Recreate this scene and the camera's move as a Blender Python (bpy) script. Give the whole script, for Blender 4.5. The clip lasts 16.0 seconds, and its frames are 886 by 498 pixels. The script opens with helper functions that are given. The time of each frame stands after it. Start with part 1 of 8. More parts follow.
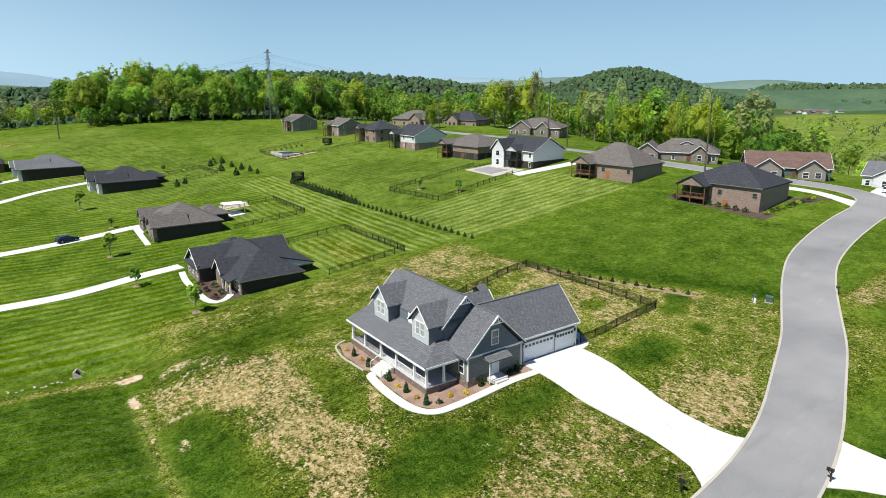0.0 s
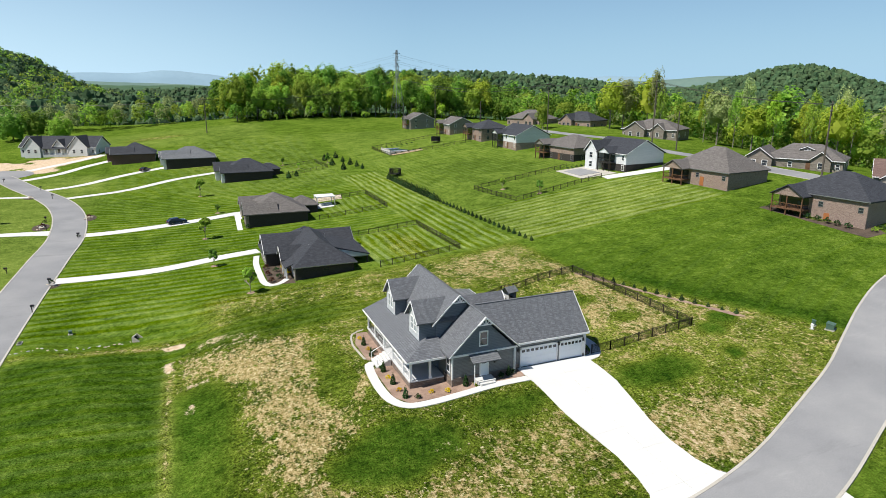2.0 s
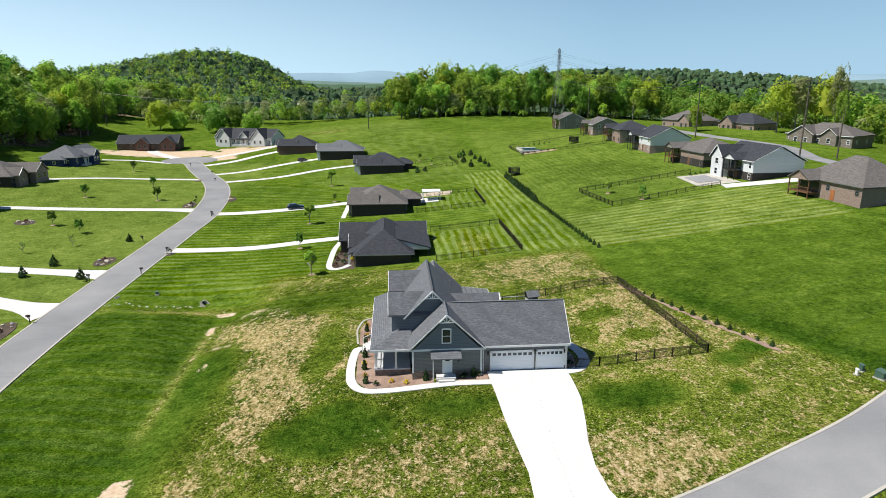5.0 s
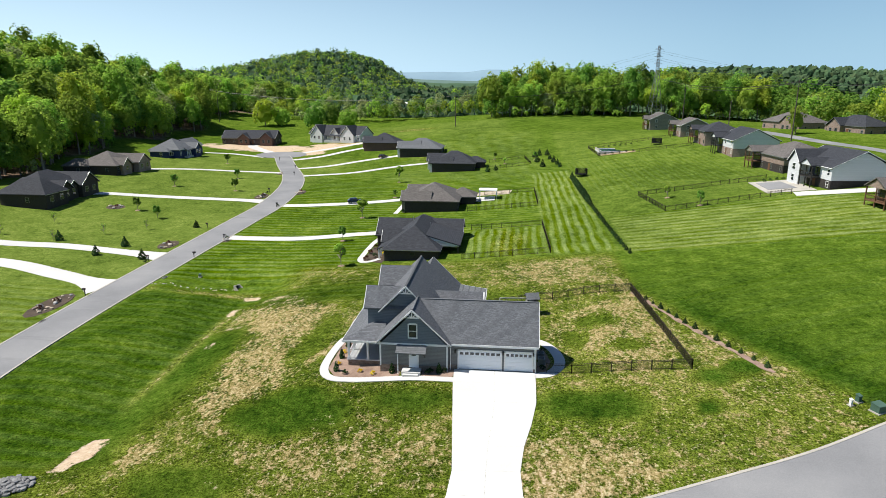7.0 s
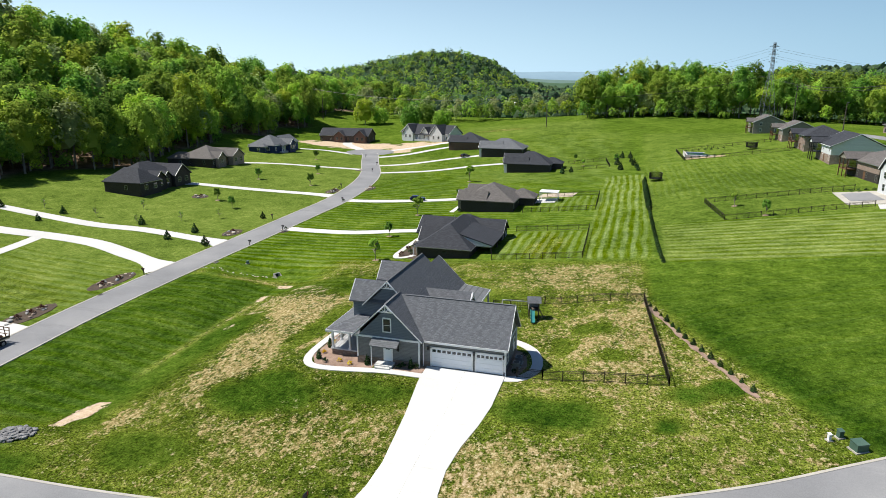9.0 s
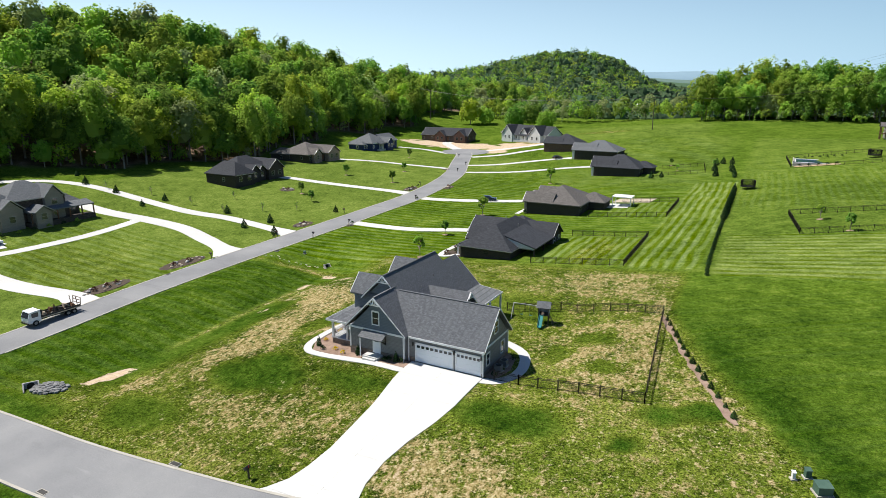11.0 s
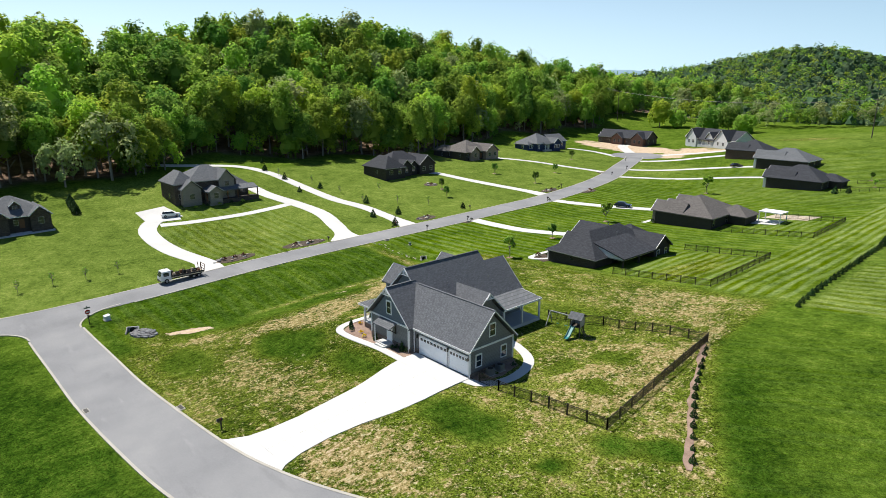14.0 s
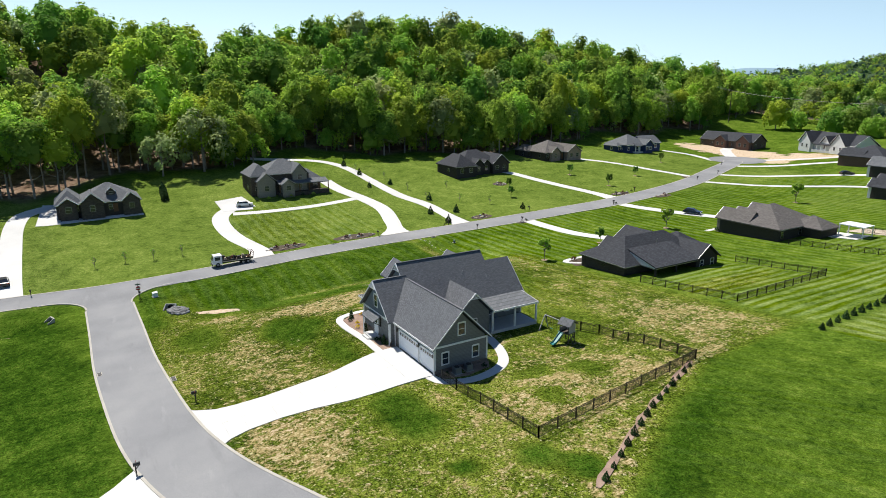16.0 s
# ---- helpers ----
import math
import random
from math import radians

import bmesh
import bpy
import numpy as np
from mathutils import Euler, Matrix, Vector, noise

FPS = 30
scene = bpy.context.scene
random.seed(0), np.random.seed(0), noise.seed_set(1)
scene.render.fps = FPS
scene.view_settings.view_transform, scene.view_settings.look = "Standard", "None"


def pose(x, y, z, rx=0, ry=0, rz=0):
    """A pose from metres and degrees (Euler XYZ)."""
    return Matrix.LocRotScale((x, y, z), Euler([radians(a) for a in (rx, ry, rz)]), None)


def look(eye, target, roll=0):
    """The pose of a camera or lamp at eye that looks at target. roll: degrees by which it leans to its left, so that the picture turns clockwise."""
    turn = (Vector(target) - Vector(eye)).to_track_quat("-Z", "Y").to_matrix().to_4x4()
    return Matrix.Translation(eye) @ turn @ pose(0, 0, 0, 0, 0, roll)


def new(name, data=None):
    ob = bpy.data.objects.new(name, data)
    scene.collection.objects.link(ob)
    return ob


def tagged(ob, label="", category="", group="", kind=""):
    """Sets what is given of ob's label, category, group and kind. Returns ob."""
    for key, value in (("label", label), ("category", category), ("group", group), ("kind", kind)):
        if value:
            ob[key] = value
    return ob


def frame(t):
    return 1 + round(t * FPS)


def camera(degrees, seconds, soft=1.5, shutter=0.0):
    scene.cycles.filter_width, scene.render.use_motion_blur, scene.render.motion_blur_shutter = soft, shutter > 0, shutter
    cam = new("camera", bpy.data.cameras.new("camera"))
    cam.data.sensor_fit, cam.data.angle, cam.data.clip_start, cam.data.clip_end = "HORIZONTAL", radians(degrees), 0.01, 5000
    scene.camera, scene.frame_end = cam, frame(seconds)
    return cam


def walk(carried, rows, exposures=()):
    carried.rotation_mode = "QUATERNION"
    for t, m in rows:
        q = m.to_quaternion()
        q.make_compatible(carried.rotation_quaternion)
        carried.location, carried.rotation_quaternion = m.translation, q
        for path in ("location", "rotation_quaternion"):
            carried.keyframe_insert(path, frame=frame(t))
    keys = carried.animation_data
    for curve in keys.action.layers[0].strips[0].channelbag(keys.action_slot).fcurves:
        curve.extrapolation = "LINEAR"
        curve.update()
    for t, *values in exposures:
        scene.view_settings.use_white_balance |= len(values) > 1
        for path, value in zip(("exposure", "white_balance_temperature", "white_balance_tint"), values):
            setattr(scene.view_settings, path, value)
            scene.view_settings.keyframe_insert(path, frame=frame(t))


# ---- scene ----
cam = camera(71.10, 16.0, soft=0.6)
# seconds, x, y, z, yaw, pitch, roll
PATH = [
    (0.0, 0.00, 0.00, 32.38, -35.60, -14.68, -0.00),
    (0.5, 3.36, -2.47, 32.38, -32.09, -14.70, -0.00),
    (1.0, 6.80, -4.71, 32.38, -28.80, -14.70, -0.00),
    (1.5, 10.42, -6.72, 32.37, -25.54, -14.73, -0.00),
    (2.0, 14.19, -8.58, 32.37, -22.22, -14.73, 0.00),
    (2.5, 18.03, -10.19, 32.38, -19.00, -14.74, 0.00),
    (3.0, 21.91, -11.59, 32.38, -16.03, -14.75, 0.00),
    (3.5, 25.78, -12.80, 32.38, -13.06, -14.77, 0.00),
    (4.0, 29.69, -13.82, 32.38, -10.12, -14.78, 0.00),
    (4.5, 33.62, -14.68, 32.38, -7.26, -14.81, 0.00),
    (5.0, 37.58, -15.33, 32.38, -4.48, -14.82, 0.00),
    (5.5, 41.56, -15.78, 32.38, -1.78, -14.84, 0.00),
    (6.0, 45.57, -16.03, 32.38, 0.85, -14.86, 0.00),
    (6.5, 49.58, -16.09, 32.37, 3.42, -14.92, 0.00),
    (7.0, 53.59, -15.94, 32.37, 6.02, -14.92, 0.00),
    (7.5, 57.55, -15.60, 32.37, 8.56, -14.91, 0.00),
    (8.0, 61.48, -15.10, 32.38, 11.23, -14.88, -0.00),
    (8.5, 65.38, -14.44, 32.37, 13.98, -14.94, -0.00),
    (9.0, 69.24, -13.60, 32.38, 16.79, -14.93, -0.01),
    (9.5, 73.01, -12.60, 32.38, 19.90, -14.91, -0.01),
    (10.0, 76.81, -11.33, 32.38, 22.68, -14.90, -0.00),
    (10.5, 80.50, -9.92, 32.37, 25.56, -14.89, -0.00),
    (11.0, 84.09, -8.35, 32.37, 28.44, -14.89, -0.00),
    (11.5, 87.58, -6.60, 32.37, 31.36, -14.88, -0.00),
    (12.0, 91.00, -4.63, 32.37, 34.37, -14.89, 0.00),
    (12.5, 94.19, -2.58, 32.37, 37.47, -14.85, 0.00),
    (13.0, 97.37, -0.21, 32.37, 41.30, -14.86, -0.00),
    (13.5, 100.41, 2.42, 32.37, 44.95, -14.88, 0.00),
    (14.0, 103.31, 5.24, 32.37, 48.05, -14.88, -0.00),
    (14.5, 106.11, 8.23, 32.37, 50.79, -14.91, 0.00),
    (15.0, 108.78, 11.36, 32.38, 53.52, -14.91, 0.00),
    (15.5, 111.30, 14.64, 32.38, 56.29, -14.88, 0.00),
    (16.0, 113.70, 18.00, 32.37, 59.04, -14.96, -0.00),
]
walk(cam, [(t, pose(x, y, z, 90 + pitch, roll, yaw)) for t, x, y, z, yaw, pitch, roll in PATH], exposures=[(0.0, 0.4), (16.0, 0.4)])

# ---- light ----
world = bpy.data.worlds.new("sky")
scene.world = world
world.use_nodes = True
wn = world.node_tree
sky = wn.nodes.new("ShaderNodeTexSky")
sky.sky_type = "NISHITA"
sky.sun_disc = False
sky.sun_elevation = radians(58)
sky.sun_rotation = radians(-94)
sky.altitude = 300
sky.air_density = 1.0
sky.dust_density = 0.05
sky.ozone_density = 2.6
tint = wn.nodes.new("ShaderNodeMix")
tint.data_type, tint.blend_type = "RGBA", "MULTIPLY"
tint.inputs[0].default_value = 1.0
tint.inputs[7].default_value = (0.82, 0.955, 1.1, 1)
wn.links.new(sky.outputs[0], tint.inputs[6])
# haze pales the sky low down on the sun's side
glow = wn.nodes.new("ShaderNodeTexGradient")
glow.texture_mapping.scale = (-0.75, 1, 1)
glow.texture_mapping.translation = (0.25, 0, 0)
pale_sky = wn.nodes.new("ShaderNodeMix")
pale_sky.data_type, pale_sky.blend_type = "RGBA", "ADD"
pale_sky.inputs[7].default_value = (7.2, 7.6, 7.2, 1)
way = wn.nodes.new("ShaderNodeTexCoord")
height = wn.nodes.new("ShaderNodeSeparateXYZ")
wn.links.new(way.outputs["Generated"], height.inputs[0])
low = wn.nodes.new("ShaderNodeMath")
low.operation, low.use_clamp = "SUBTRACT", True
low.inputs[0].default_value = 1.0
wn.links.new(height.outputs[2], low.inputs[1])
haze = wn.nodes.new("ShaderNodeMath")
haze.operation = "POWER"
haze.inputs[1].default_value = 4.0
wn.links.new(low.outputs[0], haze.inputs[0])
lit = wn.nodes.new("ShaderNodeMath")
lit.operation = "MULTIPLY"
wn.links.new(glow.outputs[1], lit.inputs[0])
wn.links.new(haze.outputs[0], lit.inputs[1])
wn.links.new(lit.outputs[0], pale_sky.inputs[0])
band = wn.nodes.new("ShaderNodeMath")
band.operation = "POWER"
band.inputs[1].default_value = 4.5
wn.links.new(low.outputs[0], band.inputs[0])
part_band = wn.nodes.new("ShaderNodeMath")
part_band.operation = "MULTIPLY"
part_band.inputs[1].default_value = 0.92
wn.links.new(band.outputs[0], part_band.inputs[0])
horizon = wn.nodes.new("ShaderNodeMix")
horizon.data_type = "RGBA"
horizon.inputs[7].default_value = (5.4, 8.9, 12.0, 1)
wn.links.new(part_band.outputs[0], horizon.inputs[0])
wn.links.new(tint.outputs[2], horizon.inputs[6])
wn.links.new(horizon.outputs[2], pale_sky.inputs[6])
wn.links.new(pale_sky.outputs[2], wn.nodes["Background"].inputs[0])
wn.nodes["Background"].inputs[1].default_value = 0.056
sun = new("sun", bpy.data.lights.new("sun", "SUN"))
sun.data.energy = 5.0
sun.data.angle = radians(0.53)
sun.data.color = (1.0, 0.95, 0.87)
sun.matrix_world = look((-60, -5, 150), (-60 + 4.6, -5 + 0.45, 150 - 7.38))

# ---- materials ----


def shader(name, rough=0.8, spec=0.3, metal=0.0):
    m = bpy.data.materials.new(name)
    m.use_nodes = True
    b = m.node_tree.nodes["Principled BSDF"]
    b.inputs["Roughness"].default_value = rough
    b.inputs["Specular IOR Level"].default_value = spec
    b.inputs["Metallic"].default_value = metal
    return m, m.node_tree, b


def node(nt, kind, **values):
    n = nt.nodes.new(kind)
    for key, value in values.items():
        n.inputs[key].default_value = value
    return n


def noise_fac(nt, scale, detail=3.0, vec=None, rough=0.55):
    n = node(nt, "ShaderNodeTexNoise", Scale=scale, Detail=detail, Roughness=rough)
    if vec is not None:
        nt.links.new(vec, n.inputs["Vector"])
    return n.outputs["Fac"]


def ramp(nt, fac, stops):
    n = nt.nodes.new("ShaderNodeValToRGB")
    el = n.color_ramp.elements
    while len(el) < len(stops):
        el.new(0.5)
    for e, (p, c) in zip(el, stops):
        e.position = p
        e.color = (*c, 1)
    nt.links.new(fac, n.inputs[0])
    return n.outputs[0]


def mix(nt, fac, a, b, how="MIX"):
    n = nt.nodes.new("ShaderNodeMix")
    n.data_type = "RGBA"
    n.blend_type = how
    for sock, v in ((n.inputs[0], fac), (n.inputs[6], a), (n.inputs[7], b)):
        if isinstance(v, bpy.types.NodeSocket):
            nt.links.new(v, sock)
        elif isinstance(v, tuple):
            sock.default_value = (*v, 1)
        else:
            sock.default_value = v
    return n.outputs[2]


def calc(nt, op, a, b=0.0, c=0.0, clamp=False):
    n = nt.nodes.new("ShaderNodeMath")
    n.operation = op
    n.use_clamp = clamp
    for sock, v in zip(n.inputs, (a, b, c)):
        if isinstance(v, bpy.types.NodeSocket):
            nt.links.new(v, sock)
        else:
            sock.default_value = v
    return n.outputs[0]


def position(nt):
    return nt.nodes.new("ShaderNodeNewGeometry").outputs["Position"]


def relief(nt, bsdf, fac, strength, distance):
    n = node(nt, "ShaderNodeBump", Strength=strength, Distance=distance)
    nt.links.new(fac, n.inputs["Height"])
    nt.links.new(n.outputs[0], bsdf.inputs["Normal"])


def surface(name, low, high, big=0.3, fine=6.0, rough=0.8, bump=0.0, depth=0.02, spec=0.3, metal=0.0, vary=0.0, streak=(1, 1, 1)):
    """A plain surface that varies at two scales between two colours."""
    m, nt, b = shader(name, rough, spec, metal)
    vec = position(nt)
    mapped = nt.nodes.new("ShaderNodeMapping")
    mapped.inputs["Scale"].default_value = streak
    nt.links.new(vec, mapped.inputs[0])
    vec = mapped.outputs[0]
    f1, f2 = noise_fac(nt, big, 4, vec), noise_fac(nt, fine, 5, vec, 0.7)
    fac = calc(nt, "MULTIPLY_ADD", f1, 0.6, calc(nt, "MULTIPLY", f2, 0.55))
    fac = calc(nt, "MULTIPLY_ADD", calc(nt, "SUBTRACT", fac, 0.575), 2.2, 0.5, True)
    col = mix(nt, fac, low, high)
    if vary:
        info = nt.nodes.new("ShaderNodeObjectInfo").outputs["Random"]
        hsv = node(nt, "ShaderNodeHueSaturation")
        nt.links.new(calc(nt, "MULTIPLY_ADD", info, vary, 1 - vary / 2), hsv.inputs["Value"])
        nt.links.new(calc(nt, "MULTIPLY_ADD", info, vary * 0.06, 0.5 - vary * 0.03), hsv.inputs["Hue"])
        nt.links.new(col, hsv.inputs["Color"])
        col = hsv.outputs[0]
    nt.links.new(col, b.inputs["Base Color"])
    if bump:
        relief(nt, b, f2, bump, depth)
    return m


def courses(name, low, high, joint, width, height, rough=0.85, bump=0.6, depth=0.02, joint_size=0.012, spec=0.25, flat=False):
    """Shingles, bricks or siding in level courses: u runs along the wall, v up it (up the slope on a roof)."""
    m, nt, b = shader(name, rough, spec)
    pos = position(nt)
    sep = nt.nodes.new("ShaderNodeSeparateXYZ")
    nt.links.new(pos, sep.inputs[0])
    comb = nt.nodes.new("ShaderNodeCombineXYZ")
    nt.links.new(calc(nt, "ADD", sep.outputs[0], sep.outputs[1]), comb.inputs[0])
    nt.links.new(sep.outputs[2], comb.inputs[1])
    br = nt.nodes.new("ShaderNodeTexBrick")
    br.offset, br.squash = 0.5, 1.0
    for key, value in (("Scale", 1.0), ("Mortar Size", joint_size), ("Mortar Smooth", 0.3), ("Brick Width", width), ("Row Height", height), ("Bias", 0.0)):
        br.inputs[key].default_value = value
    br.inputs["Color1"].default_value = (*low, 1)
    br.inputs["Color2"].default_value = (*high, 1)
    br.inputs["Mortar"].default_value = (*joint, 1)
    nt.links.new(comb.outputs[0], br.inputs["Vector"])
    patch = noise_fac(nt, 0.35, 4, pos)
    fine = noise_fac(nt, 9.0, 4, pos, 0.7)
    col = mix(nt, calc(nt, "MULTIPLY_ADD", patch, 0.5, 0.1, True), br.outputs[0], mix(nt, fine, low, high))
    col = mix(nt, 0.5, col, mix(nt, fine, (0.45, 0.45, 0.45), (1.0, 1.0, 1.0)), "MULTIPLY")
    nt.links.new(col, b.inputs["Base Color"])
    relief(nt, b, calc(nt, "MULTIPLY_ADD", fine, 0.4, calc(nt, "SUBTRACT", 1.0, br.outputs[1])), bump, depth)
    return m


shingle_grey = courses("shingle_grey", (0.1, 0.108, 0.122), (0.205, 0.215, 0.235), (0.06, 0.064, 0.072), 0.34, 0.095)
shingle_dark = courses("shingle_dark", (0.03, 0.034, 0.042), (0.07, 0.075, 0.088), (0.018, 0.018, 0.022), 0.45, 0.11)
shingle_brown = courses("shingle_brown", (0.105, 0.095, 0.09), (0.205, 0.19, 0.18), (0.06, 0.055, 0.05), 0.45, 0.11)
shingle_slate = courses("shingle_slate", (0.12, 0.13, 0.14), (0.2, 0.21, 0.225), (0.06, 0.065, 0.07), 0.45, 0.11)
shingle_red = courses("shingle_red", (0.12, 0.075, 0.065), (0.22, 0.15, 0.13), (0.06, 0.04, 0.035), 0.45, 0.11)
siding_grey = courses("siding_grey", (0.2, 0.205, 0.21), (0.255, 0.26, 0.265), (0.11, 0.115, 0.12), 30.0, 0.17, 0.6, 0.5, 0.015, 0.02)
siding_blue = courses("siding_blue", (0.15, 0.18, 0.22), (0.19, 0.225, 0.27), (0.08, 0.095, 0.12), 30.0, 0.2, 0.6, 0.4, 0.012, 0.02)
siding_pale = courses("siding_pale", (0.55, 0.59, 0.63), (0.66, 0.69, 0.72), (0.35, 0.38, 0.4), 30.0, 0.17, 0.6, 0.5, 0.015, 0.02)
siding_white = courses("siding_white", (0.68, 0.7, 0.72), (0.78, 0.8, 0.81), (0.5, 0.52, 0.54), 30.0, 0.2, 0.55, 0.4, 0.012, 0.02)
siding_tan = courses("siding_tan", (0.24, 0.22, 0.195), (0.31, 0.285, 0.25), (0.15, 0.135, 0.12), 30.0, 0.17, 0.6, 0.5, 0.015, 0.02)
siding_navy = courses("siding_navy", (0.02, 0.035, 0.12), (0.03, 0.055, 0.17), (0.01, 0.015, 0.06), 30.0, 0.17, 0.6, 0.5, 0.015, 0.02)
siding_green = courses("siding_green", (0.1, 0.13, 0.12), (0.15, 0.18, 0.165), (0.06, 0.08, 0.07), 30.0, 0.17, 0.6, 0.5, 0.015, 0.02)
brick_dark = courses("brick_dark", (0.034, 0.03, 0.028), (0.072, 0.062, 0.058), (0.065, 0.06, 0.057), 0.24, 0.085)
brick_brown = courses("brick_brown", (0.17, 0.11, 0.09), (0.43, 0.325, 0.275), (0.46, 0.41, 0.36), 0.24, 0.085)
brick_red = courses("brick_red", (0.12, 0.06, 0.045), (0.2, 0.115, 0.09), (0.16, 0.14, 0.13), 0.24, 0.085)
stone_base = courses("stone_base", (0.14, 0.105, 0.085), (0.32, 0.26, 0.22), (0.2, 0.18, 0.16), 0.36, 0.16, 0.9, 0.8, 0.03)
stone_tan = courses("stone_tan", (0.17, 0.145, 0.12), (0.32, 0.285, 0.245), (0.24, 0.22, 0.2), 0.4, 0.18, 0.9, 0.8, 0.03)
stone_dark = courses("stone_dark", (0.05, 0.04, 0.034), (0.14, 0.115, 0.1), (0.09, 0.08, 0.07), 0.4, 0.18, 0.9, 0.8, 0.03)
white_trim = surface("white_trim", (0.72, 0.73, 0.74), (0.82, 0.82, 0.82), 0.5, 5, 0.5)
white_door = surface("white_door", (0.7, 0.74, 0.8), (0.8, 0.83, 0.87), 0.4, 4, 0.4, spec=0.4)
dark_metal = surface("dark_metal", (0.02, 0.018, 0.016), (0.04, 0.036, 0.032), 1, 9, 0.5, spec=0.4)
fence_metal = surface("fence_metal", (0.02, 0.016, 0.012), (0.045, 0.035, 0.026), 1, 9, 0.55, spec=0.3)
grey_metal = surface("grey_metal", (0.25, 0.26, 0.27), (0.36, 0.37, 0.38), 1, 9, 0.45, metal=0.7)
green_metal = surface("green_metal", (0.05, 0.1, 0.075), (0.09, 0.15, 0.115), 1, 9, 0.5)
wood_brown = surface("wood_brown", (0.09, 0.045, 0.025), (0.19, 0.1, 0.055), 1, 14, 0.75, 0.3, streak=(1, 1, 6))
wood_orange = surface("wood_orange", (0.28, 0.1, 0.035), (0.4, 0.16, 0.06), 1, 10, 0.6)
wood_pole = surface("wood_pole", (0.06, 0.05, 0.04), (0.14, 0.12, 0.1), 1, 10, 0.9, 0.3)
wood_play = surface("wood_play", (0.3, 0.3, 0.31), (0.5, 0.5, 0.5), 1, 10, 0.8)
plastic_teal = surface("plastic_teal", (0.03, 0.19, 0.19), (0.05, 0.26, 0.25), 1, 10, 0.4)
paint_white = surface("paint_white", (0.7, 0.72, 0.73), (0.8, 0.81, 0.82), 1, 7, 0.35, spec=0.5)
paint_navy = surface("paint_navy", (0.008, 0.015, 0.05), (0.014, 0.025, 0.075), 1, 7, 0.22, spec=0.6)
paint_black = surface("paint_black", (0.01, 0.01, 0.011), (0.02, 0.02, 0.022), 1, 7, 0.3, spec=0.5)
rubber = surface("rubber", (0.012, 0.012, 0.012), (0.025, 0.025, 0.025), 2, 15, 0.9)
lamp_red = surface("lamp_red", (0.4, 0.02, 0.015), (0.5, 0.04, 0.02), 2, 9, 0.3)
concrete_drive = surface("concrete_drive", (0.5, 0.495, 0.48), (0.63, 0.625, 0.605), 0.18, 5, 0.85, 0.15, 0.01)
concrete_kerb = surface("concrete_kerb", (0.33, 0.31, 0.27), (0.48, 0.455, 0.4), 0.4, 5, 0.9, 0.2, 0.01)
concrete_porch = surface("concrete_porch", (0.42, 0.43, 0.44), (0.54, 0.55, 0.56), 0.4, 5, 0.8)
mulch = surface("mulch", (0.15, 0.095, 0.07), (0.4, 0.29, 0.225), 0.8, 14, 0.95, 0.6, 0.05)
mulch_dark = surface("mulch_dark", (0.035, 0.027, 0.02), (0.12, 0.088, 0.064), 0.8, 12, 0.95, 0.6, 0.05)
bare_soil = surface("bare_soil", (0.34, 0.235, 0.135), (0.56, 0.44, 0.29), 0.12, 3, 0.95, 0.4, 0.05)
stone_grey = surface("stone_grey", (0.2, 0.2, 0.2), (0.45, 0.44, 0.42), 0.7, 6, 0.9, 0.4, 0.05, vary=0.5)
stone_sand = surface("stone_sand", (0.26, 0.2, 0.15), (0.55, 0.47, 0.37), 0.7, 6, 0.9, 0.4, 0.05, vary=0.5)


def pebble_material(name, low, high):
    m, nt, b = shader(name, 0.9, 0.3)
    geo = nt.nodes.new("ShaderNodeNewGeometry")
    col = mix(nt, geo.outputs["Random Per Island"], low, high)
    col = mix(nt, noise_fac(nt, 9.0, 4, geo.outputs["Position"], 0.7), col, high)
    nt.links.new(col, b.inputs["Base Color"])
    return m


loose_stone = pebble_material("loose_stone", (0.02, 0.02, 0.024), (0.26, 0.26, 0.26))
bark = surface("bark", (0.11, 0.095, 0.08), (0.32, 0.29, 0.25), 0.6, 5, 0.95, 0.5, 0.05, streak=(3, 3, 0.5))


def asphalt_material():
    m, nt, b = shader("asphalt", 0.9, 0.25)
    pos = position(nt)
    f = calc(nt, "MULTIPLY_ADD", noise_fac(nt, 0.09, 5, pos), 0.7, calc(nt, "MULTIPLY", noise_fac(nt, 8, 4, pos, 0.8), 0.45))
    col = ramp(nt, f, [(0.35, (0.16, 0.164, 0.17)), (0.56, (0.222, 0.225, 0.232)), (0.66, (0.25, 0.252, 0.256)), (0.82, (0.31, 0.31, 0.31))])
    drag = nt.nodes.new("ShaderNodeMapping")
    drag.inputs["Rotation"].default_value = (0, 0, 0.35)
    drag.inputs["Scale"].default_value = (0.16, 1.0, 1.0)
    nt.links.new(pos, drag.inputs[0])
    scuff = calc(nt, "MULTIPLY", calc(nt, "SUBTRACT", noise_fac(nt, 0.55, 6, drag.outputs[0], 0.72), 0.6), 7.0, 0.0, True)
    col = mix(nt, calc(nt, "MULTIPLY", scuff, 0.4), col, (0.36, 0.36, 0.36))
    stain = calc(nt, "MULTIPLY", calc(nt, "SUBTRACT", noise_fac(nt, 0.33, 5, drag.outputs[0], 0.7), 0.58), 6.0, 0.0, True)
    col = mix(nt, calc(nt, "MULTIPLY", stain, 0.35), col, (0.1, 0.1, 0.105))
    nt.links.new(col, b.inputs["Base Color"])
    relief(nt, b, noise_fac(nt, 18, 3, pos), 0.2, 0.01)
    return m


asphalt = asphalt_material()


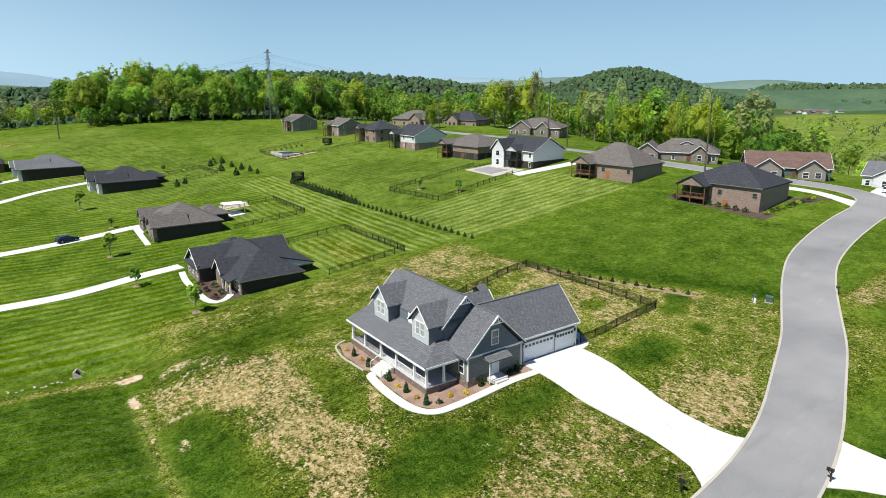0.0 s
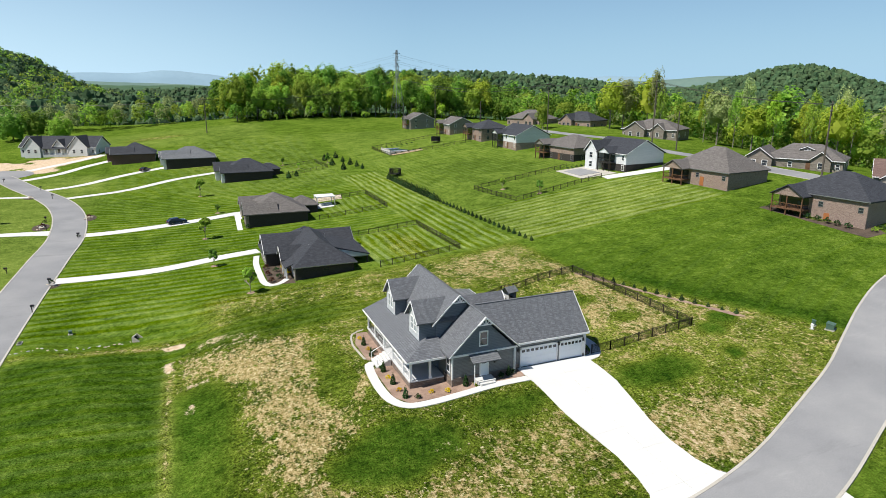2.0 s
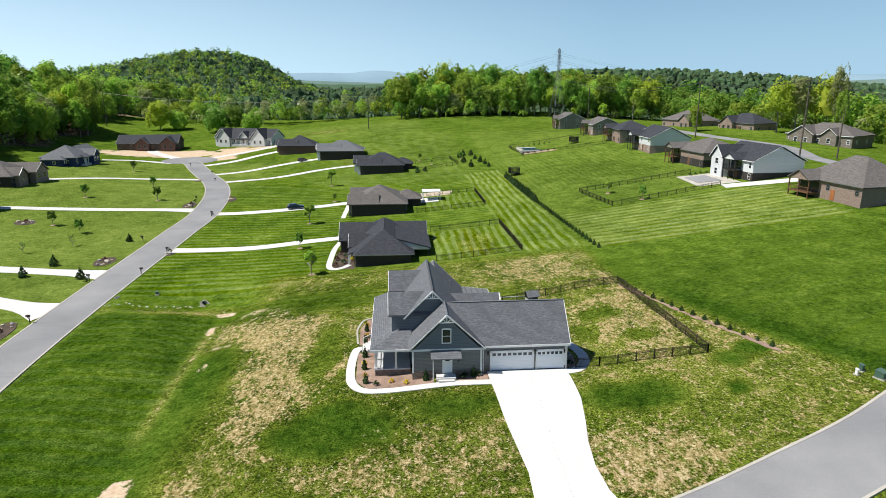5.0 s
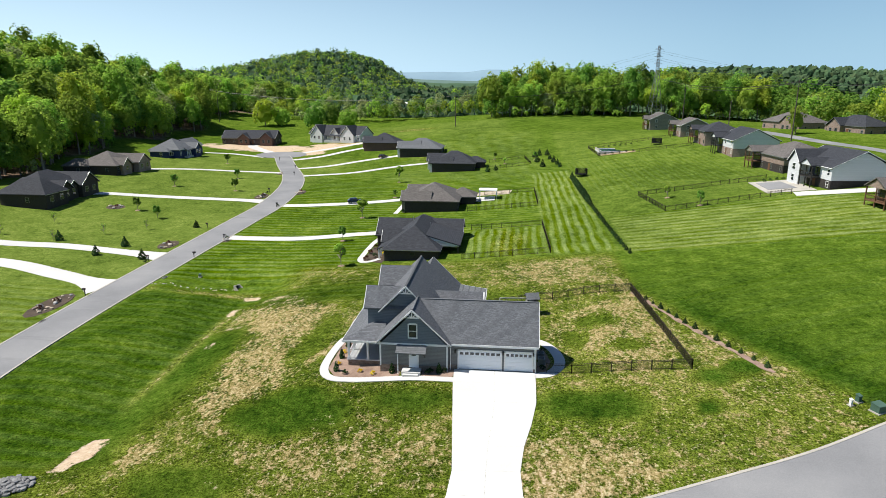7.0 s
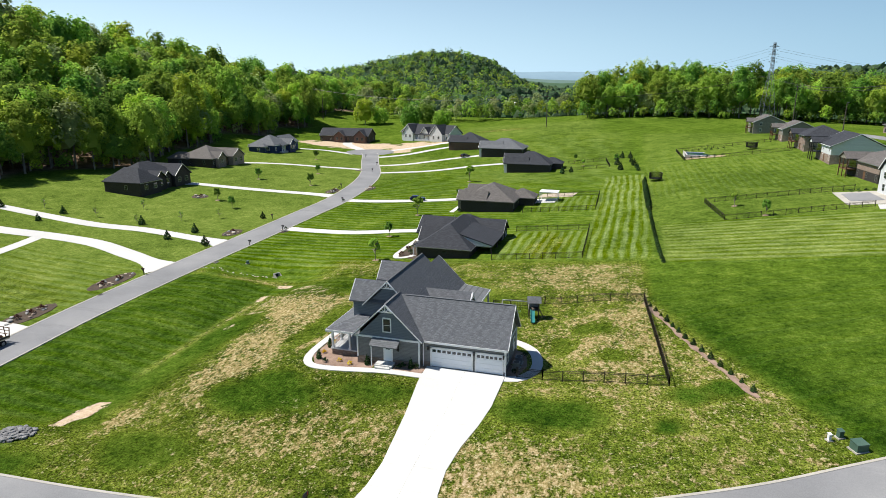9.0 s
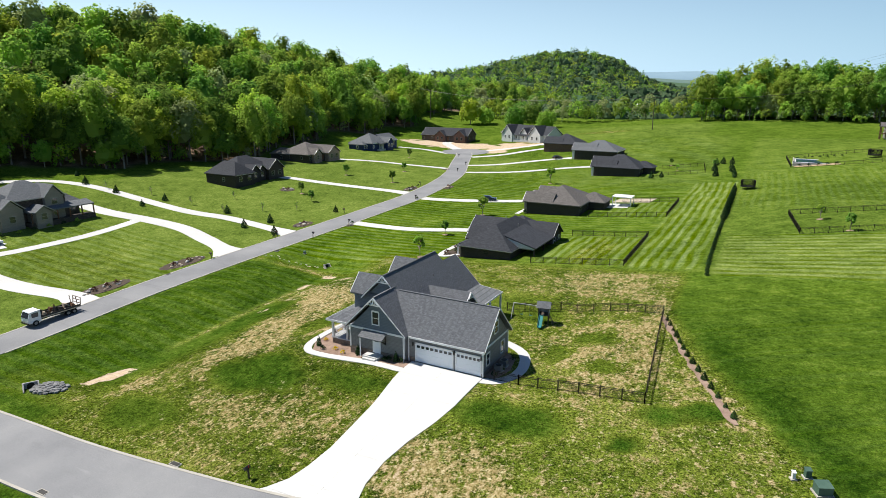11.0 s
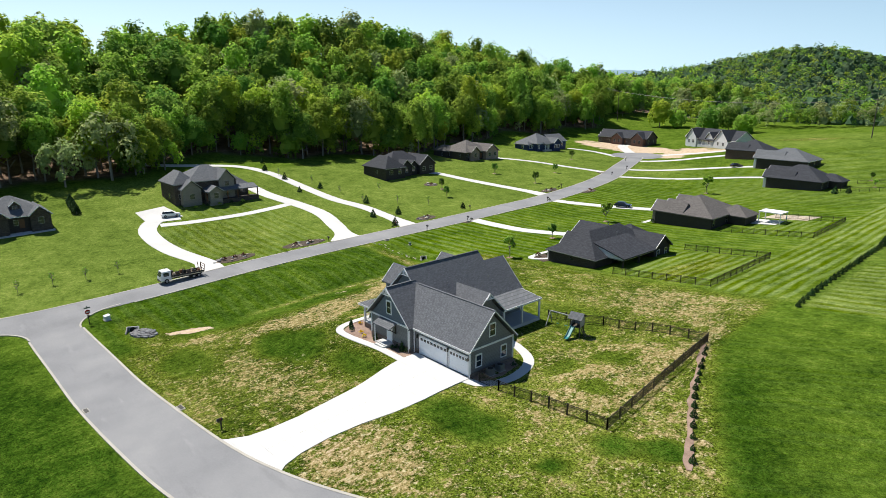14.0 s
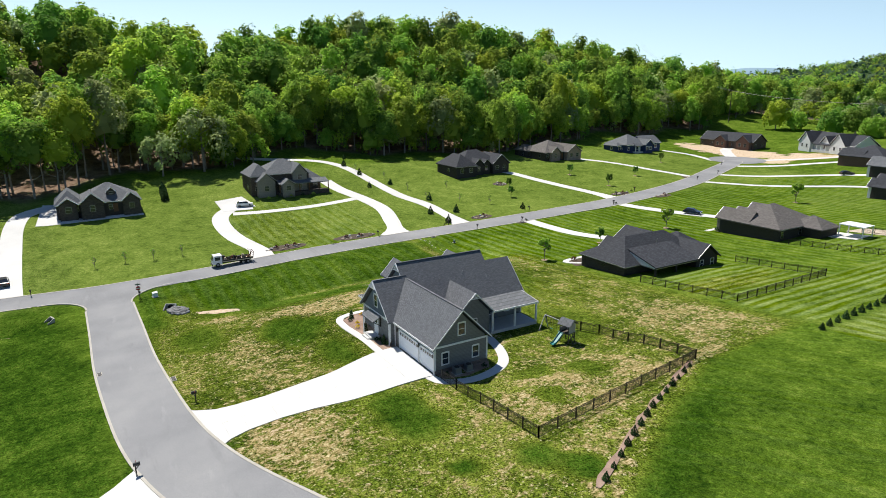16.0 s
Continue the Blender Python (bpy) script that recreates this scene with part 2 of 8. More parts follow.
def glass_material(name, tint, rough=0.06):
    m, nt, b = shader(name, rough, 0.8)
    f = noise_fac(nt, 0.8, 2, position(nt))
    nt.links.new(mix(nt, f, tint, tuple(v * 2.2 for v in tint)), b.inputs["Base Color"])
    return m


window_glass = glass_material("window_glass", (0.018, 0.022, 0.028))
window_pale = glass_material("window_pale", (0.2, 0.23, 0.24), 0.12)
pool_water = glass_material("pool_water", (0.02, 0.055, 0.085), 0.08)


def foliage(name, low, high, light=0.48, vary=0.5):
    """Leaves: each clump its own green, light coming through."""
    m, nt, b = shader(name, 0.8, 0.05)
    geo = nt.nodes.new("ShaderNodeNewGeometry")
    info = nt.nodes.new("ShaderNodeObjectInfo").outputs["Random"]
    col = mix(nt, geo.outputs["Random Per Island"], low, high)
    patch = noise_fac(nt, 0.055, 3, geo.outputs["Position"])
    hsv = node(nt, "ShaderNodeHueSaturation")
    tone = nt.nodes.new("ShaderNodeAttribute")
    tone.attribute_name = "tone"
    info = calc(nt, "FRACT", calc(nt, "ADD", info, tone.outputs["Fac"]))
    nt.links.new(calc(nt, "MULTIPLY_ADD", info, vary, calc(nt, "MULTIPLY_ADD", patch, 1.1, 0.45 - vary / 2)), hsv.inputs["Value"])
    nt.links.new(calc(nt, "MULTIPLY_ADD", patch, -0.04, calc(nt, "MULTIPLY_ADD", info, 0.035, 0.506)), hsv.inputs["Hue"])
    nt.links.new(col, hsv.inputs["Color"])
    nt.links.new(hsv.outputs[0], b.inputs["Base Color"])
    tr = nt.nodes.new("ShaderNodeBsdfTranslucent")
    nt.links.new(hsv.outputs[0], tr.inputs[0])
    mx = nt.nodes.new("ShaderNodeMixShader")
    mx.inputs[0].default_value = light
    out = nt.nodes["Material Output"]
    nt.links.new(b.outputs[0], mx.inputs[1])
    nt.links.new(tr.outputs[0], mx.inputs[2])
    nt.links.new(mx.outputs[0], out.inputs[0])
    return m


leaf_forest = foliage("leaf_forest", (0.215, 0.35, 0.048), (0.4, 0.53, 0.085), 0.58)
leaf_spring = foliage("leaf_spring", (0.3, 0.42, 0.04), (0.48, 0.59, 0.08), 0.55)
leaf_dark = foliage("leaf_dark", (0.11, 0.215, 0.036), (0.235, 0.365, 0.06), 0.55)
leaf_shrub = foliage("leaf_shrub", (0.018, 0.042, 0.014), (0.042, 0.078, 0.024), 0.2)
leaf_bare = foliage("leaf_bare", (0.28, 0.34, 0.13), (0.44, 0.5, 0.21), 0.55)
# far leaves: bluish and even, with distance haze mixed into the green
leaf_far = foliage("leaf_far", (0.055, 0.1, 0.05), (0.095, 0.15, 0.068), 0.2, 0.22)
leaf_yellow = foliage("leaf_yellow", (0.5, 0.36, 0.01), (0.75, 0.55, 0.03))
leaf_red = foliage("leaf_red", (0.07, 0.03, 0.025), (0.14, 0.06, 0.04))


def grass_material():
    """Lawn, dry straw and mown stripes; where each lies is held by the ground's attributes."""
    m, nt, b = shader("grass", 0.95, 0.0)
    pos = position(nt)

    def attribute(name):
        n = nt.nodes.new("ShaderNodeAttribute")
        n.attribute_name = name
        return n.outputs["Fac"]

    dry, ew, ns, woods, lush, soil = (attribute(n) for n in ("dry", "stripe_ew", "stripe_ns", "woods", "lush", "soil"))
    pale = attribute("pale")
    lane, in_lane = attribute("lane"), attribute("in_lane")
    big, mid, fine = noise_fac(nt, 0.03, 4, pos), noise_fac(nt, 0.22, 5, pos, 0.68), noise_fac(nt, 1.3, 5, pos, 0.72)
    tuft = noise_fac(nt, 4.2, 4, pos, 0.74)
    f = calc(nt, "MULTIPLY_ADD", fine, 0.5, calc(nt, "MULTIPLY_ADD", mid, 0.4, calc(nt, "MULTIPLY", big, 0.25)))
    f = calc(nt, "MULTIPLY_ADD", f, 0.8, 0.035)
    weedy = calc(nt, "MAXIMUM", calc(nt, "MULTIPLY", dry, 2.2, 0.0, True), calc(nt, "MULTIPLY", calc(nt, "MULTIPLY", calc(nt, "MINIMUM", lush, 1.0), 0.45), calc(nt, "SUBTRACT", 1.0, in_lane)))
    f = calc(nt, "MULTIPLY_ADD", calc(nt, "SUBTRACT", f, 0.5), calc(nt, "MULTIPLY_ADD", weedy, 0.3, 0.85), 0.5)
    green = ramp(nt, f, [(0.4, (0.03, 0.064, 0.007)), (0.5, (0.09, 0.15, 0.016)), (0.6, (0.178, 0.24, 0.036))])
    dark = ramp(nt, f, [(0.4, (0.01, 0.03, 0.003)), (0.5, (0.034, 0.076, 0.007)), (0.6, (0.088, 0.143, 0.017))])
    green = mix(nt, calc(nt, "MULTIPLY", lush, 1.0, 0.0, True), green, dark)
    green = mix(nt, calc(nt, "MULTIPLY", calc(nt, "SUBTRACT", lush, 1.0), 1.0, 0.0, True), green, (0.013, 0.036, 0.004))
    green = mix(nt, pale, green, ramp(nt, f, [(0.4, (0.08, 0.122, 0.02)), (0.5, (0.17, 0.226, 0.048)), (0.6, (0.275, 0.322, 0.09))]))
    # mown lawn is fine and even, unmown ground is tufted
    blade = noise_fac(nt, 7.0, 3, pos, 0.7)
    grain = calc(nt, "MULTIPLY", calc(nt, "SUBTRACT", tuft, 0.5), calc(nt, "MULTIPLY_ADD", weedy, 4.0, 1.2))
    grain = calc(nt, "ADD", grain, calc(nt, "MULTIPLY_ADD", calc(nt, "SUBTRACT", blade, 0.5), calc(nt, "MULTIPLY_ADD", weedy, 1.8, 2.0), 0.93))
    grain = calc(nt, "MINIMUM", calc(nt, "MAXIMUM", grain, 0.2), 2.0)
    green = mix(nt, calc(nt, "MULTIPLY", calc(nt, "MULTIPLY", dry, 2.2, 0.0, True), 0.6), green, ramp(nt, f, [(0.4, (0.034, 0.055, 0.006)), (0.5, (0.11, 0.13, 0.016)), (0.6, (0.2, 0.2, 0.042))]))
    green = mix(nt, 1.0, green, mix(nt, calc(nt, "MULTIPLY", grain, 0.5), (0.0, 0.0, 0.0), (2.0, 2.0, 2.0)), "MULTIPLY")
    # mown stripes, bent a little by a slow wander
    sep = nt.nodes.new("ShaderNodeSeparateXYZ")
    nt.links.new(pos, sep.inputs[0])
    wander = calc(nt, "MULTIPLY_ADD", noise_fac(nt, 0.01, 1, pos), 5.0, calc(nt, "MULTIPLY", noise_fac(nt, 0.12, 2, pos), 1.6))

    def stripes(axis, width, amount, depth):
        s = calc(nt, "SINE", calc(nt, "MULTIPLY", calc(nt, "ADD", axis, wander), math.pi / width))
        s = calc(nt, "MULTIPLY_ADD", s, 1.6, calc(nt, "MULTIPLY_ADD", mid, 1.3, -0.65))
        s = calc(nt, "MAXIMUM", calc(nt, "MINIMUM", s, 1.0), -1.0)
        return calc(nt, "MULTIPLY", calc(nt, "MULTIPLY", s, amount), depth)

    st = calc(nt, "ADD", stripes(sep.outputs[1], 1.2, ew, 0.2), stripes(sep.outputs[0], 0.95, ns, 0.24))
    # long uneven streaks left by the mower
    for turn, scale, amount in (((0.09, 1.3, 1.0), 1.0, ew), ((1.3, 0.09, 1.0), 1.0, ns)):
        m_long = nt.nodes.new("ShaderNodeMapping")
        m_long.inputs["Scale"].default_value = turn
        nt.links.new(pos, m_long.inputs[0])
        s_long = calc(nt, "MULTIPLY", calc(nt, "SUBTRACT", noise_fac(nt, scale, 4, m_long.outputs[0], 0.65), 0.5), 1.3)
        st = calc(nt, "ADD", st, calc(nt, "MULTIPLY", s_long, amount))
    along = nt.nodes.new("ShaderNodeCombineXYZ")
    nt.links.new(lane, along.inputs[0])
    s_lane = calc(nt, "MULTIPLY", calc(nt, "SUBTRACT", noise_fac(nt, 0.8, 5, along.outputs[0], 0.65), 0.5), 1.1)
    st = calc(nt, "ADD", st, calc(nt, "MULTIPLY", s_lane, in_lane))
    hsv = node(nt, "ShaderNodeHueSaturation")
    nt.links.new(calc(nt, "ADD", st, 1.0), hsv.inputs["Value"])
    nt.links.new(calc(nt, "MULTIPLY_ADD", st, -0.5, 1.0), hsv.inputs["Saturation"])
    nt.links.new(green, hsv.inputs["Color"])
    col = hsv.outputs[0]
    # dry straw breaks through in tufts and streaks
    streak = nt.nodes.new("ShaderNodeMapping")
    streak.inputs["Rotation"].default_value = (0, 0, 0.6)
    streak.inputs["Scale"].default_value = (1.0, 0.5, 1.0)
    nt.links.new(pos, streak.inputs[0])
    drawn = noise_fac(nt, 2.1, 4, streak.outputs[0], 0.7)
    straw = ramp(nt, calc(nt, "MULTIPLY_ADD", drawn, 0.5, calc(nt, "MULTIPLY", tuft, 0.55)), [(0.4, (0.105, 0.1, 0.025)), (0.5, (0.27, 0.205, 0.085)), (0.58, (0.43, 0.33, 0.17)), (0.68, (0.66, 0.54, 0.36))])
    tear = noise_fac(nt, 1.0, 5, pos, 0.74)
    brk = calc(nt, "MULTIPLY_ADD", tear, 1.25, calc(nt, "MULTIPLY_ADD", drawn, 0.75, calc(nt, "MULTIPLY_ADD", mid, 0.8, calc(nt, "MULTIPLY", tuft, 0.7))))
    mask = calc(nt, "MULTIPLY", calc(nt, "ADD", calc(nt, "SUBTRACT", dry, 2.37), brk), 5.5, 0.0, True)
    mask = calc(nt, "MULTIPLY", mask, calc(nt, "MULTIPLY", dry, 6.0, 0.0, True))
    mask = calc(nt, "MULTIPLY", mask, 0.86)
    col = mix(nt, mask, col, straw)
    # pale single tufts all over the unmown plots
    fleck = calc(nt, "MULTIPLY", calc(nt, "SUBTRACT", noise_fac(nt, 2.4, 3, pos, 0.7), calc(nt, "MULTIPLY_ADD", dry, -0.2, 0.72)), 12.0, 0.0, True)
    fleck = calc(nt, "MULTIPLY", fleck, calc(nt, "MULTIPLY", dry, 1.6, 0.0, True))
    col = mix(nt, calc(nt, "MULTIPLY", fleck, 0.8), col, (0.62, 0.55, 0.33))
    earth = ramp(nt, fine, [(0.3, (0.42, 0.3, 0.19)), (0.7, (0.64, 0.53, 0.4))])
    smask = calc(nt, "MULTIPLY", calc(nt, "ADD", calc(nt, "SUBTRACT", soil, 2.37), brk), 5.0, 0.0, True)
    smask = calc(nt, "MULTIPLY", smask, calc(nt, "MULTIPLY", soil, 5.0, 0.0, True))
    col = mix(nt, smask, col, earth)
    # toned to match leaf_far, haze in the colour included
    canopy = ramp(nt, noise_fac(nt, 0.045, 6, pos, 0.7), [(0.35, (0.04, 0.075, 0.036)), (0.55, (0.055, 0.1, 0.042)), (0.75, (0.085, 0.135, 0.05))])
    col = mix(nt, woods, col, canopy)
    leaf_litter = ramp(nt, calc(nt, "MULTIPLY_ADD", tuft, 0.5, calc(nt, "MULTIPLY", mid, 0.5)), [(0.38, (0.07, 0.045, 0.03)), (0.52, (0.2, 0.14, 0.1)), (0.66, (0.34, 0.26, 0.2))])
    col = mix(nt, attribute("litter"), col, leaf_litter)
    nt.links.new(col, b.inputs["Base Color"])
    relief(nt, b, calc(nt, "MULTIPLY_ADD", tuft, 0.7, calc(nt, "ADD", fine, calc(nt, "MULTIPLY", mask, 0.3))), 0.8, 0.2)
    return m


grass = grass_material()
# distance haze is put into these colours: paler and bluer ridge by ridge
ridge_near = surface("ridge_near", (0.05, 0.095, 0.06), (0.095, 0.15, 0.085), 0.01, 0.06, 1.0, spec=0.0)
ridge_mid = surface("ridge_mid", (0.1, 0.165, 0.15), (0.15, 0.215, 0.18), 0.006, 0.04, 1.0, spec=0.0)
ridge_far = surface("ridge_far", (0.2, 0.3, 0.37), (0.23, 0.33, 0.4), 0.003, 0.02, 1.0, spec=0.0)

# ---- mesh helpers ----


class Build:
    """Collects faces for one mesh."""

    def __init__(self):
        self.v, self.f = [], []

    def poly(self, *pts):
        k = len(self.v)
        self.v.extend(tuple(p) for p in pts)
        self.f.append(tuple(range(k, k + len(pts))))
        return self

    def box(self, x0, x1, y0, y1, z0, z1):
        k = len(self.v)
        self.v += [(x, y, z) for z in (z0, z1) for x, y in ((x0, y0), (x1, y0), (x1, y1), (x0, y1))]
        self.f += [tuple(k + i for i in q) for q in ((3, 2, 1, 0), (4, 5, 6, 7), (0, 1, 5, 4), (1, 2, 6, 5), (2, 3, 7, 6), (3, 0, 4, 7))]
        return self

    def beam(self, a, b, w, d=None):
        """A square bar from a to b."""
        a, b = Vector(a), Vector(b)
        d = d or w
        way = (b - a).normalized()
        side = way.cross(Vector((0, 0, 1)))
        if side.length < 1e-3:
            side = Vector((1, 0, 0))
        side.normalize()
        up = side.cross(way)
        k = len(self.v)
        for p in (a, b):
            for s, u in ((-1, -1), (1, -1), (1, 1), (-1, 1)):
                self.v.append(tuple(p + side * s * w / 2 + up * u * d / 2))
        self.f += [tuple(k + i for i in q) for q in ((3, 2, 1, 0), (4, 5, 6, 7), (0, 1, 5, 4), (1, 2, 6, 5), (2, 3, 7, 6), (3, 0, 4, 7))]
        return self

    def tube(self, a, b, r0, r1, n=8):
        a, b = Vector(a), Vector(b)
        way = (b - a).normalized()
        side = way.cross(Vector((0.3, 0.1, 1))).normalized()
        up = side.cross(way)
        k = len(self.v)
        for p, r in ((a, r0), (b, r1)):
            for i in range(n):
                t = 2 * math.pi * i / n
                self.v.append(tuple(p + (side * math.cos(t) + up * math.sin(t)) * r))
        for i in range(n):
            j = (i + 1) % n
            self.f.append((k + i, k + j, k + n + j, k + n + i))
        self.f += [tuple(k + i for i in reversed(range(n))), tuple(k + n + i for i in range(n))]
        return self

    def pipe(self, pts, r, n=4):
        """One connected tube along the points."""
        k = len(self.v)
        for i, p in enumerate(pts):
            way = (Vector(pts[min(i + 1, len(pts) - 1)]) - Vector(pts[max(i - 1, 0)])).normalized()
            side = way.cross(Vector((0.01, 0.02, 1))).normalized()
            up = side.cross(way)
            for j in range(n):
                t = 2 * math.pi * j / n
                self.v.append(tuple(Vector(p) + (side * math.cos(t) + up * math.sin(t)) * r))
        for i in range(len(pts) - 1):
            for j in range(n):
                q = (j + 1) % n
                self.f.append((k + i * n + j, k + i * n + q, k + (i + 1) * n + q, k + (i + 1) * n + j))
        return self

    def extrude(self, pts, axis, a, b):
        """The outline pts, pairs across the axis and up, drawn out from a to b along the axis 'x' or 'y'."""
        def at(p, d):
            return (p[0], d, p[1]) if axis == "y" else (d, p[0], p[1])
        k, n = len(self.v), len(pts)
        self.v += [at(p, a) for p in pts] + [at(p, b) for p in pts]
        self.f += [tuple(k + i for i in range(n)), tuple(k + n + i for i in reversed(range(n)))]
        self.f += [(k + i, k + n + i, k + n + (i + 1) % n, k + (i + 1) % n) for i in range(n)]
        return self

    def gable(self, axis, a, b, l, r, eave, top, th=0.25, mid=None, eave_r=None):
        """A pitched roof of two slabs; its ridge runs along the axis from a to b over the span l to r."""
        m = (l + r) / 2 if mid is None else mid
        er = eave if eave_r is None else eave_r
        self.extrude([(l, eave - th), (l, eave), (m, top), (m, top - th)], axis, a, b)
        self.extrude([(m, top - th), (m, top), (r, er), (r, er - th)], axis, a, b)
        return self

    def hip(self, x0, x1, y0, y1, eave, top, th=0.25, inset=1.0):
        """A hipped roof, solid, its ridge along the longer side."""
        k = len(self.v)
        w, d = x1 - x0, y1 - y0
        c = min(w, d) / 2 * inset
        if w >= d:
            ridge = [(x0 + c, (y0 + y1) / 2, top), (x1 - c, (y0 + y1) / 2, top)]
        else:
            ridge = [((x0 + x1) / 2, y0 + c, top), ((x0 + x1) / 2, y1 - c, top)]
        self.v += [(x, y, z) for z in (eave - th, eave) for x, y in ((x0, y0), (x1, y0), (x1, y1), (x0, y1))] + ridge
        self.f += [tuple(k + i for i in q) for q in ((3, 2, 1, 0), (0, 1, 5, 4), (1, 2, 6, 5), (2, 3, 7, 6), (3, 0, 4, 7))]
        if w >= d:
            q = ((4, 5, 9, 8), (5, 6, 9), (6, 7, 8, 9), (7, 4, 8))
        else:
            q = ((4, 5, 8), (5, 6, 9, 8), (6, 7, 9), (7, 4, 8, 9))
        self.f += [tuple(k + i for i in t) for t in q]
        return self

    def mesh(self, name):
        me = bpy.data.meshes.new(name)
        me.from_pydata(self.v, [], self.f)
        me.update()
        return me


def part(name, built, material, parent=None, label="", smooth=False):
    """One mesh object, a part of parent if one is given."""
    me = built.mesh(name) if isinstance(built, Build) else built
    if material is not None and not me.materials:
        me.materials.append(material)
    if smooth:
        me.polygons.foreach_set("use_smooth", [True] * len(me.polygons))
    ob = new(name, me)
    if parent is not None:
        ob.parent = parent
    if label:
        ob["label"] = label
    return ob


def thing(name, x, y, z, rz=0, label="", category="", group="", kind=""):
    ob = new(name)
    ob.empty_display_size = 0.3
    ob.matrix_basis = pose(x, y, z, 0, 0, rz)
    return tagged(ob, label, category, group, kind)


# ---- ground ----
GRID_X = [-150.0, -86.7, -23.4, 39.9, 103.2, 166.5, 229.8]
GRID_Y = [-10.0, 53.3, 116.6, 179.9, 243.2, 306.5, 369.8, 433.1]
SWELL = [
    (2.0, 3.4, 2.5, 1.1, 4.4, 0.9, 2.5, 3.8), (0.6, 0.8, 0.4, -0.7, 0.8, -3.1, 0.8, 3.8),
    (-4.8, -3.2, -2.6, 2.6, -3.1, 1.5, 0.7, 2.5), (-4.1, 5.1, -3.4, 0.3, -2.8, 5.0, 4.2, 4.3),
    (-1.7, -2.2, 2.0, 0.2, 2.6, -0.3, 5.2, 7.0), (4.8, 1.9, 7.8, 1.7, 7.4, 1.5, 2.9, 4.7), (2.2, -1.8, -0.5, 0.3, 4.6, 2.4, 2.0, 2.8)]
# far hills: x, y, height, radius along x and y
HILLS = [(-285, 1200, 61, 130, 170), (-620, 860, 18, 220, 260), (1330, 1050, 82, 110, 150), (1050, 1000, 8, 260, 110), (760, 1260, 56, 300, 100), (1900, 800, 46, 170, 330), (330, 1350, 48, 250, 110), (20, 1560, 30, 260, 110)]


def ease(a, b, v):
    v = np.clip((v - a) / (b - a), 0, 1)
    return v * v * (3 - 2 * v)


def box_fade(x, y, x0, x1, y0, y1, soft):
    """1 inside the rectangle, falling to 0 over soft metres round it."""
    dx, dy = np.maximum(np.maximum(x0 - x, x - x1), 0), np.maximum(np.maximum(y0 - y, y - y1), 0)
    return 1 - ease(0, soft, np.hypot(dx, dy))


def ground(x, y):
    """Height of the ground."""
    x, y = np.asarray(x, float), np.asarray(y, float)
    z = np.ones_like(x)
    for a, row in zip(GRID_X, SWELL):
        for b, amount in zip(GRID_Y, row):
            z = z + amount * np.exp(-((x - a) ** 2 + (y - b) ** 2) / (2 * 52.0 ** 2))
    # the wooded hill to the west
    west = 45 * ease(-112, -235, x) * (1 - 0.72 * ease(220, 540, y)) * (1 - 0.6 * ease(1000, 1400, y)) * (1 - 0.3 * ease(-60, -250, y)) * (1 - 0.6 * ease(-330, -600, x))
    z = z + west * (1 - 0.32 * np.exp(-((y - 86) / 28) ** 2 / 2))
    far = ease(480, 800, np.hypot(x - 40, y - 150))
    for a, b, amount, rx, ry in HILLS:
        z = z + far * amount * np.exp(-((x - a) / rx) ** 2 / 2 - ((y - b) / ry) ** 2 / 2)
    z = z - 3.6 * np.exp(-((x - 80) / 75) ** 2 / 2 - ((y - 385) / 45) ** 2 / 2)
    # beyond the ridge the land falls away into a valley
    z = z - 22 * ease(400, 640, y) * np.maximum(ease(-60, 60, x), ease(950, 1150, y) * ease(-230, -110, x)) - 16 * ease(215, 330, x) * (1 - ease(400, 640, y))
    # the grassed ditch that runs from the culvert to the drain
    z = z - 1.6 * np.exp(-((x - 8.9) / 5.0) ** 2 / 2) * ease(30, 44, y) * (1 - ease(86, 96, y)) - 1.1 * np.exp(-((y - 88) / 3.5) ** 2 / 2) * ease(-9, -2, x) * (1 - ease(2, 8, x))
    z = z - 0.9 * np.exp(-((x + 1.2 - 0.3 * (y - 7)) / 2.2) ** 2 / 2 - ((y - 7) / 4.0) ** 2 / 2)
    # the levelled plot of the near house, lower on its porch side
    w = box_fade(x, y, 33, 60, 48.5, 72, 8)
    return z * (1 - w) + (-0.15 - 0.75 * ease(45, 33.5, x)) * w


def gz(x, y):
    return float(ground(x, y))


def wobble(x, y, scale, seed=0.0):
    return np.array([noise.noise((a / scale + seed, b / scale - seed, seed)) for a, b in zip(x, y)])


def lines(lo, hi, step, far):
    """Grid lines: close together from lo to hi, then wider and wider out to the horizon."""
    def outward(start, sign):
        out, s = [start], step
        while abs(out[-1] - start) < far:
            s = min(s * 1.13, 48) if abs(out[-1] - start) < 1500 else s * 1.35
            out.append(out[-1] + sign * s)
        return out[1:]
    return np.array(outward(lo, -1)[::-1] + list(np.arange(lo, hi + step / 2, step)) + outward(hi, 1))


def smooth_line(points, step=2.0):
    """Points along a soft curve through the given ones."""
    p = [np.array(q, float) for q in points]
    p = [2 * p[0] - p[1]] + p + [2 * p[-1] - p[-2]]
    out = []
    for a, b, c, d in zip(p, p[1:], p[2:], p[3:]):
        n = max(2, int(np.linalg.norm(c - b) / step))
        for i in range(n):
            t = i / n
            out.append(0.5 * (2 * b + (c - a) * t + (2 * a - 5 * b + 4 * c - d) * t * t + (3 * b - a - 3 * c + d) * t ** 3))
    out.append(p[-2])
    return np.array(out)


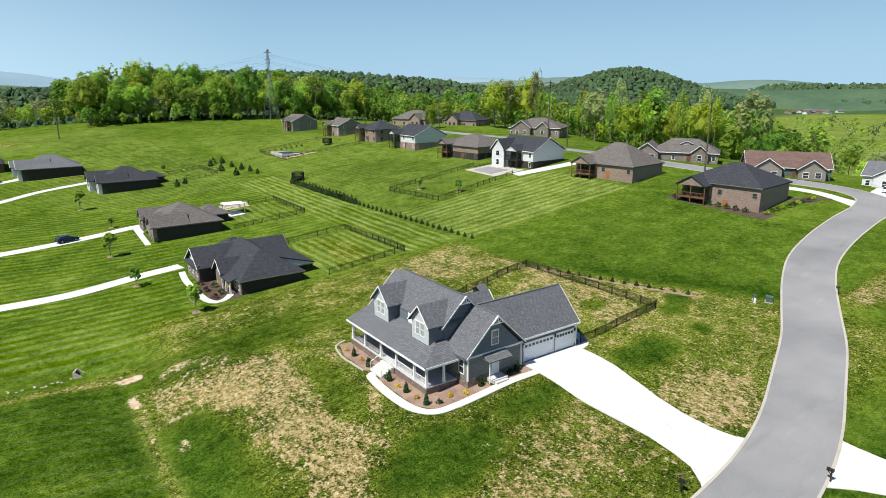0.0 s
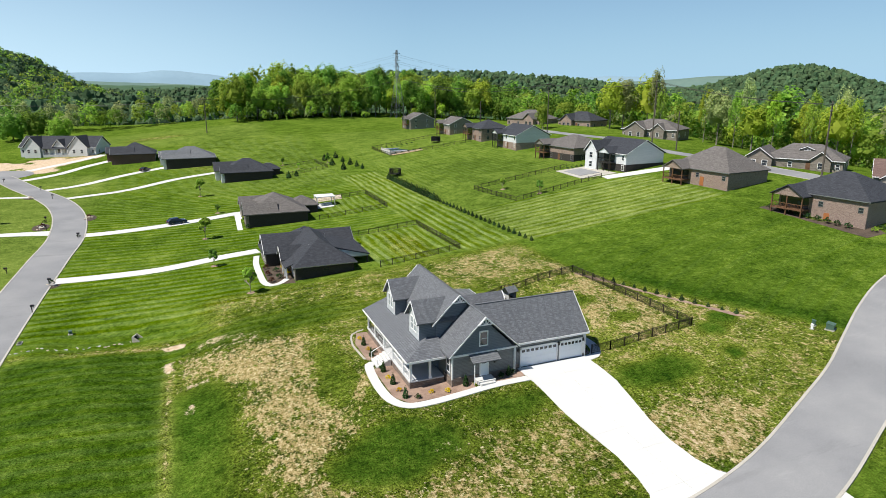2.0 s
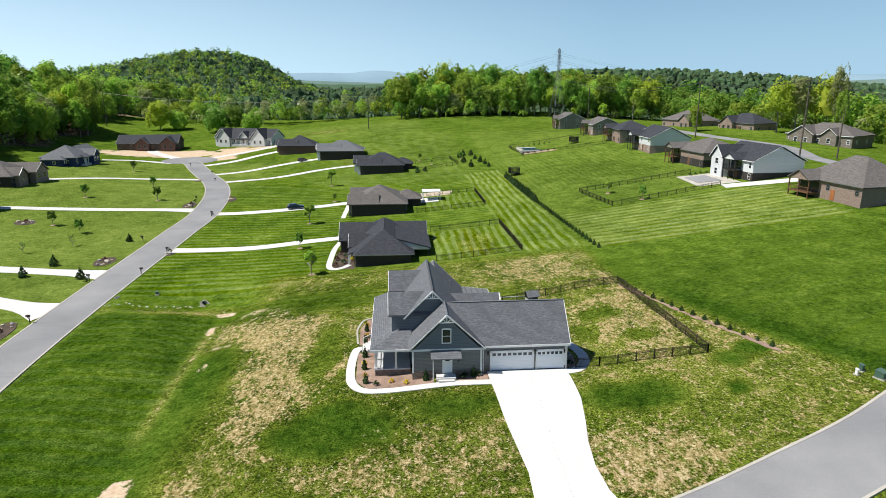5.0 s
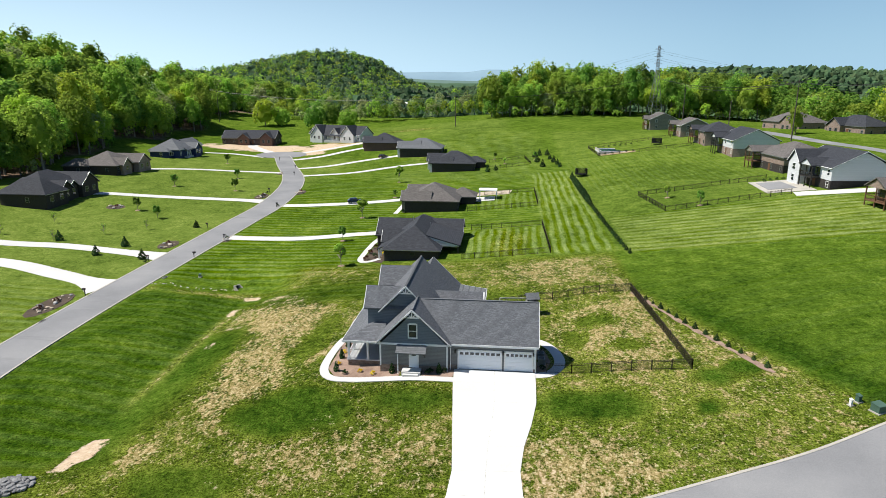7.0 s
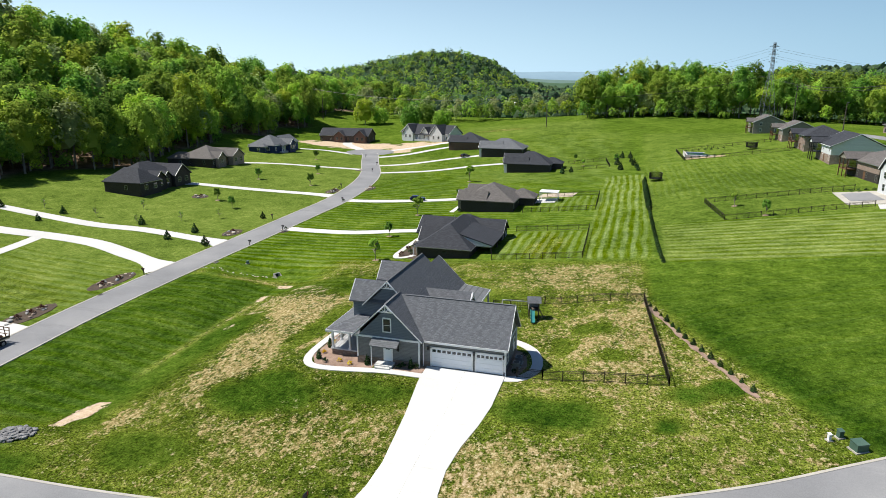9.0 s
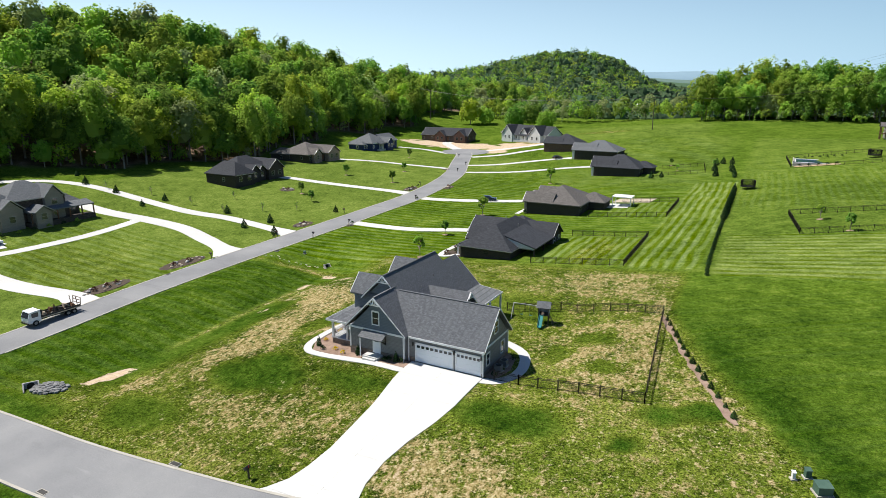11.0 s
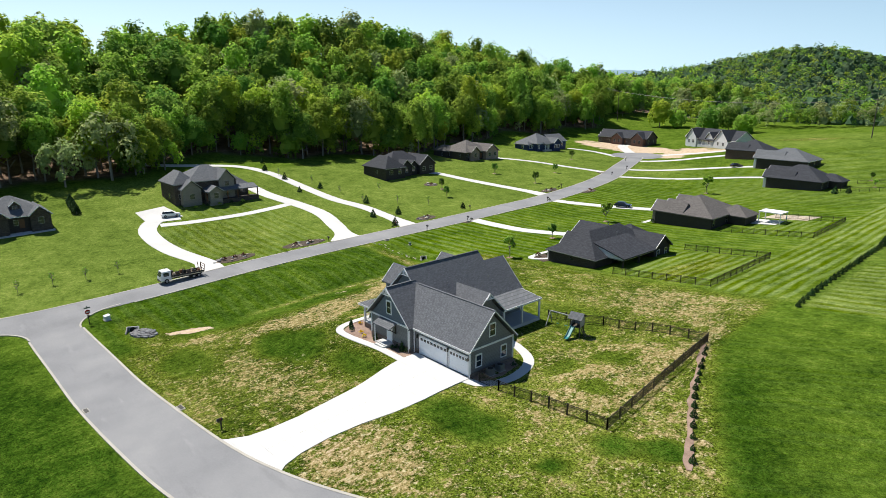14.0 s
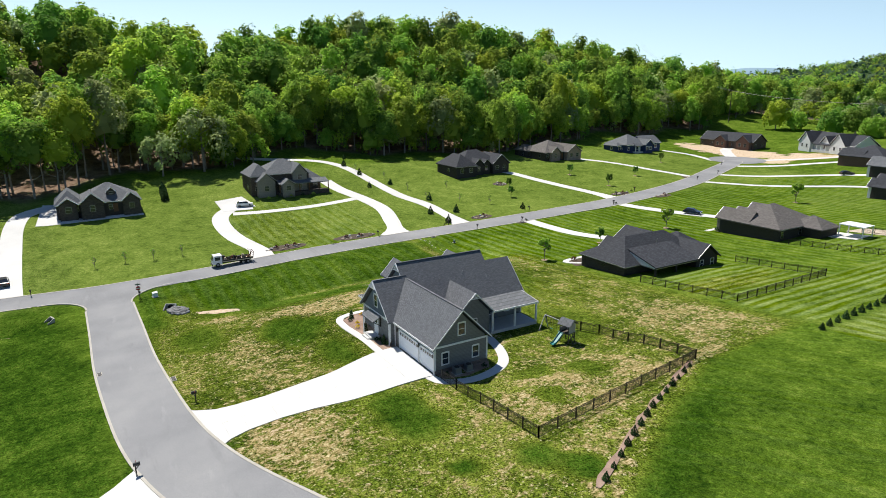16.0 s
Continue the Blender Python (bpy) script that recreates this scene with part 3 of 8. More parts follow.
def build_ground():
    xs, ys = lines(-140, 200, 2.0, 4200), lines(-30, 330, 2.0, 4200)
    xs = np.unique(np.concatenate([xs, np.arange(-15, 104, 1.0)]))
    ys = np.unique(np.concatenate([ys, np.arange(21, 98, 1.0)]))
    X, Y = np.meshgrid(xs, ys)
    x, y = X.ravel(), Y.ravel()
    z = ground(x, y)
    near = (x > -140) & (x < 220) & (y > -40) & (y < 330)
    rough = np.zeros_like(z)
    rough[near] = wobble(x[near], y[near], 9.0, 3.1) * 0.09
    z = z + rough
    nx, ny = len(xs), len(ys)
    i = np.arange(nx * ny).reshape(ny, nx)
    faces = np.stack([i[:-1, :-1], i[:-1, 1:], i[1:, 1:], i[1:, :-1]], -1).reshape(-1, 4)
    me = bpy.data.meshes.new("ground")
    me.from_pydata(np.stack([x, y, z], 1).tolist(), [], faces.tolist())
    me.polygons.foreach_set("use_smooth", [True] * len(me.polygons))
    w = np.zeros_like(z)
    w[near] = wobble(x[near], y[near], 2.6, 4.4) * 0.45 + wobble(x[near], y[near], 7.0, 1.7) * 0.6 + wobble(x[near], y[near], 22.0, 5.2) * 0.6

    def blobs(rows):
        a = np.zeros_like(x)
        for cx, cy, rx, ry, amount in rows:
            a = np.maximum(a, amount * (1 - ease(0.55, 1.15, np.hypot((x - cx) / rx, (y - cy) / ry) + w * 0.6)))
        return a

    # the mown field begins along a curved edge beside the unmown plot
    edge_x = np.interp(y, [40, 46.3, 49.6, 56, 64.6, 77.4, 97], [92, 89, 86.6, 83.2, 78.7, 73.7, 73])
    field = ease(-0.6, 0.9, x - edge_x + w * 0.5) * box_fade(x, y, 60, 127, 38, 97, 1.5)
    dry = blobs([(22, 68, 8, 10, 0.79), (23, 50, 7, 16, 0.76), (38, 36, 11, 7, 0.64), (30, 33, 11, 8, 0.6), (25, 60, 11, 16, 0.72), (17, 72, 9, 8, 0.72), (67, 63, 9, 14, 0.7), (62, 87, 17, 9, 0.7), (70, 38, 20, 12, 0.56),
                 (60, 33, 9, 6, 0.72), (80, 52, 8, 12, 0.62), (2, 84, 15, 2.5, 0.55), (14, 74, 6, 8, 0.62), (-32, 302, 16, 10, 0.75), (20, 262, 7, 20, 0.3), (0, 330, 16, 6, 0.6), (104, 35, 10, 5, 0.72),
                 (-40, 62, 18, 12, 0.2), (54, 110, 5, 12, 0.4), (17, 36, 3.5, 3, 0.68), (8, 31, 12, 4, 0.5), (40, 79, 12, 4, 0.5), (110, 36, 14, 4, 0.6), (9.0, 62, 0.6, 14, 0.5), (72, 74, 3, 14, 0.7)])
    dry = np.maximum(dry, 0.54 * box_fade(x, y, 17, 92, 27, 94, 6))
    lush = blobs([(31, 43, 7, 5, 1.0), (28, 62, 3, 9, 0.6), (44, 44.2, 7, 2.6, 0.9), (62, 44, 5.5, 3, 1.0), (-1.5, 7.5, 3, 5, 1.3), (13.0, 57, 3.6, 13, 0.9), (25, 31, 6, 3.5, 0.75), (26, 81, 14, 5, 0.75),
                  (66, 66, 2.5, 2, 0.7), (69, 58, 2, 1.5, 0.6), (63, 60, 1.5, 3, 0.6), (100, 165, 24, 34, 0.5), (0, 8, 60, 9, 0.8), (52, 74, 9, 5, 0.5), (30, 11, 42, 8, 0.95), (70, 10, 40, 12, 0.7), (110, 26, 20, 8, 0.5)])
    lush = np.maximum.reduce([lush, box_fade(x, y, -10, 8.2, 26, 82, 1.2) * 0.72, field * 0.3 * (1 - ease(78, 95, y))])
    dry = dry * (1 - np.minimum(1, 0.9 * lush)) * (1 - field)
    lush = np.maximum(lush, 0.7 * box_fade(x, y, 9, 47.5, 24, 47, 4))
    rim = np.exp(-((x - edge_x - 3.0) / 3.4) ** 2) * field * (1 - ease(68, 86, y))
    lush = np.minimum(np.maximum(lush, 0.95 * rim), 1)
    spots = np.zeros_like(x)
    for cx, cy, rx, ry in ((77.0, 49.6, 2.2, 1.9), (80.8, 51.8, 2.2, 2.0), (74.6, 43.8, 1.6, 1.3)):
        spots = np.maximum(spots, 1 - ease(0.7, 1.1, np.hypot((x - cx) / rx, (y - cy) / ry) + w * 0.12))
    lush = np.maximum(lush, 3.5 * spots)
    dry = dry * (1 - spots)
    strip = np.exp(-((x - 8.9 - w * 0.3) / 0.62) ** 2) * ease(44, 52, y) * (1 - ease(73, 78, y))
    dry = np.maximum(dry * (1 - strip), 0.62 * strip)
    lush = lush * (1 - strip)
    soil = blobs([(-84, 291, 26, 14, 1.2), (-62, 286, 26, 15, 1.3), (-37, 292, 14, 15, 1.2), (-40, 272, 8, 10, 1.1), (-24, 298, 7, 6, 1.0), (9.6, 82.5, 2.2, 1.6, 1.1), (8.8, 76, 0.9, 2.4, 0.95), (14.4, 80.5, 3.4, 0.8, 0.7), (17.4, 77, 3, 0.9, 0.68), (12, 68.6, 3.4, 0.9, 0.6), (11.6, 62.5, 1.3, 2.2, 0.58), (14, 76, 7, 5, 0.54), (11, 72.5, 2.2, 1.0, 0.64),
                  (30, 31, 9, 4, 0.4), (57, 32, 3, 3, 0.5), (36, 40, 4, 3, 0.44), (23, 40, 4, 9, 0.38), (104, 28, 7, 3, 0.6), (90.5, 38.6, 0.8, 3.4, 0.66), (10.6, 38.2, 1.8, 1.9, 1.2), (11.0, 36.0, 1.8, 2.2, 1.2), (10.6, 33.8, 1.1, 1.8, 1.1), (64, 31, 5, 2, 0.5), (0.6, 5.0, 0.8, 3.4, 0.62)])
    in_lane = field * 0.4
    lane = np.zeros_like(x)
    on = field > 0.001
    road = smooth_line(ROAD_CURVE)
    lane[on] = np.min(np.hypot(x[on][:, None] - road[None, :, 0], y[on][:, None] - road[None, :, 1]), axis=1)
    ew = np.maximum.reduce([box_fade(x, y, -9, 26, 92, 260, 3) * 0.75, box_fade(x, y, 22, 62, 114, 143, 3) * 0.5, box_fade(x, y, 20, 62, 160, 300, 3) * 0.7, box_fade(x, y, 78, 126, 97, 126, 2) * 0.9,
                            box_fade(x, y, 78, 120, 216, 250, 6) * 0.35, box_fade(x, y, -12, 24, 92, 120, 3) * 0.8, box_fade(x, y, -62, -20, 52, 82, 3) * 0.5, box_fade(x, y, -10, 45, 74, 95, 6) * 0.35, box_fade(x, y, -10, 7.5, 28, 80, 3) * 0.3])
    ns = np.maximum.reduce([box_fade(x, y, 62.5, 73.5, 99, 200, 1) * 1.0, box_fade(x, y, 46, 61, 99, 123, 1) * 0.9, box_fade(x, y, 46, 61, 145, 166, 1) * 0.7, box_fade(x, y, 76, 120, 160, 214, 5) * 0.25])
    ew = ew * (1 - ns)
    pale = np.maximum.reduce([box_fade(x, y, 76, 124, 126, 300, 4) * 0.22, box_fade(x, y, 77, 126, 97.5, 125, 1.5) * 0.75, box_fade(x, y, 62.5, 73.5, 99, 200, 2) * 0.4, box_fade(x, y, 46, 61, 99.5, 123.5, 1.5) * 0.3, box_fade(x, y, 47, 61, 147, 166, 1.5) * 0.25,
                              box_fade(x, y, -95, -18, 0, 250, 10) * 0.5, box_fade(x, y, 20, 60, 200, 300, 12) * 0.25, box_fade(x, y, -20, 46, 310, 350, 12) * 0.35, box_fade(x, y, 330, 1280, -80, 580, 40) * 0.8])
    pale = np.maximum(pale, 1.0 * strip)
    apart = np.hypot(x - 40, y - 150)
    patch = np.zeros_like(x)
    out = apart > 420
    patch[out] = wobble(x[out], y[out], 170.0, 2.0)
    brink = -118 + 9 * np.sin(y / 23.0) + 5 * np.sin(y / 9.0 + 1) + 6 * ((y > 120) & (y < 175)) + 20 * ease(35, 5, y) - 22 * ease(240, 330, y) + 4
    woods = np.maximum.reduce([ease(0, -8, x - brink + w * 4), ease(470, 620, apart) * (patch > -0.12)])
    woods = woods * (1 - box_fade(x, y, 335, 1280, -80, 560, 60))
    for a, b, amount, rx, ry in HILLS:
        woods = np.maximum(woods, ease(1.9, 1.4, np.hypot((x - a) / rx, (y - b) / ry)))
    litter = ease(0, -7, x - brink + w * 4) * ease(520, 470, y) * ease(-340, -320, x)
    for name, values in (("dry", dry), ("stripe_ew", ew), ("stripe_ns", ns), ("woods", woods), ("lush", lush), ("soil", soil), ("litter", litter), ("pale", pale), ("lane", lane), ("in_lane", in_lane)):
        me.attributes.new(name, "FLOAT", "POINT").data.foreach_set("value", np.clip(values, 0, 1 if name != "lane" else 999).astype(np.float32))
    return tagged(part("ground", me, grass), "rolling mown lawns with dry straw patches and distant woods", "ground", kind="structure")


# ---- roads and drives ----


def ribbon(points, width, lift, skirt=0.35, across=5, offset=0.0, step=2.0):
    """A strip of the given width that lies on the ground along the points; a third number of a point scales its width."""
    pts = smooth_line([(q[0], q[1], q[2] if len(q) > 2 else 1.0) for q in points], step)
    xy = pts[:, :2]
    t = np.gradient(xy, axis=0)
    t /= np.linalg.norm(t, axis=1)[:, None]
    nrm = np.stack([-t[:, 1], t[:, 0]], 1)
    b = Build()
    us = np.linspace(-0.5, 0.5, across)
    us = np.concatenate([[us[0]], us, [us[-1]]])
    P = xy[:, None, :] + nrm[:, None, :] * (us[None, :, None] * (width * pts[:, 2])[:, None, None] + offset)
    Z = ground(P[..., 0], P[..., 1]) + lift
    Z[:, 0] -= skirt
    Z[:, -1] -= skirt
    n, m = Z.shape
    b.v = [(float(P[i, j, 0]), float(P[i, j, 1]), float(Z[i, j])) for i in range(n) for j in range(m)]
    b.f = [(i * m + j + 1, i * m + j, (i + 1) * m + j, (i + 1) * m + j + 1) for i in range(n - 1) for j in range(m - 1)]
    return b


ROAD_CURVE = [(-12, 20.5), (10, 20.7), (26, 20.75), (40, 21.4), (50, 22.2), (57, 23.4), (64, 25.4), (73, 28.9), (83, 33), (92, 37.6), (102, 42.6), (112, 46.6), (124, 49.3), (138, 51.2), (150, 52.4), (159, 55.4), (164, 61), (165.6, 69), (163, 78), (159.5, 90), (157.4, 102), (156.4, 112), (157, 128)]
ROAD_STREET = [(-22, -60), (-19, -30), (-16.4, 4), (-14.3, 20), (-13.7, 40), (-14.7, 60), (-15.1, 84), (-14.9, 108), (-14.1, 132), (-13.4, 152), (-16.4, 176), (-23.5, 200), (-36.6, 230), (-47.6, 256), (-51, 262)]


def build_roads():
    for name, line, w, lift in (("road_street", ROAD_STREET, 7.1, 0.085), ("road_curve", ROAD_CURVE, 7.2, 0.09)):
        road = tagged(part(name, ribbon(line, w, lift, across=7), asphalt), "smooth grey asphalt residential road", "road", kind="structure")
        for side in (-1, 1):
            whole = [tuple(q[:2]) for q in smooth_line(line)]
            runs = [whole]
            if name == "road_street" and side == -1:
                runs = [[q for q in whole if q[1] < 9.5], [q for q in whole if q[1] > 32]]
            elif name == "road_curve":
                runs = [[q for q in whole if q[0] > -4.2]]
            for run in runs:
                tagged(part("kerb", ribbon(run, 0.28, lift + 0.035, 0.4, 3, side * (w / 2 + 0.12)), concrete_kerb, road), "pale concrete kerb")
    # rounded corners where the two roads meet
    for name, cx, cy, x0, y0, a0, a1 in (("road_corner_north", -4.0, 31.8, -11.05, 24.1, math.pi, 1.5 * math.pi), ("road_corner_south", -4.2, 9.6, -12.0, 17.0, math.pi, 0.5 * math.pi)):
        arc = [(cx + abs(x0 - cx) * math.cos(a), cy + abs(y0 - cy) * math.sin(a)) for a in np.linspace(a0, a1, 15)]
        b = Build()
        for p, q in zip(arc, arc[1:]):
            for k in range(4):
                r = [(x0 - 0.6 + (e[0] - x0 + 0.6) * f, y0 + (e[1] - y0) * f) for e, f in ((p, k / 4), (p, (k + 1) / 4), (q, (k + 1) / 4), (q, k / 4))]
                r = r if cy > 20 else r[::-1]
                b.poly(*[(u, v, gz(u, v) + 0.082) for u, v in r])
        corner = tagged(part(name, b, asphalt), "rounded asphalt corner where the roads meet", "road", kind="structure")
        tagged(part("kerb", ribbon(arc, 0.28, 0.12, 0.4, 3, step=0.8), concrete_kerb, corner), "pale concrete kerb")
    b = Build()
    rings = []
    for r in (0, 4, 8, 11.5):
        rings.append([(-52 + r * math.cos(a), 266 + r * math.sin(a)) for a in np.linspace(0, 2 * math.pi, 37)[:-1]])
    for r0, r1 in zip(rings, rings[1:]):
        for i in range(36):
            j = (i + 1) % 36
            b.poly(*[(p[0], p[1], gz(*p) + 0.1) for p in (r0[i], r1[i], r1[j], r0[j])])
    tagged(part("road_turning_circle", b, asphalt), "round asphalt end of the street", "road", kind="structure")


DRIVES = {
    "house_two": ([(-12, 119), (-4, 118.7), (7, 119.2), (18, 122.5), (26, 124)], 3.3),
    "house_three": ([(-11, 151.5), (-4, 152.5), (7, 155.7), (16, 159), (26, 163), (30, 160)], 3.3),
    "house_four": ([(-23, 201), (-14, 208), (-6, 214.5), (6, 230), (14, 236), (24, 240)], 3.2),
    "house_five": ([(-31, 222), (-22, 231), (-12, 246), (-4, 254), (6, 260)], 3.2),
    "house_six": ([(-41, 250), (-32, 262), (-24, 276), (-14, 286)], 3.4),
    "wood_drive": ([(-18, 103, 1.6), (-27, 104.5), (-42, 105.6), (-55, 103.6), (-72, 103.3), (-90, 103), (-101, 101), (-108.5, 96.5), (-113, 88), (-116, 79), (-120, 70)], 3.4),
    "loop_outer": ([(-17, 50, 1.8), (-24, 52), (-37, 49.8), (-48, 49.3), (-56, 50.6), (-62, 55), (-63.5, 61)], 4.2),
    "loop_front": ([(-57, 54), (-55.5, 62), (-55, 75), (-56.5, 86), (-58, 92)], 2.6),
    "loop_upper": ([(-18, 84, 2.0), (-24, 86.5), (-32, 89.3), (-44, 92.5), (-56, 92), (-69, 89.5), (-80, 89)], 4.2),
    "house_left": ([(-19, 4, 1.5), (-30, 4.5), (-48, 4), (-66, 4), (-76, 6), (-80, 12), (-81, 20)], 4.4),
    "house_b": ([(-16.5, 155.6, 1.4), (-25, 156), (-38, 155.2), (-51, 154.3), (-64, 153.7), (-68, 152)], 3.2),
    "house_c": ([(-29, 208.4, 1.3), (-38, 208.5), (-48, 207.4), (-60, 206.4), (-70, 203), (-78, 198)], 3.0),
    "house_d": ([(-56, 256), (-66, 260), (-75, 262), (-86, 259)], 3.0),
    "house_brick": ([(-57, 270), (-66, 280), (-76, 292), (-80, 300)], 5.0),
    "house_farm": ([(-46, 272), (-38, 282), (-28, 292), (-20, 300)], 3.6),
    "corner": ([(60, 21, 1.7), (62, 16), (64.5, 8), (67, -4), (68, -16)], 5.2),
    "upper_street": ([(156.8, 126, 1), (158, 140), (160, 158), (168, 184), (158, 214), (152, 250), (150, 290)], 5.0),
    "house_seven": ([(151.4, 54.6, 1.5), (153.6, 60), (156, 67), (154, 74), (147, 77)], 3.6),
    "house_ten": ([(161, 56), (168, 57), (178, 59)], 5.6),
    "white_house": ([(118, 130), (128, 128), (140, 127), (156, 130)], 4.2),
}


def build_drives():
    for name, (line, w) in DRIVES.items():
        if name == "upper_street":
            tagged(part("road_upper", ribbon(line, w, 0.08), asphalt), "grey asphalt street behind the houses", "road", kind="structure")
        else:
            tagged(part("driveway", ribbon(line, w, 0.06), concrete_drive), "bright white concrete driveway across the lawn", "driveway", kind="structure")
    # the near house's drive, cast in slabs with open joints
    drive = thing("driveway_near", 52, 38, gz(52, 38), 0, "wide white concrete driveway cast in slabs", "driveway", kind="structure")
    rows = [(50.6, 47.9, 57.3), (47.6, 48.0, 57.3), (44, 48.3, 57.2), (40.4, 48.6, 56.6), (36.8, 48.9, 55.8), (33.2, 49.2, 55.4), (30.0, 49.0, 55.6), (28.0, 48.6, 56.2), (26.2, 47.4, 57.6), (25.2, 46.4, 58.6)]
    for (ya, la, ra), (yb, lb, rb) in zip(rows, rows[1:]):
        for s in range(2):
            b = Build()
            g = 0.005
            n = 4
            for k in range(n):
                for q in range(2):
                    t0, t1 = k / n, (k + 1) / n
                    f0, f1 = (s + q / 2) / 2, (s + (q + 1) / 2) / 2
                    quad = []
                    for t, f in ((t0, f0), (t1, f0), (t1, f1), (t0, f1)):
                        y = ya + (yb - ya) * t + (g if t == 0 else -g if t == 1 else 0) * -1
                        l, r = la + (lb - la) * t, ra + (rb - ra) * t
                        x = l + (r - l) * f + (g if f == 0.5 and s == 1 else -g if f == 0.5 else 0)
                        quad.append((x - 52, y - 38, gz(x, y) + 0.07 + 0.06 * ease(45, 50, y) - gz(52, 38)))
                    b.poly(*quad)
                    lower = [(p[0], p[1], p[2] - 0.3) for p in quad]
                    for i in range(4):
                        j = (i + 1) % 4
                        if (i == 0 and f0 == 0) or (i == 2 and f1 == 1) or (i == 3 and k == 0) or (i == 1 and k == n - 1):
                            b.poly(quad[j], quad[i], lower[i], lower[j])
            part("slab", b, concrete_drive, drive)




def ridge(name, distance, height, material, seed, rough, span=(-100, 130), base=-40.0, label="hazy wooded ridge on the horizon"):
    """A far range of hills round the horizon, from yaw to yaw."""
    b = Build()
    n = 220
    for k in range(n + 1):
        yaw = radians(span[0] + (span[1] - span[0]) * k / n)
        h = height * (0.62 + 0.55 * noise.noise((k / 26.0, seed, 0.3)) + 0.28 * noise.noise((k / 8.0, seed, 1.3)) + rough * noise.noise((k * 0.9, seed, 2.3)))
        for j, (d, z) in enumerate(((distance - 260, base), (distance - 90, base + (h - base) * 0.72), (distance, h), (distance + 240, base))):
            b.v.append((40 - math.sin(yaw) * d, 20 + math.cos(yaw) * d, z))
    b.f = [(k * 4 + j, k * 4 + j + 1, (k + 1) * 4 + j + 1, (k + 1) * 4 + j) for k in range(n) for j in range(3)]
    tagged(part(name, b, material, smooth=True), label, "hills", kind="structure")


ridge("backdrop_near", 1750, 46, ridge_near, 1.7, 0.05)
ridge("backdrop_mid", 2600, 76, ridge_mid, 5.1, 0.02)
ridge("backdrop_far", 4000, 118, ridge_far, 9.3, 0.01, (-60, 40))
build_ground()
build_roads()
build_drives()

# ---- the near house ----


def wpart(name, built, material, parent, label="", smooth=False):
    """A part built in world coordinates."""
    ob = part(name, built, material, parent, label, smooth)
    if parent.parent is None:
        ob.matrix_parent_inverse = parent.matrix_basis.inverted()
    return ob


FACES = {"S": ((1, 0), (0, -1)), "N": ((-1, 0), (0, 1)), "E": ((0, 1), (1, 0)), "W": ((0, -1), (-1, 0))}


def on_wall(cx, cy, face, u0, u1, z0, z1, d0, d1):
    """A box on a wall: u along it, z up, d out of it."""
    (ax, ay), (nx, ny) = FACES[face]
    xs = [cx + ax * u + nx * d for u in (u0, u1) for d in (d0, d1)]
    ys = [cy + ay * u + ny * d for u in (u0, u1) for d in (d0, d1)]
    return min(xs), max(xs), min(ys), max(ys), z0, z1


def window(parent, put, cx, cy, z0, w, h, face, double=True, frame_mat=None, pane_mat=None, trim=0.1):
    """A sash window: the frame stands proud of the wall, the panes sit back in it."""
    f = Build()
    for u0, u1, a, b in ((-w / 2 - trim, -w / 2, z0 - trim, z0 + h + trim), (w / 2, w / 2 + trim, z0 - trim, z0 + h + trim), (-w / 2, w / 2, z0 - trim, z0), (-w / 2, w / 2, z0 + h, z0 + h + trim * 1.4)):
        f.box(*on_wall(cx, cy, face, u0, u1, a, b, -0.02, 0.06))
    if double:
        f.box(*on_wall(cx, cy, face, -w / 2, w / 2, z0 + h / 2 - 0.03, z0 + h / 2 + 0.03, -0.02, 0.045))
    fr = put("window", f, frame_mat or white_trim, parent)
    p = Build()
    p.box(*on_wall(cx, cy, face, -w / 2, w / 2, z0, z0 + h, -0.03, 0.022))
    pane = part("pane", p, pane_mat or window_glass, fr)
    return fr, pane


def bracket(parent, put, cx, cy, top, face, half=0.85, drop=0.85):
    """White open timberwork in the peak of a gable."""
    (ax, ay), (nx, ny) = FACES[face]

    def at(u, z):
        return (cx + ax * u + nx * 0.08, cy + ay * u + ny * 0.08, z)

    b = Build()
    b.beam(at(-half, top - drop), at(half, top - drop), 0.11)
    b.beam(at(0, top - 0.1), at(0, top - drop), 0.11)
    for s in (-1, 1):
        b.beam(at(s * half * 0.1, top - drop), at(s * half * 0.5, top - drop * 0.5), 0.09)
        b.beam(at(s * half, top - drop), at(0, top - 0.02), 0.13)
    return put("gable_bracket", b, white_trim, parent, "white timber gable bracket")


def rake(parent, put, axis_face, cx, cy, l, r, eave, top, mid=None, w=0.13, mat=None):
    """White boards along the two edges of a gable."""
    (ax, ay), (nx, ny) = FACES[axis_face]
    m = (l + r) / 2 if mid is None else mid
    b = Build()
    for u in (l, r):
        b.beam((cx + ax * u, cy + ay * u, eave - w / 2), (cx + ax * m, cy + ay * m, top - w / 2), 0.06, w)
    return put("rake_board", b, mat or white_trim, parent)


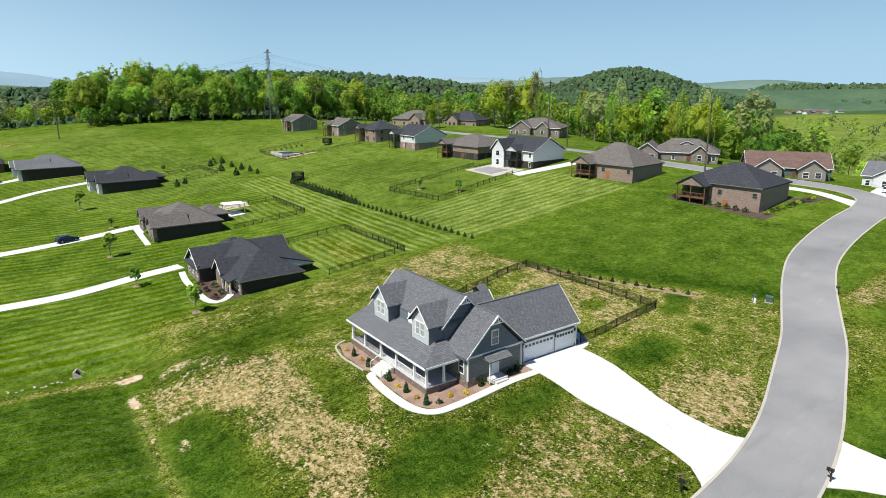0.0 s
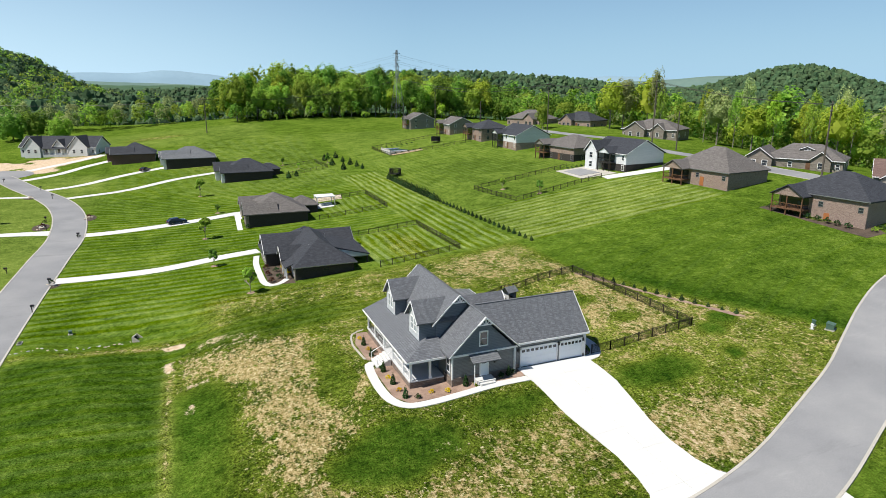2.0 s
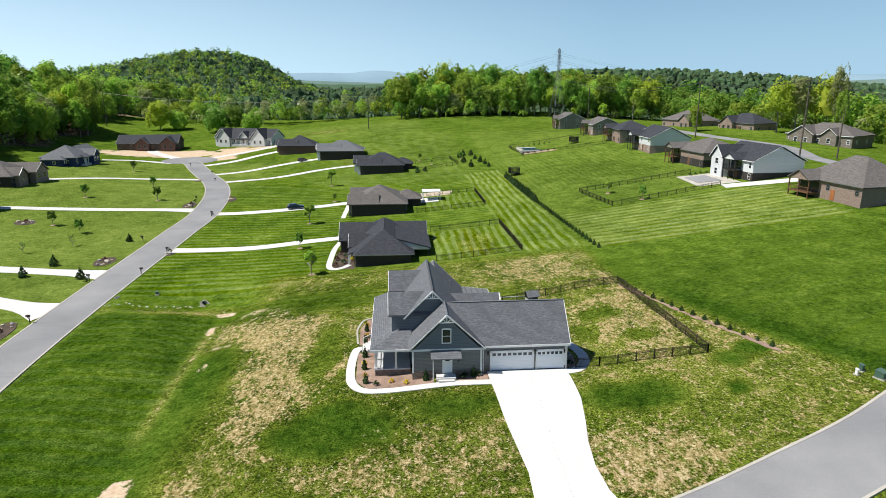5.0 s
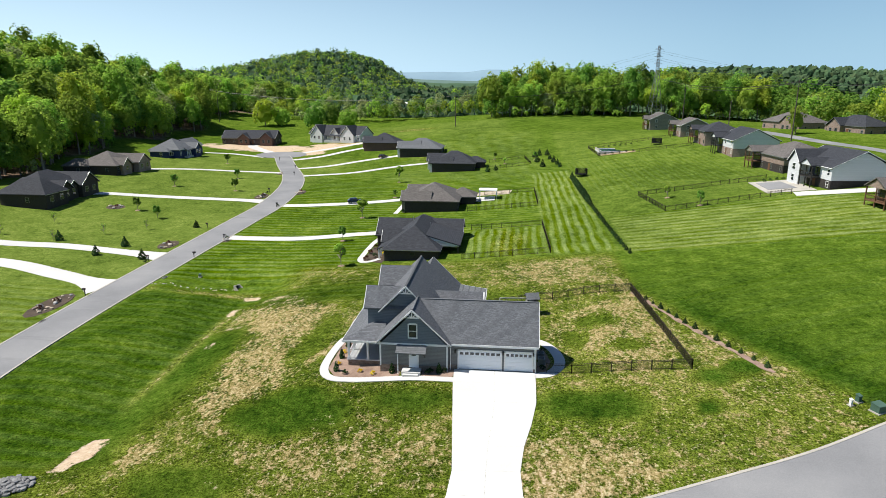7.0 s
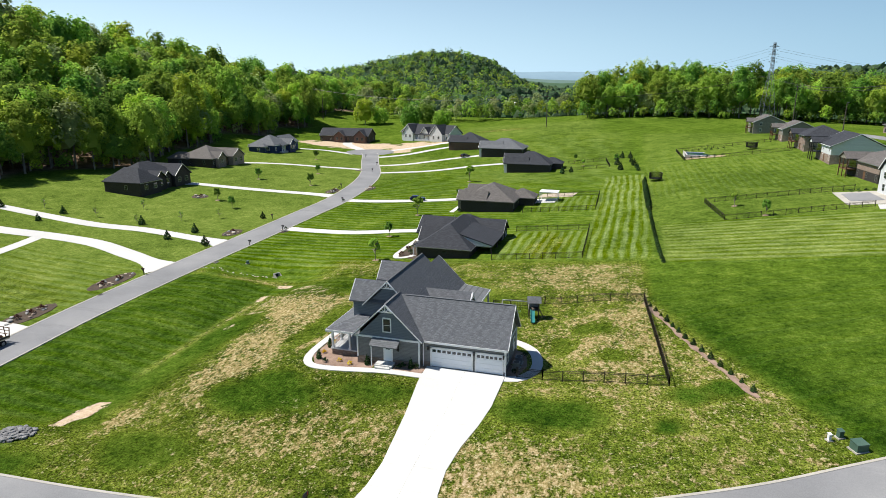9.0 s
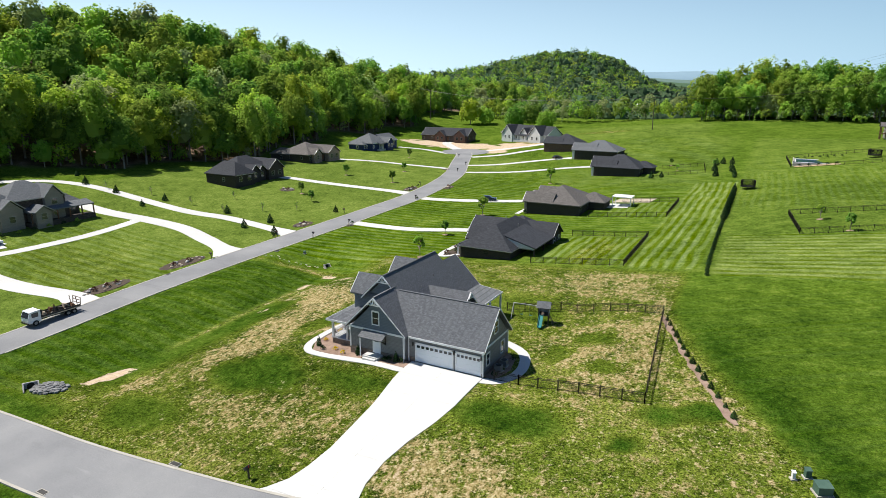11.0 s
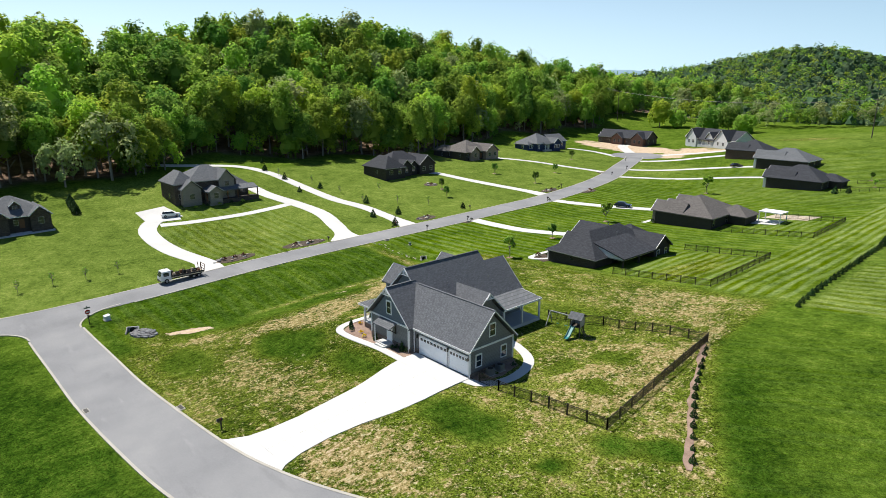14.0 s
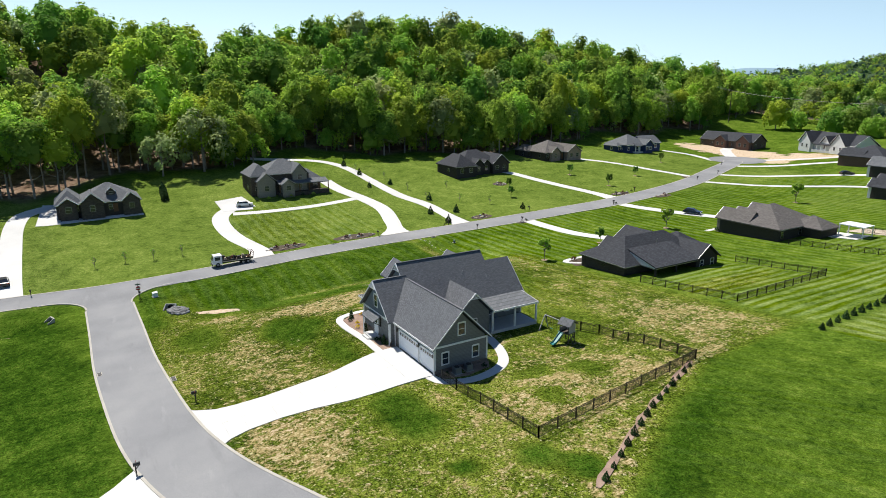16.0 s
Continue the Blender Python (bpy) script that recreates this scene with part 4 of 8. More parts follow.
def near_house():
    H = thing("house", 47, 60, -0.15, 0, "grey sided farmhouse with slate grey shingle roof and white trim", "house")
    put = wpart
    Z0 = -1.15
    # walls
    put("garage_wall", Build().box(47.0, 57.2, 50.8, 58.0, Z0, 3.05).extrude([(50.8, 3.05), (58.0, 3.05), (54.4, 6.75)], "x", 47, 57.2), siding_grey, H, "grey lap siding")
    put("front_wall", Build().box(39.25, 47.1, 50.05, 54.2, Z0, 3.1), siding_grey, H, "grey lap siding")
    put("front_gable_wall", Build().extrude([(39.25, 3.1), (47.1, 3.1), (43.17, 7.05)], "y", 50.05, 54.0), siding_blue, H, "blue grey board siding")
    put("main_wall", Build().box(38.9, 47.0, 54.2, 67.1, Z0, 3.2).extrude([(38.9, 3.2), (47.0, 3.2), (41.74, 8.55), (38.9, 5.75)], "y", 54.2, 67.1), siding_blue, H, "blue grey board siding")
    put("north_wall", Build().box(39.0, 47.0, 67.1, 71.1, Z0, 3.1).extrude([(39.0, 3.1), (47.0, 3.1), (42.95, 7.2)], "y", 67.1, 71.1), siding_grey, H)
    put("rear_wall", Build().box(47.0, 50.3, 58.0, 63.2, Z0, 3.1).extrude([(58.0, 3.1), (63.2, 3.1), (60.6, 5.8)], "x", 47, 50.3), siding_grey, H)
    for y in (56.05, 65.0):
        put("dormer_wall", Build().box(36.9, 40.5, y - 1.75, y + 1.75, 3.2, 6.2).extrude([(y - 1.75, 6.2), (y + 1.75, 6.2), (y, 7.85)], "x", 36.9, 41.0), siding_blue, H, "blue grey siding on the dormer")
        put("dormer_front", Build().box(36.87, 36.9, y - 1.75, y + 1.75, 3.3, 6.2).extrude([(y - 1.75, 6.2), (y + 1.75, 6.2), (y, 7.85)], "x", 36.87, 36.9), siding_pale, H, "pale siding on the dormer front")
    # roofs
    put("main_roof", Build().gable("y", 53.75, 67.4, 38.35, 47.55, 5.65, 9.0, 0.26, 41.74, 3.2), shingle_grey, H)
    put("north_roof", Build().gable("y", 67.0, 71.5, 38.45, 47.5, 3.2, 7.72, 0.26, 42.95), shingle_grey, H)
    put("front_roof", Build().gable("y", 49.62, 55.0, 38.75, 47.6, 3.28, 7.58, 0.26, 43.1), shingle_grey, H)
    put("garage_roof", Build().gable("x", 43.4, 57.65, 50.35, 58.4, 3.27, 7.32, 0.26, 54.32), shingle_grey, H)
    put("rear_gable_roof", Build().gable("x", 43.5, 50.8, 57.6, 63.6, 3.25, 6.25, 0.24, 60.6), shingle_grey, H)
    for y in (56.05, 65.0):
        put("dormer_roof", Build().gable("x", 36.5, 41.9, y - 2.15, y + 2.15, 6.0, 8.2, 0.2), shingle_grey, H)
        rake(H, put, "W", 36.48, y, -2.15, 2.15, 6.0, 8.2)
        for u in (-0.5, 0.5):
            window(H, put, 36.87, y + u, 4.55, 0.72, 1.5, "W", pane_mat=window_pale)
    # porch roof, hipped at its south end and tucked under the dormers
    p = Build()
    a, b, c, d = (34.35, 51.35, 2.75), (34.35, 69.85, 2.75), (38.95, 69.85, 4.55), (38.95, 55.2, 4.55)
    e = (39.2, 51.35, 2.75)
    p.poly(a, d, c, b).poly(a, e, (39.2, 55.2, 4.55), d)
    low = [(q[0], q[1], q[2] - 0.24) for q in (a, e, b, c)]
    p.poly(low[0], low[1], e, a).poly(low[2], low[0], a, b).poly(low[3], low[2], b, c)
    p.poly(*[(q[0], q[1], 2.51) for q in ((34.35, 51.35), (34.35, 69.85), (39.2, 69.85), (39.2, 51.35))])
    put("porch_roof", p, shingle_grey, H)
    put("porch_fascia", Build().box(34.3, 34.36, 51.3, 69.9, 2.48, 2.74).box(34.36, 39.0, 51.29, 51.35, 2.48, 2.74).box(34.36, 38.9, 69.85, 69.9, 2.48, 2.74), white_trim, H)
    r = Build()
    a, b, c, d = (50.9, 63.3, 3.2), (50.9, 71.1, 3.2), (45.8, 71.1, 3.85), (45.8, 63.3, 3.85)
    r.poly(a, b, c, d).poly(*[(q[0], q[1], q[2] - 0.22) for q in (d, c, b, a)])
    for q, s in ((a, b), (b, c), (d, a)):
        r.poly((q[0], q[1], q[2] - 0.22), (s[0], s[1], s[2] - 0.22), s, q)
    put("rear_porch_roof", r, shingle_slate, H, "smooth pale grey porch roof")
    put("rear_fascia", Build().box(50.9, 50.96, 63.3, 71.15, 2.96, 3.2).beam((45.8, 71.13, 3.72), (50.9, 71.13, 3.07), 0.06, 0.24), white_trim, H)
    # boards along the gables, eaves and belts
    rake(H, put, "S", 43.1, 49.6, -4.35, 4.5, 3.28, 7.58, 0)
    rake(H, put, "S", 41.74, 53.73, -3.4, 3.2, 5.6, 9.0, 0)
    rake(H, put, "E", 57.67, 54.32, -3.97, 4.08, 3.27, 7.32, 0)
    rake(H, put, "E", 50.82, 60.6, -3, 3, 3.25, 6.25)
    rake(H, put, "N", 42.95, 71.52, -4.5, 4.5, 3.2, 7.72)
    put("belt_board", Build().box(38.8, 47.5, 49.98, 50.05, 3.0, 3.24), white_trim, H)
    put("belt_board", Build().box(57.2, 57.27, 50.7, 58.1, 3.05, 3.27), white_trim, H)
    put("fascia", Build().box(47.6, 57.65, 50.28, 50.34, 3.02, 3.26), white_trim, H)
    bracket(H, put, 43.1, 49.62, 7.45, "S")
    bracket(H, put, 41.74, 53.75, 8.9, "S")
    bracket(H, put, 50.0 + 0.82, 60.6, 6.15, "E", 0.7, 0.7)
    for x, y in ((39.25, 50.05), (47.1, 50.05), (57.2, 50.8), (57.2, 58.0), (47.0, 71.1)):
        put("corner_board", Build().box(x - 0.09, x + 0.09, y - 0.09, y + 0.09, 0.35, 3.05), white_trim, H)
    for x, y in ((47.45, 50.62), (57.32, 50.62), (47.15, 49.9), (41.5, 48.9)):
        put("downspout", Build().box(x - 0.05, x + 0.05, y - 0.05, y + 0.05, -0.1, 3.1 if y > 49 else 2.5).beam((x, y, 3.0 if y > 49 else 2.45), (x, 50.2, 3.1 if y > 49 else 2.5), 0.08), white_trim, H, "white downspout")
    # stone skirt
    for box in ((39.2, 47.15, 49.97, 50.3, Z0, 0.5), (47.1, 48.2, 50.72, 51.2, Z0, 0.45), (57.0, 57.28, 50.72, 58.08, Z0, 0.35), (39.17, 39.4, 50.3, 52.5, Z0, 0.5)):
        put("stone_skirt", Build().box(*box), stone_base, H, "brown stone skirt")
    # garage doors
    for x0, x1, n in ((48.43, 53.31, 8), (53.85, 56.92, 6)):
        put("door_frame", Build().box(x0 - 0.16, x0, 50.7, 50.85, -0.05, 2.42).box(x1, x1 + 0.16, 50.7, 50.85, -0.05, 2.42).box(x0 - 0.16, x1 + 0.16, 50.7, 50.85, 2.25, 2.45), white_trim, H)
        door = put("garage_door", Build().box(x0, x1, 50.76, 50.84, 0.0, 0.545).box(x0, x1, 50.765, 50.84, 0.56, 1.105).box(x0, x1, 50.76, 50.84, 1.12, 1.665).box(x0, x1, 50.765, 50.84, 1.68, 2.24), white_door, H, "white sectional garage door")
        w = (x1 - x0) / n
        for i in range(n):
            part("pane", Build().box(x0 + w * i + w * 0.16, x0 + w * (i + 1) - w * 0.16, 50.74, 50.77, 1.8, 2.12), window_glass, door)
    for x in (48.0, 53.58, 57.05):
        put("coach_lamp", Build().box(x - 0.09, x + 0.09, 50.58, 50.76, 2.0, 2.35).box(x - 0.05, x + 0.05, 50.62, 50.72, 2.35, 2.45), dark_metal, H, "black coach lamp")
    # side entry under a small lean-to roof
    put("entry_door", Build().box(42.75, 43.65, 49.96, 50.05, 0.25, 2.35), white_door, H, "white entry door")
    put("entry_glass", Build().box(42.95, 43.45, 49.94, 49.97, 1.75, 2.15), window_glass, H)
    put("entry_trim", Build().box(42.62, 42.75, 49.95, 50.06, 0.25, 2.48).box(43.65, 43.78, 49.95, 50.06, 0.25, 2.48).box(42.75, 43.65, 49.95, 50.06, 2.35, 2.48), white_trim, H)
    put("entry_roof", Build().extrude([(50.05, 3.0), (50.05, 3.12), (48.75, 2.55), (48.75, 2.43)], "x", 41.25, 44.75), shingle_slate, H)
    put("entry_brace", Build().beam((44.5, 50.0, 1.7), (44.5, 48.9, 2.45), 0.12).beam((44.5, 49.98, 1.6), (44.5, 49.98, 2.9), 0.12), dark_metal, H)
    put("stoop", Build().box(41.9, 44.1, 48.7, 50.0, -0.2, 0.2).box(42.1, 43.9, 48.35, 48.7, -0.2, 0.05), concrete_drive, H, "white concrete stoop")
    window(H, put, 43.1, 50.05, 4.0, 0.85, 1.55, "S", trim=0.14)
    window(H, put, 57.2, 54.4, 4.15, 0.85, 1.4, "E", trim=0.13)
    for y in (52.2, 56.4):
        window(H, put, 57.2, y, 0.95, 0.8, 1.35, "E", trim=0.13)
    window(H, put, 39.25, 51.2, 1.0, 0.8, 1.6, "W", trim=0.12)
    # door between the dormers
    put("balcony_door", Build().box(38.28, 38.36, 60.0, 60.9, 4.15, 5.5), white_door, H)
    put("recess_wall", Build().box(38.36, 38.9, 57.8, 63.3, 3.6, 5.7), siding_blue, H)
    # porch
    put("porch_floor", Build().box(34.75, 39.0, 51.75, 69.4, 0.0, 0.15), concrete_porch, H, "pale porch floor")
    put("porch_skirt", Build().box(34.85, 39.0, 51.85, 69.3, Z0, 0.0), stone_base, H, "brown stone porch skirt")
    posts = [(34.95, y) for y in (51.95, 54.4, 58.3, 61.9, 65.9, 69.2)] + [(37.3, 51.95), (37.3, 69.2)]
    for x, y in posts:
        put("porch_post", Build().box(x - 0.12, x + 0.12, y - 0.12, y + 0.12, 0.15, 2.55).box(x - 0.17, x + 0.17, y - 0.17, y + 0.17, 0.15, 0.35).box(x - 0.17, x + 0.17, y - 0.17, y + 0.17, 2.38, 2.52), white_trim, H)
    for y0, y1 in ((51.95, 54.4), (54.4, 58.3), (61.9, 65.9), (65.9, 69.2)):
        b = Build().box(34.92, 34.98, y0, y1, 1.02, 1.1).box(34.93, 34.97, y0, y1, 0.25, 0.3)
        n = int((y1 - y0) / 0.16)
        for i in range(1, n):
            y = y0 + (y1 - y0) * i / n
            b.box(34.94, 34.96, y - 0.012, y + 0.012, 0.3, 1.02)
        put("railing", b, dark_metal if y0 > 60 else white_trim, H, "slim porch railing")
    st = Build()
    for i in range(5):
        st.box(34.75 - 0.36 * (i + 1), 34.75 - 0.36 * i, 58.6, 61.3, Z0, -0.02 - 0.175 * i)
    put("porch_steps", st, concrete_drive, H, "white porch steps")
    for y in (58.6, 61.3):
        put("stair_rail", Build().beam((33.05, y, 0.15), (34.9, y, 1.05), 0.06).box(33.02, 33.08, y - 0.03, y + 0.03, -0.8, 0.17), white_trim, H)
    put("front_door", Build().box(38.82, 38.9, 59.6, 60.6, 0.15, 2.3), dark_metal, H)
    for y in (55.8, 57.3, 63.0, 64.6, 66.8):
        window(H, put, 38.9, y, 0.7, 0.9, 1.5, "W", trim=0.1)
    # rear porch
    put("rear_porch_floor", Build().box(47.0, 50.8, 63.2, 71.0, Z0, 0.3), concrete_porch, H)
    for y in (63.5, 67.2, 70.9):
        put("porch_post", Build().box(50.6, 50.82, y - 0.11, y + 0.11, 0.3, 3.0), white_trim, H)
    window(H, put, 47.0, 65.2, 1.1, 1.2, 1.3, "E")
    window(H, put, 47.0, 68.6, 1.1, 0.8, 1.3, "E")
    window(H, put, 50.3, 60.6, 1.0, 1.2, 1.4, "E")
    for x, y, z in ((44.4, 59.0, 6.4), (44.9, 66.4, 5.9), (44.0, 63.0, 6.8)):
        put("vent_pipe", Build().tube((x, y, z - 0.3), (x, y, z + 0.25), 0.05, 0.05, 6), grey_metal, H)
    put("ridge_cap", Build().beam((41.74, 53.75, 9.0), (41.74, 67.4, 9.0), 0.24, 0.05).beam((43.9, 54.32, 7.32), (57.65, 54.32, 7.32), 0.24, 0.05).beam((43.1, 49.62, 7.58), (43.1, 54.5, 7.58), 0.24, 0.05), shingle_slate, H)
    return H


near_house()


def bed(name, rows, material, lift, label, category):
    """A flat patch on the ground inside the outline."""
    b = Build()
    c = np.mean(np.array(rows, float), axis=0)
    n = len(rows)
    for i in range(n):
        p, q = rows[i], rows[(i + 1) % n]
        b.poly((c[0], c[1], gz(*c) + lift), (p[0], p[1], gz(*p) + lift), (q[0], q[1], gz(*q) + lift))
        b.poly((q[0], q[1], gz(*q) + lift), (p[0], p[1], gz(*p) + lift), (p[0], p[1], gz(*p) - 0.1), (q[0], q[1], gz(*q) - 0.1))
    return tagged(part(name, b, material), label, category, kind="structure")


bed("mulch_bed_front", [(32.6, 51.0), (33.9, 48.9), (38, 48.5), (41.6, 48.6), (41.6, 50.2), (39.4, 52.2), (34.9, 52.2), (34.9, 58.6), (32.5, 58.6)], mulch, 0.05, "reddish mulch bed along the porch", "flower bed")
bed("mulch_bed_north", [(32.5, 61.3), (34.9, 61.3), (34.9, 70.2), (33.4, 70.4), (32.4, 67)], mulch, 0.05, "reddish mulch bed along the porch", "flower bed")
bed("mulch_bed_entry", [(44.2, 48.6), (47.8, 48.7), (48.2, 50.8), (44.2, 50.2)], mulch, 0.05, "reddish mulch bed beside the entry", "flower bed")
bed("mulch_bed_side", [(57.2, 50.9), (58.6, 51.2), (59.3, 54), (58.6, 57.5), (57.2, 58.3)], mulch, 0.05, "reddish mulch bed beside the garage", "flower bed")
tagged(part("path_front", ribbon([(48.2, 48.1), (44, 48.1), (40, 48.05), (36, 48.15), (33.5, 48.55), (32.25, 50.3), (31.85, 53), (31.9, 57), (32.3, 59.9), (33.0, 60.0)], 1.05, 0.07, 0.25, 3, step=0.6), concrete_drive), "white concrete path round the porch", "path", kind="structure")
tagged(part("path_north", ribbon([(32.3, 61.6), (32.1, 64), (32.0, 67), (32.8, 70.2), (34.6, 71.2)], 0.25, 0.08, 0.2, 3, step=0.7), concrete_kerb), "pale edging round the flower bed", "path", kind="structure")
tagged(part("path_side", ribbon([(56.6, 50.0), (58.6, 50.4), (60.0, 52.2), (60.4, 54.8), (59.6, 58), (58.0, 60.0), (55, 61.5), (50.8, 62.5)], 1.3, 0.07, 0.25, 3, step=0.7), concrete_drive), "white concrete path round the garage", "path", kind="structure")

# ---- the other houses ----


def neighbour(label, cx, cy, w, d, rz, wall, roof, eave=2.9, rise=4.2, style="hip", gables=(), rear=(), gable_wall=None, windows=True, deck=None, base=None, porch=None, door=wood_brown, lower=None, group="neighbouring houses", chimney=False, sill=0.9, pane=(0.85, 1.25), ends=True, annex=(), dormers=(), trim_pale=False, timber=wood_brown):
    """A detached house. Local front is -y. gables: (centre, width, reach, rise) wings in front; rear: the same at the back."""
    ca, sa = math.cos(radians(rz)), math.sin(radians(rz))
    zs = [gz(cx + ca * u - sa * v, cy + sa * u + ca * v) for u in (-w / 2, w / 2) for v in (-d / 2, d / 2)]
    z = (sum(zs) / 4 if base is None else base)
    H = thing("house", cx, cy, z, rz, label, "house", group)
    low = min(zs) - z - 0.6
    gw = gable_wall or wall
    dim = wall in (brick_dark, brick_brown, brick_red, stone_dark)
    edge_mat = grey_metal if dim and not trim_pale else white_trim
    look = dict(trim=0.06 if dim else 0.09, frame_mat=grey_metal if dim else white_trim)
    y0, y1 = -d / 2, d / 2
    o = 0.45
    if lower:
        part("lower_wall", Build().box(-w / 2 - 0.03, w / 2 + 0.03, y0 - 0.03, y1 + 0.03, low, 2.5), lower, H)
    if style == "hip":
        part("wall", Build().box(-w / 2, w / 2, y0, y1, low, eave), wall, H)
        part("roof", Build().hip(-w / 2 - o, w / 2 + o, y0 - o, y1 + o, eave + 0.2, eave + rise, 0.25), roof, H)
    else:
        part("wall", Build().box(-w / 2, w / 2, y0, y1, low, eave).extrude([(y0, eave), (y1, eave), (0, eave + rise - 0.35)], "x", -w / 2, w / 2), wall, H)
        part("roof", Build().gable("x", -w / 2 - o, w / 2 + o, y0 - o, y1 + o, eave + 0.2 - 0.0, eave + rise, 0.25), roof, H)
        for s, f in ((-1, "W"), (1, "E")):
            rake(H, part, f, s * (w / 2 + o + 0.02), 0, -d / 2 - o, d / 2 + o, eave + 0.2, eave + rise, w=0.16, mat=edge_mat)
    for ya in (y0 - o - 0.03, y1 + o):
        part("fascia", Build().box(-w / 2 - o - 0.03, w / 2 + o + 0.03, ya, ya + 0.03, eave, eave + 0.18), white_trim if wall in (siding_white, siding_navy, siding_pale) else edge_mat, H)
    for back, rows in ((False, gables), (True, rear)):
        for c, gwid, reach, grise in rows:
            s = 1 if back else -1
            a, b = sorted((s * (d / 2 + reach), 0.0))
            part("wing_wall", Build().box(c - gwid / 2, c + gwid / 2, a if not back else 0, b if back else 0, low, eave).extrude([(c - gwid / 2, eave), (c + gwid / 2, eave), (c, eave + grise - 0.3)], "y", a, b), gw, H)
            a2, b2 = (a - 0.4, b) if not back else (a, b + 0.4)
            part("wing_roof", Build().gable("y", a2, b2, c - gwid / 2 - 0.4, c + gwid / 2 + 0.4, eave + 0.2, eave + grise + 0.1, 0.22), roof, H)
            fy = s * (d / 2 + reach)
            rake(H, part, "N" if back else "S", c, fy + s * 0.42, -gwid / 2 - 0.4, gwid / 2 + 0.4, eave + 0.2, eave + grise + 0.1, w=0.16, mat=edge_mat)
            if windows:
                n = 1 if gwid < 5.5 else 2
                for k in range(n):
                    window(H, part, c + (k - (n - 1) / 2) * gwid * 0.42, fy, 0.9, 1.1, 1.5, "N" if back else "S", **look)
                if eave > 4.5:
                    window(H, part, c, fy, 3.6, 1.3, 1.4, "N" if back else "S", **look)
    for u0, u1, v0, v1, top, up, kind in annex:
        w_ann = Build().box(u0, u1, v0, v1, low, top)
        r_ann = Build()
        if kind == "hip":
            r_ann.hip(u0 - o, u1 + o, v0 - o, v1 + o, top + 0.2, top + up, 0.22)
        elif kind == "gable_y":
            w_ann.extrude([(u0, top), (u1, top), ((u0 + u1) / 2, top + up - 0.3)], "y", v0, v1)
            r_ann.gable("y", v0 - o, v1 + o, u0 - o, u1 + o, top + 0.2, top + up, 0.22)
            rake(H, part, "S", (u0 + u1) / 2, v0 - o - 0.02, u0 - o - (u0 + u1) / 2, u1 + o - (u0 + u1) / 2, top + 0.2, top + up, w=0.16, mat=edge_mat)
        else:
            w_ann.extrude([(v0, top), (v1, top), ((v0 + v1) / 2, top + up - 0.3)], "x", u0, u1)
            r_ann.gable("x", u0 - o, u1 + o, v0 - o, v1 + o, top + 0.2, top + up, 0.22)
        part("annex_wall", w_ann, gw if kind == "gable_y" else wall, H)
        part("annex_roof", r_ann, roof, H)
        part("annex_fascia", Build().box(u0 - o, u1 + o, v0 - o - 0.04, v0 - o, top + 0.0, top + 0.17), edge_mat, H) if kind != "gable_y" else None
        if windows and u1 - u0 > 3:
            n = 1 if u1 - u0 < 5 else 2
            for k in range(n):
                window(H, part, (u0 + u1) / 2 + (k - (n - 1) / 2) * (u1 - u0) * 0.45, v0, 0.9, 1.3, 1.4, "S", **look)
            for uu, f in ((u0, "W"), (u1, "E")) if ends else ():
                window(H, part, uu, v0 * 0.6 + v1 * 0.4, 0.9, 0.9, 1.2, f, **look)
    for u, wide, z0, up, v in dormers:
        part("dormer_wall", Build().box(u - wide / 2, u + wide / 2, v, v + 3.0, z0, z0 + up * 0.55).extrude([(u - wide / 2, z0 + up * 0.55), (u + wide / 2, z0 + up * 0.55), (u, z0 + up - 0.15)], "y", v, v + 3.0), gw, H)
        part("dormer_roof", Build().gable("y", v - 0.3, v + 3.4, u - wide / 2 - 0.3, u + wide / 2 + 0.3, z0 + up * 0.5, z0 + up, 0.16), roof, H)
        rake(H, part, "S", u, v - 0.32, -wide / 2 - 0.3, wide / 2 + 0.3, z0 + up * 0.5, z0 + up, w=0.14, mat=edge_mat)
        window(H, part, u, v, z0 + 0.25, wide * 0.45, up * 0.38, "S", **look)
    if windows:
        taken = [(c, g) for c, g, _, _ in gables] + [((q[0] + q[1]) / 2, q[1] - q[0]) for q in annex if q[2] < y0]
        n = max(2, int(w / 4.4))
        for level in ((sill,) if eave < 4.5 or sill > 1 else (0.9, 3.6)):
            for face, yy, skip in (("S", y0, taken), ("N", y1, [(c, g) for c, g, _, _ in rear])):
                for k in range(n):
                    u = (k - (n - 1) / 2) * (w - 2.4) / max(1, n - 1)
                    if any(abs(u - c) < g / 2 + 0.8 for c, g in skip) or (deck and face == "S" and deck[0] - 0.6 < u < deck[1] + 0.6):
                        continue
                    window(H, part, u, yy, level, pane[0], pane[1], face, **look)
            for face, xx in (("W", -w / 2), ("E", w / 2)) if ends else ():
                for v in (-d * 0.27, d * 0.2):
                    window(H, part, xx, v, level, pane[0] * 0.9, pane[1] * 0.93, face, **look)
    part("front_door", Build().box(w * 0.08 - 0.55, w * 0.08 + 0.55, y0 - 0.06, y0, 0.15, 2.3), door, H)
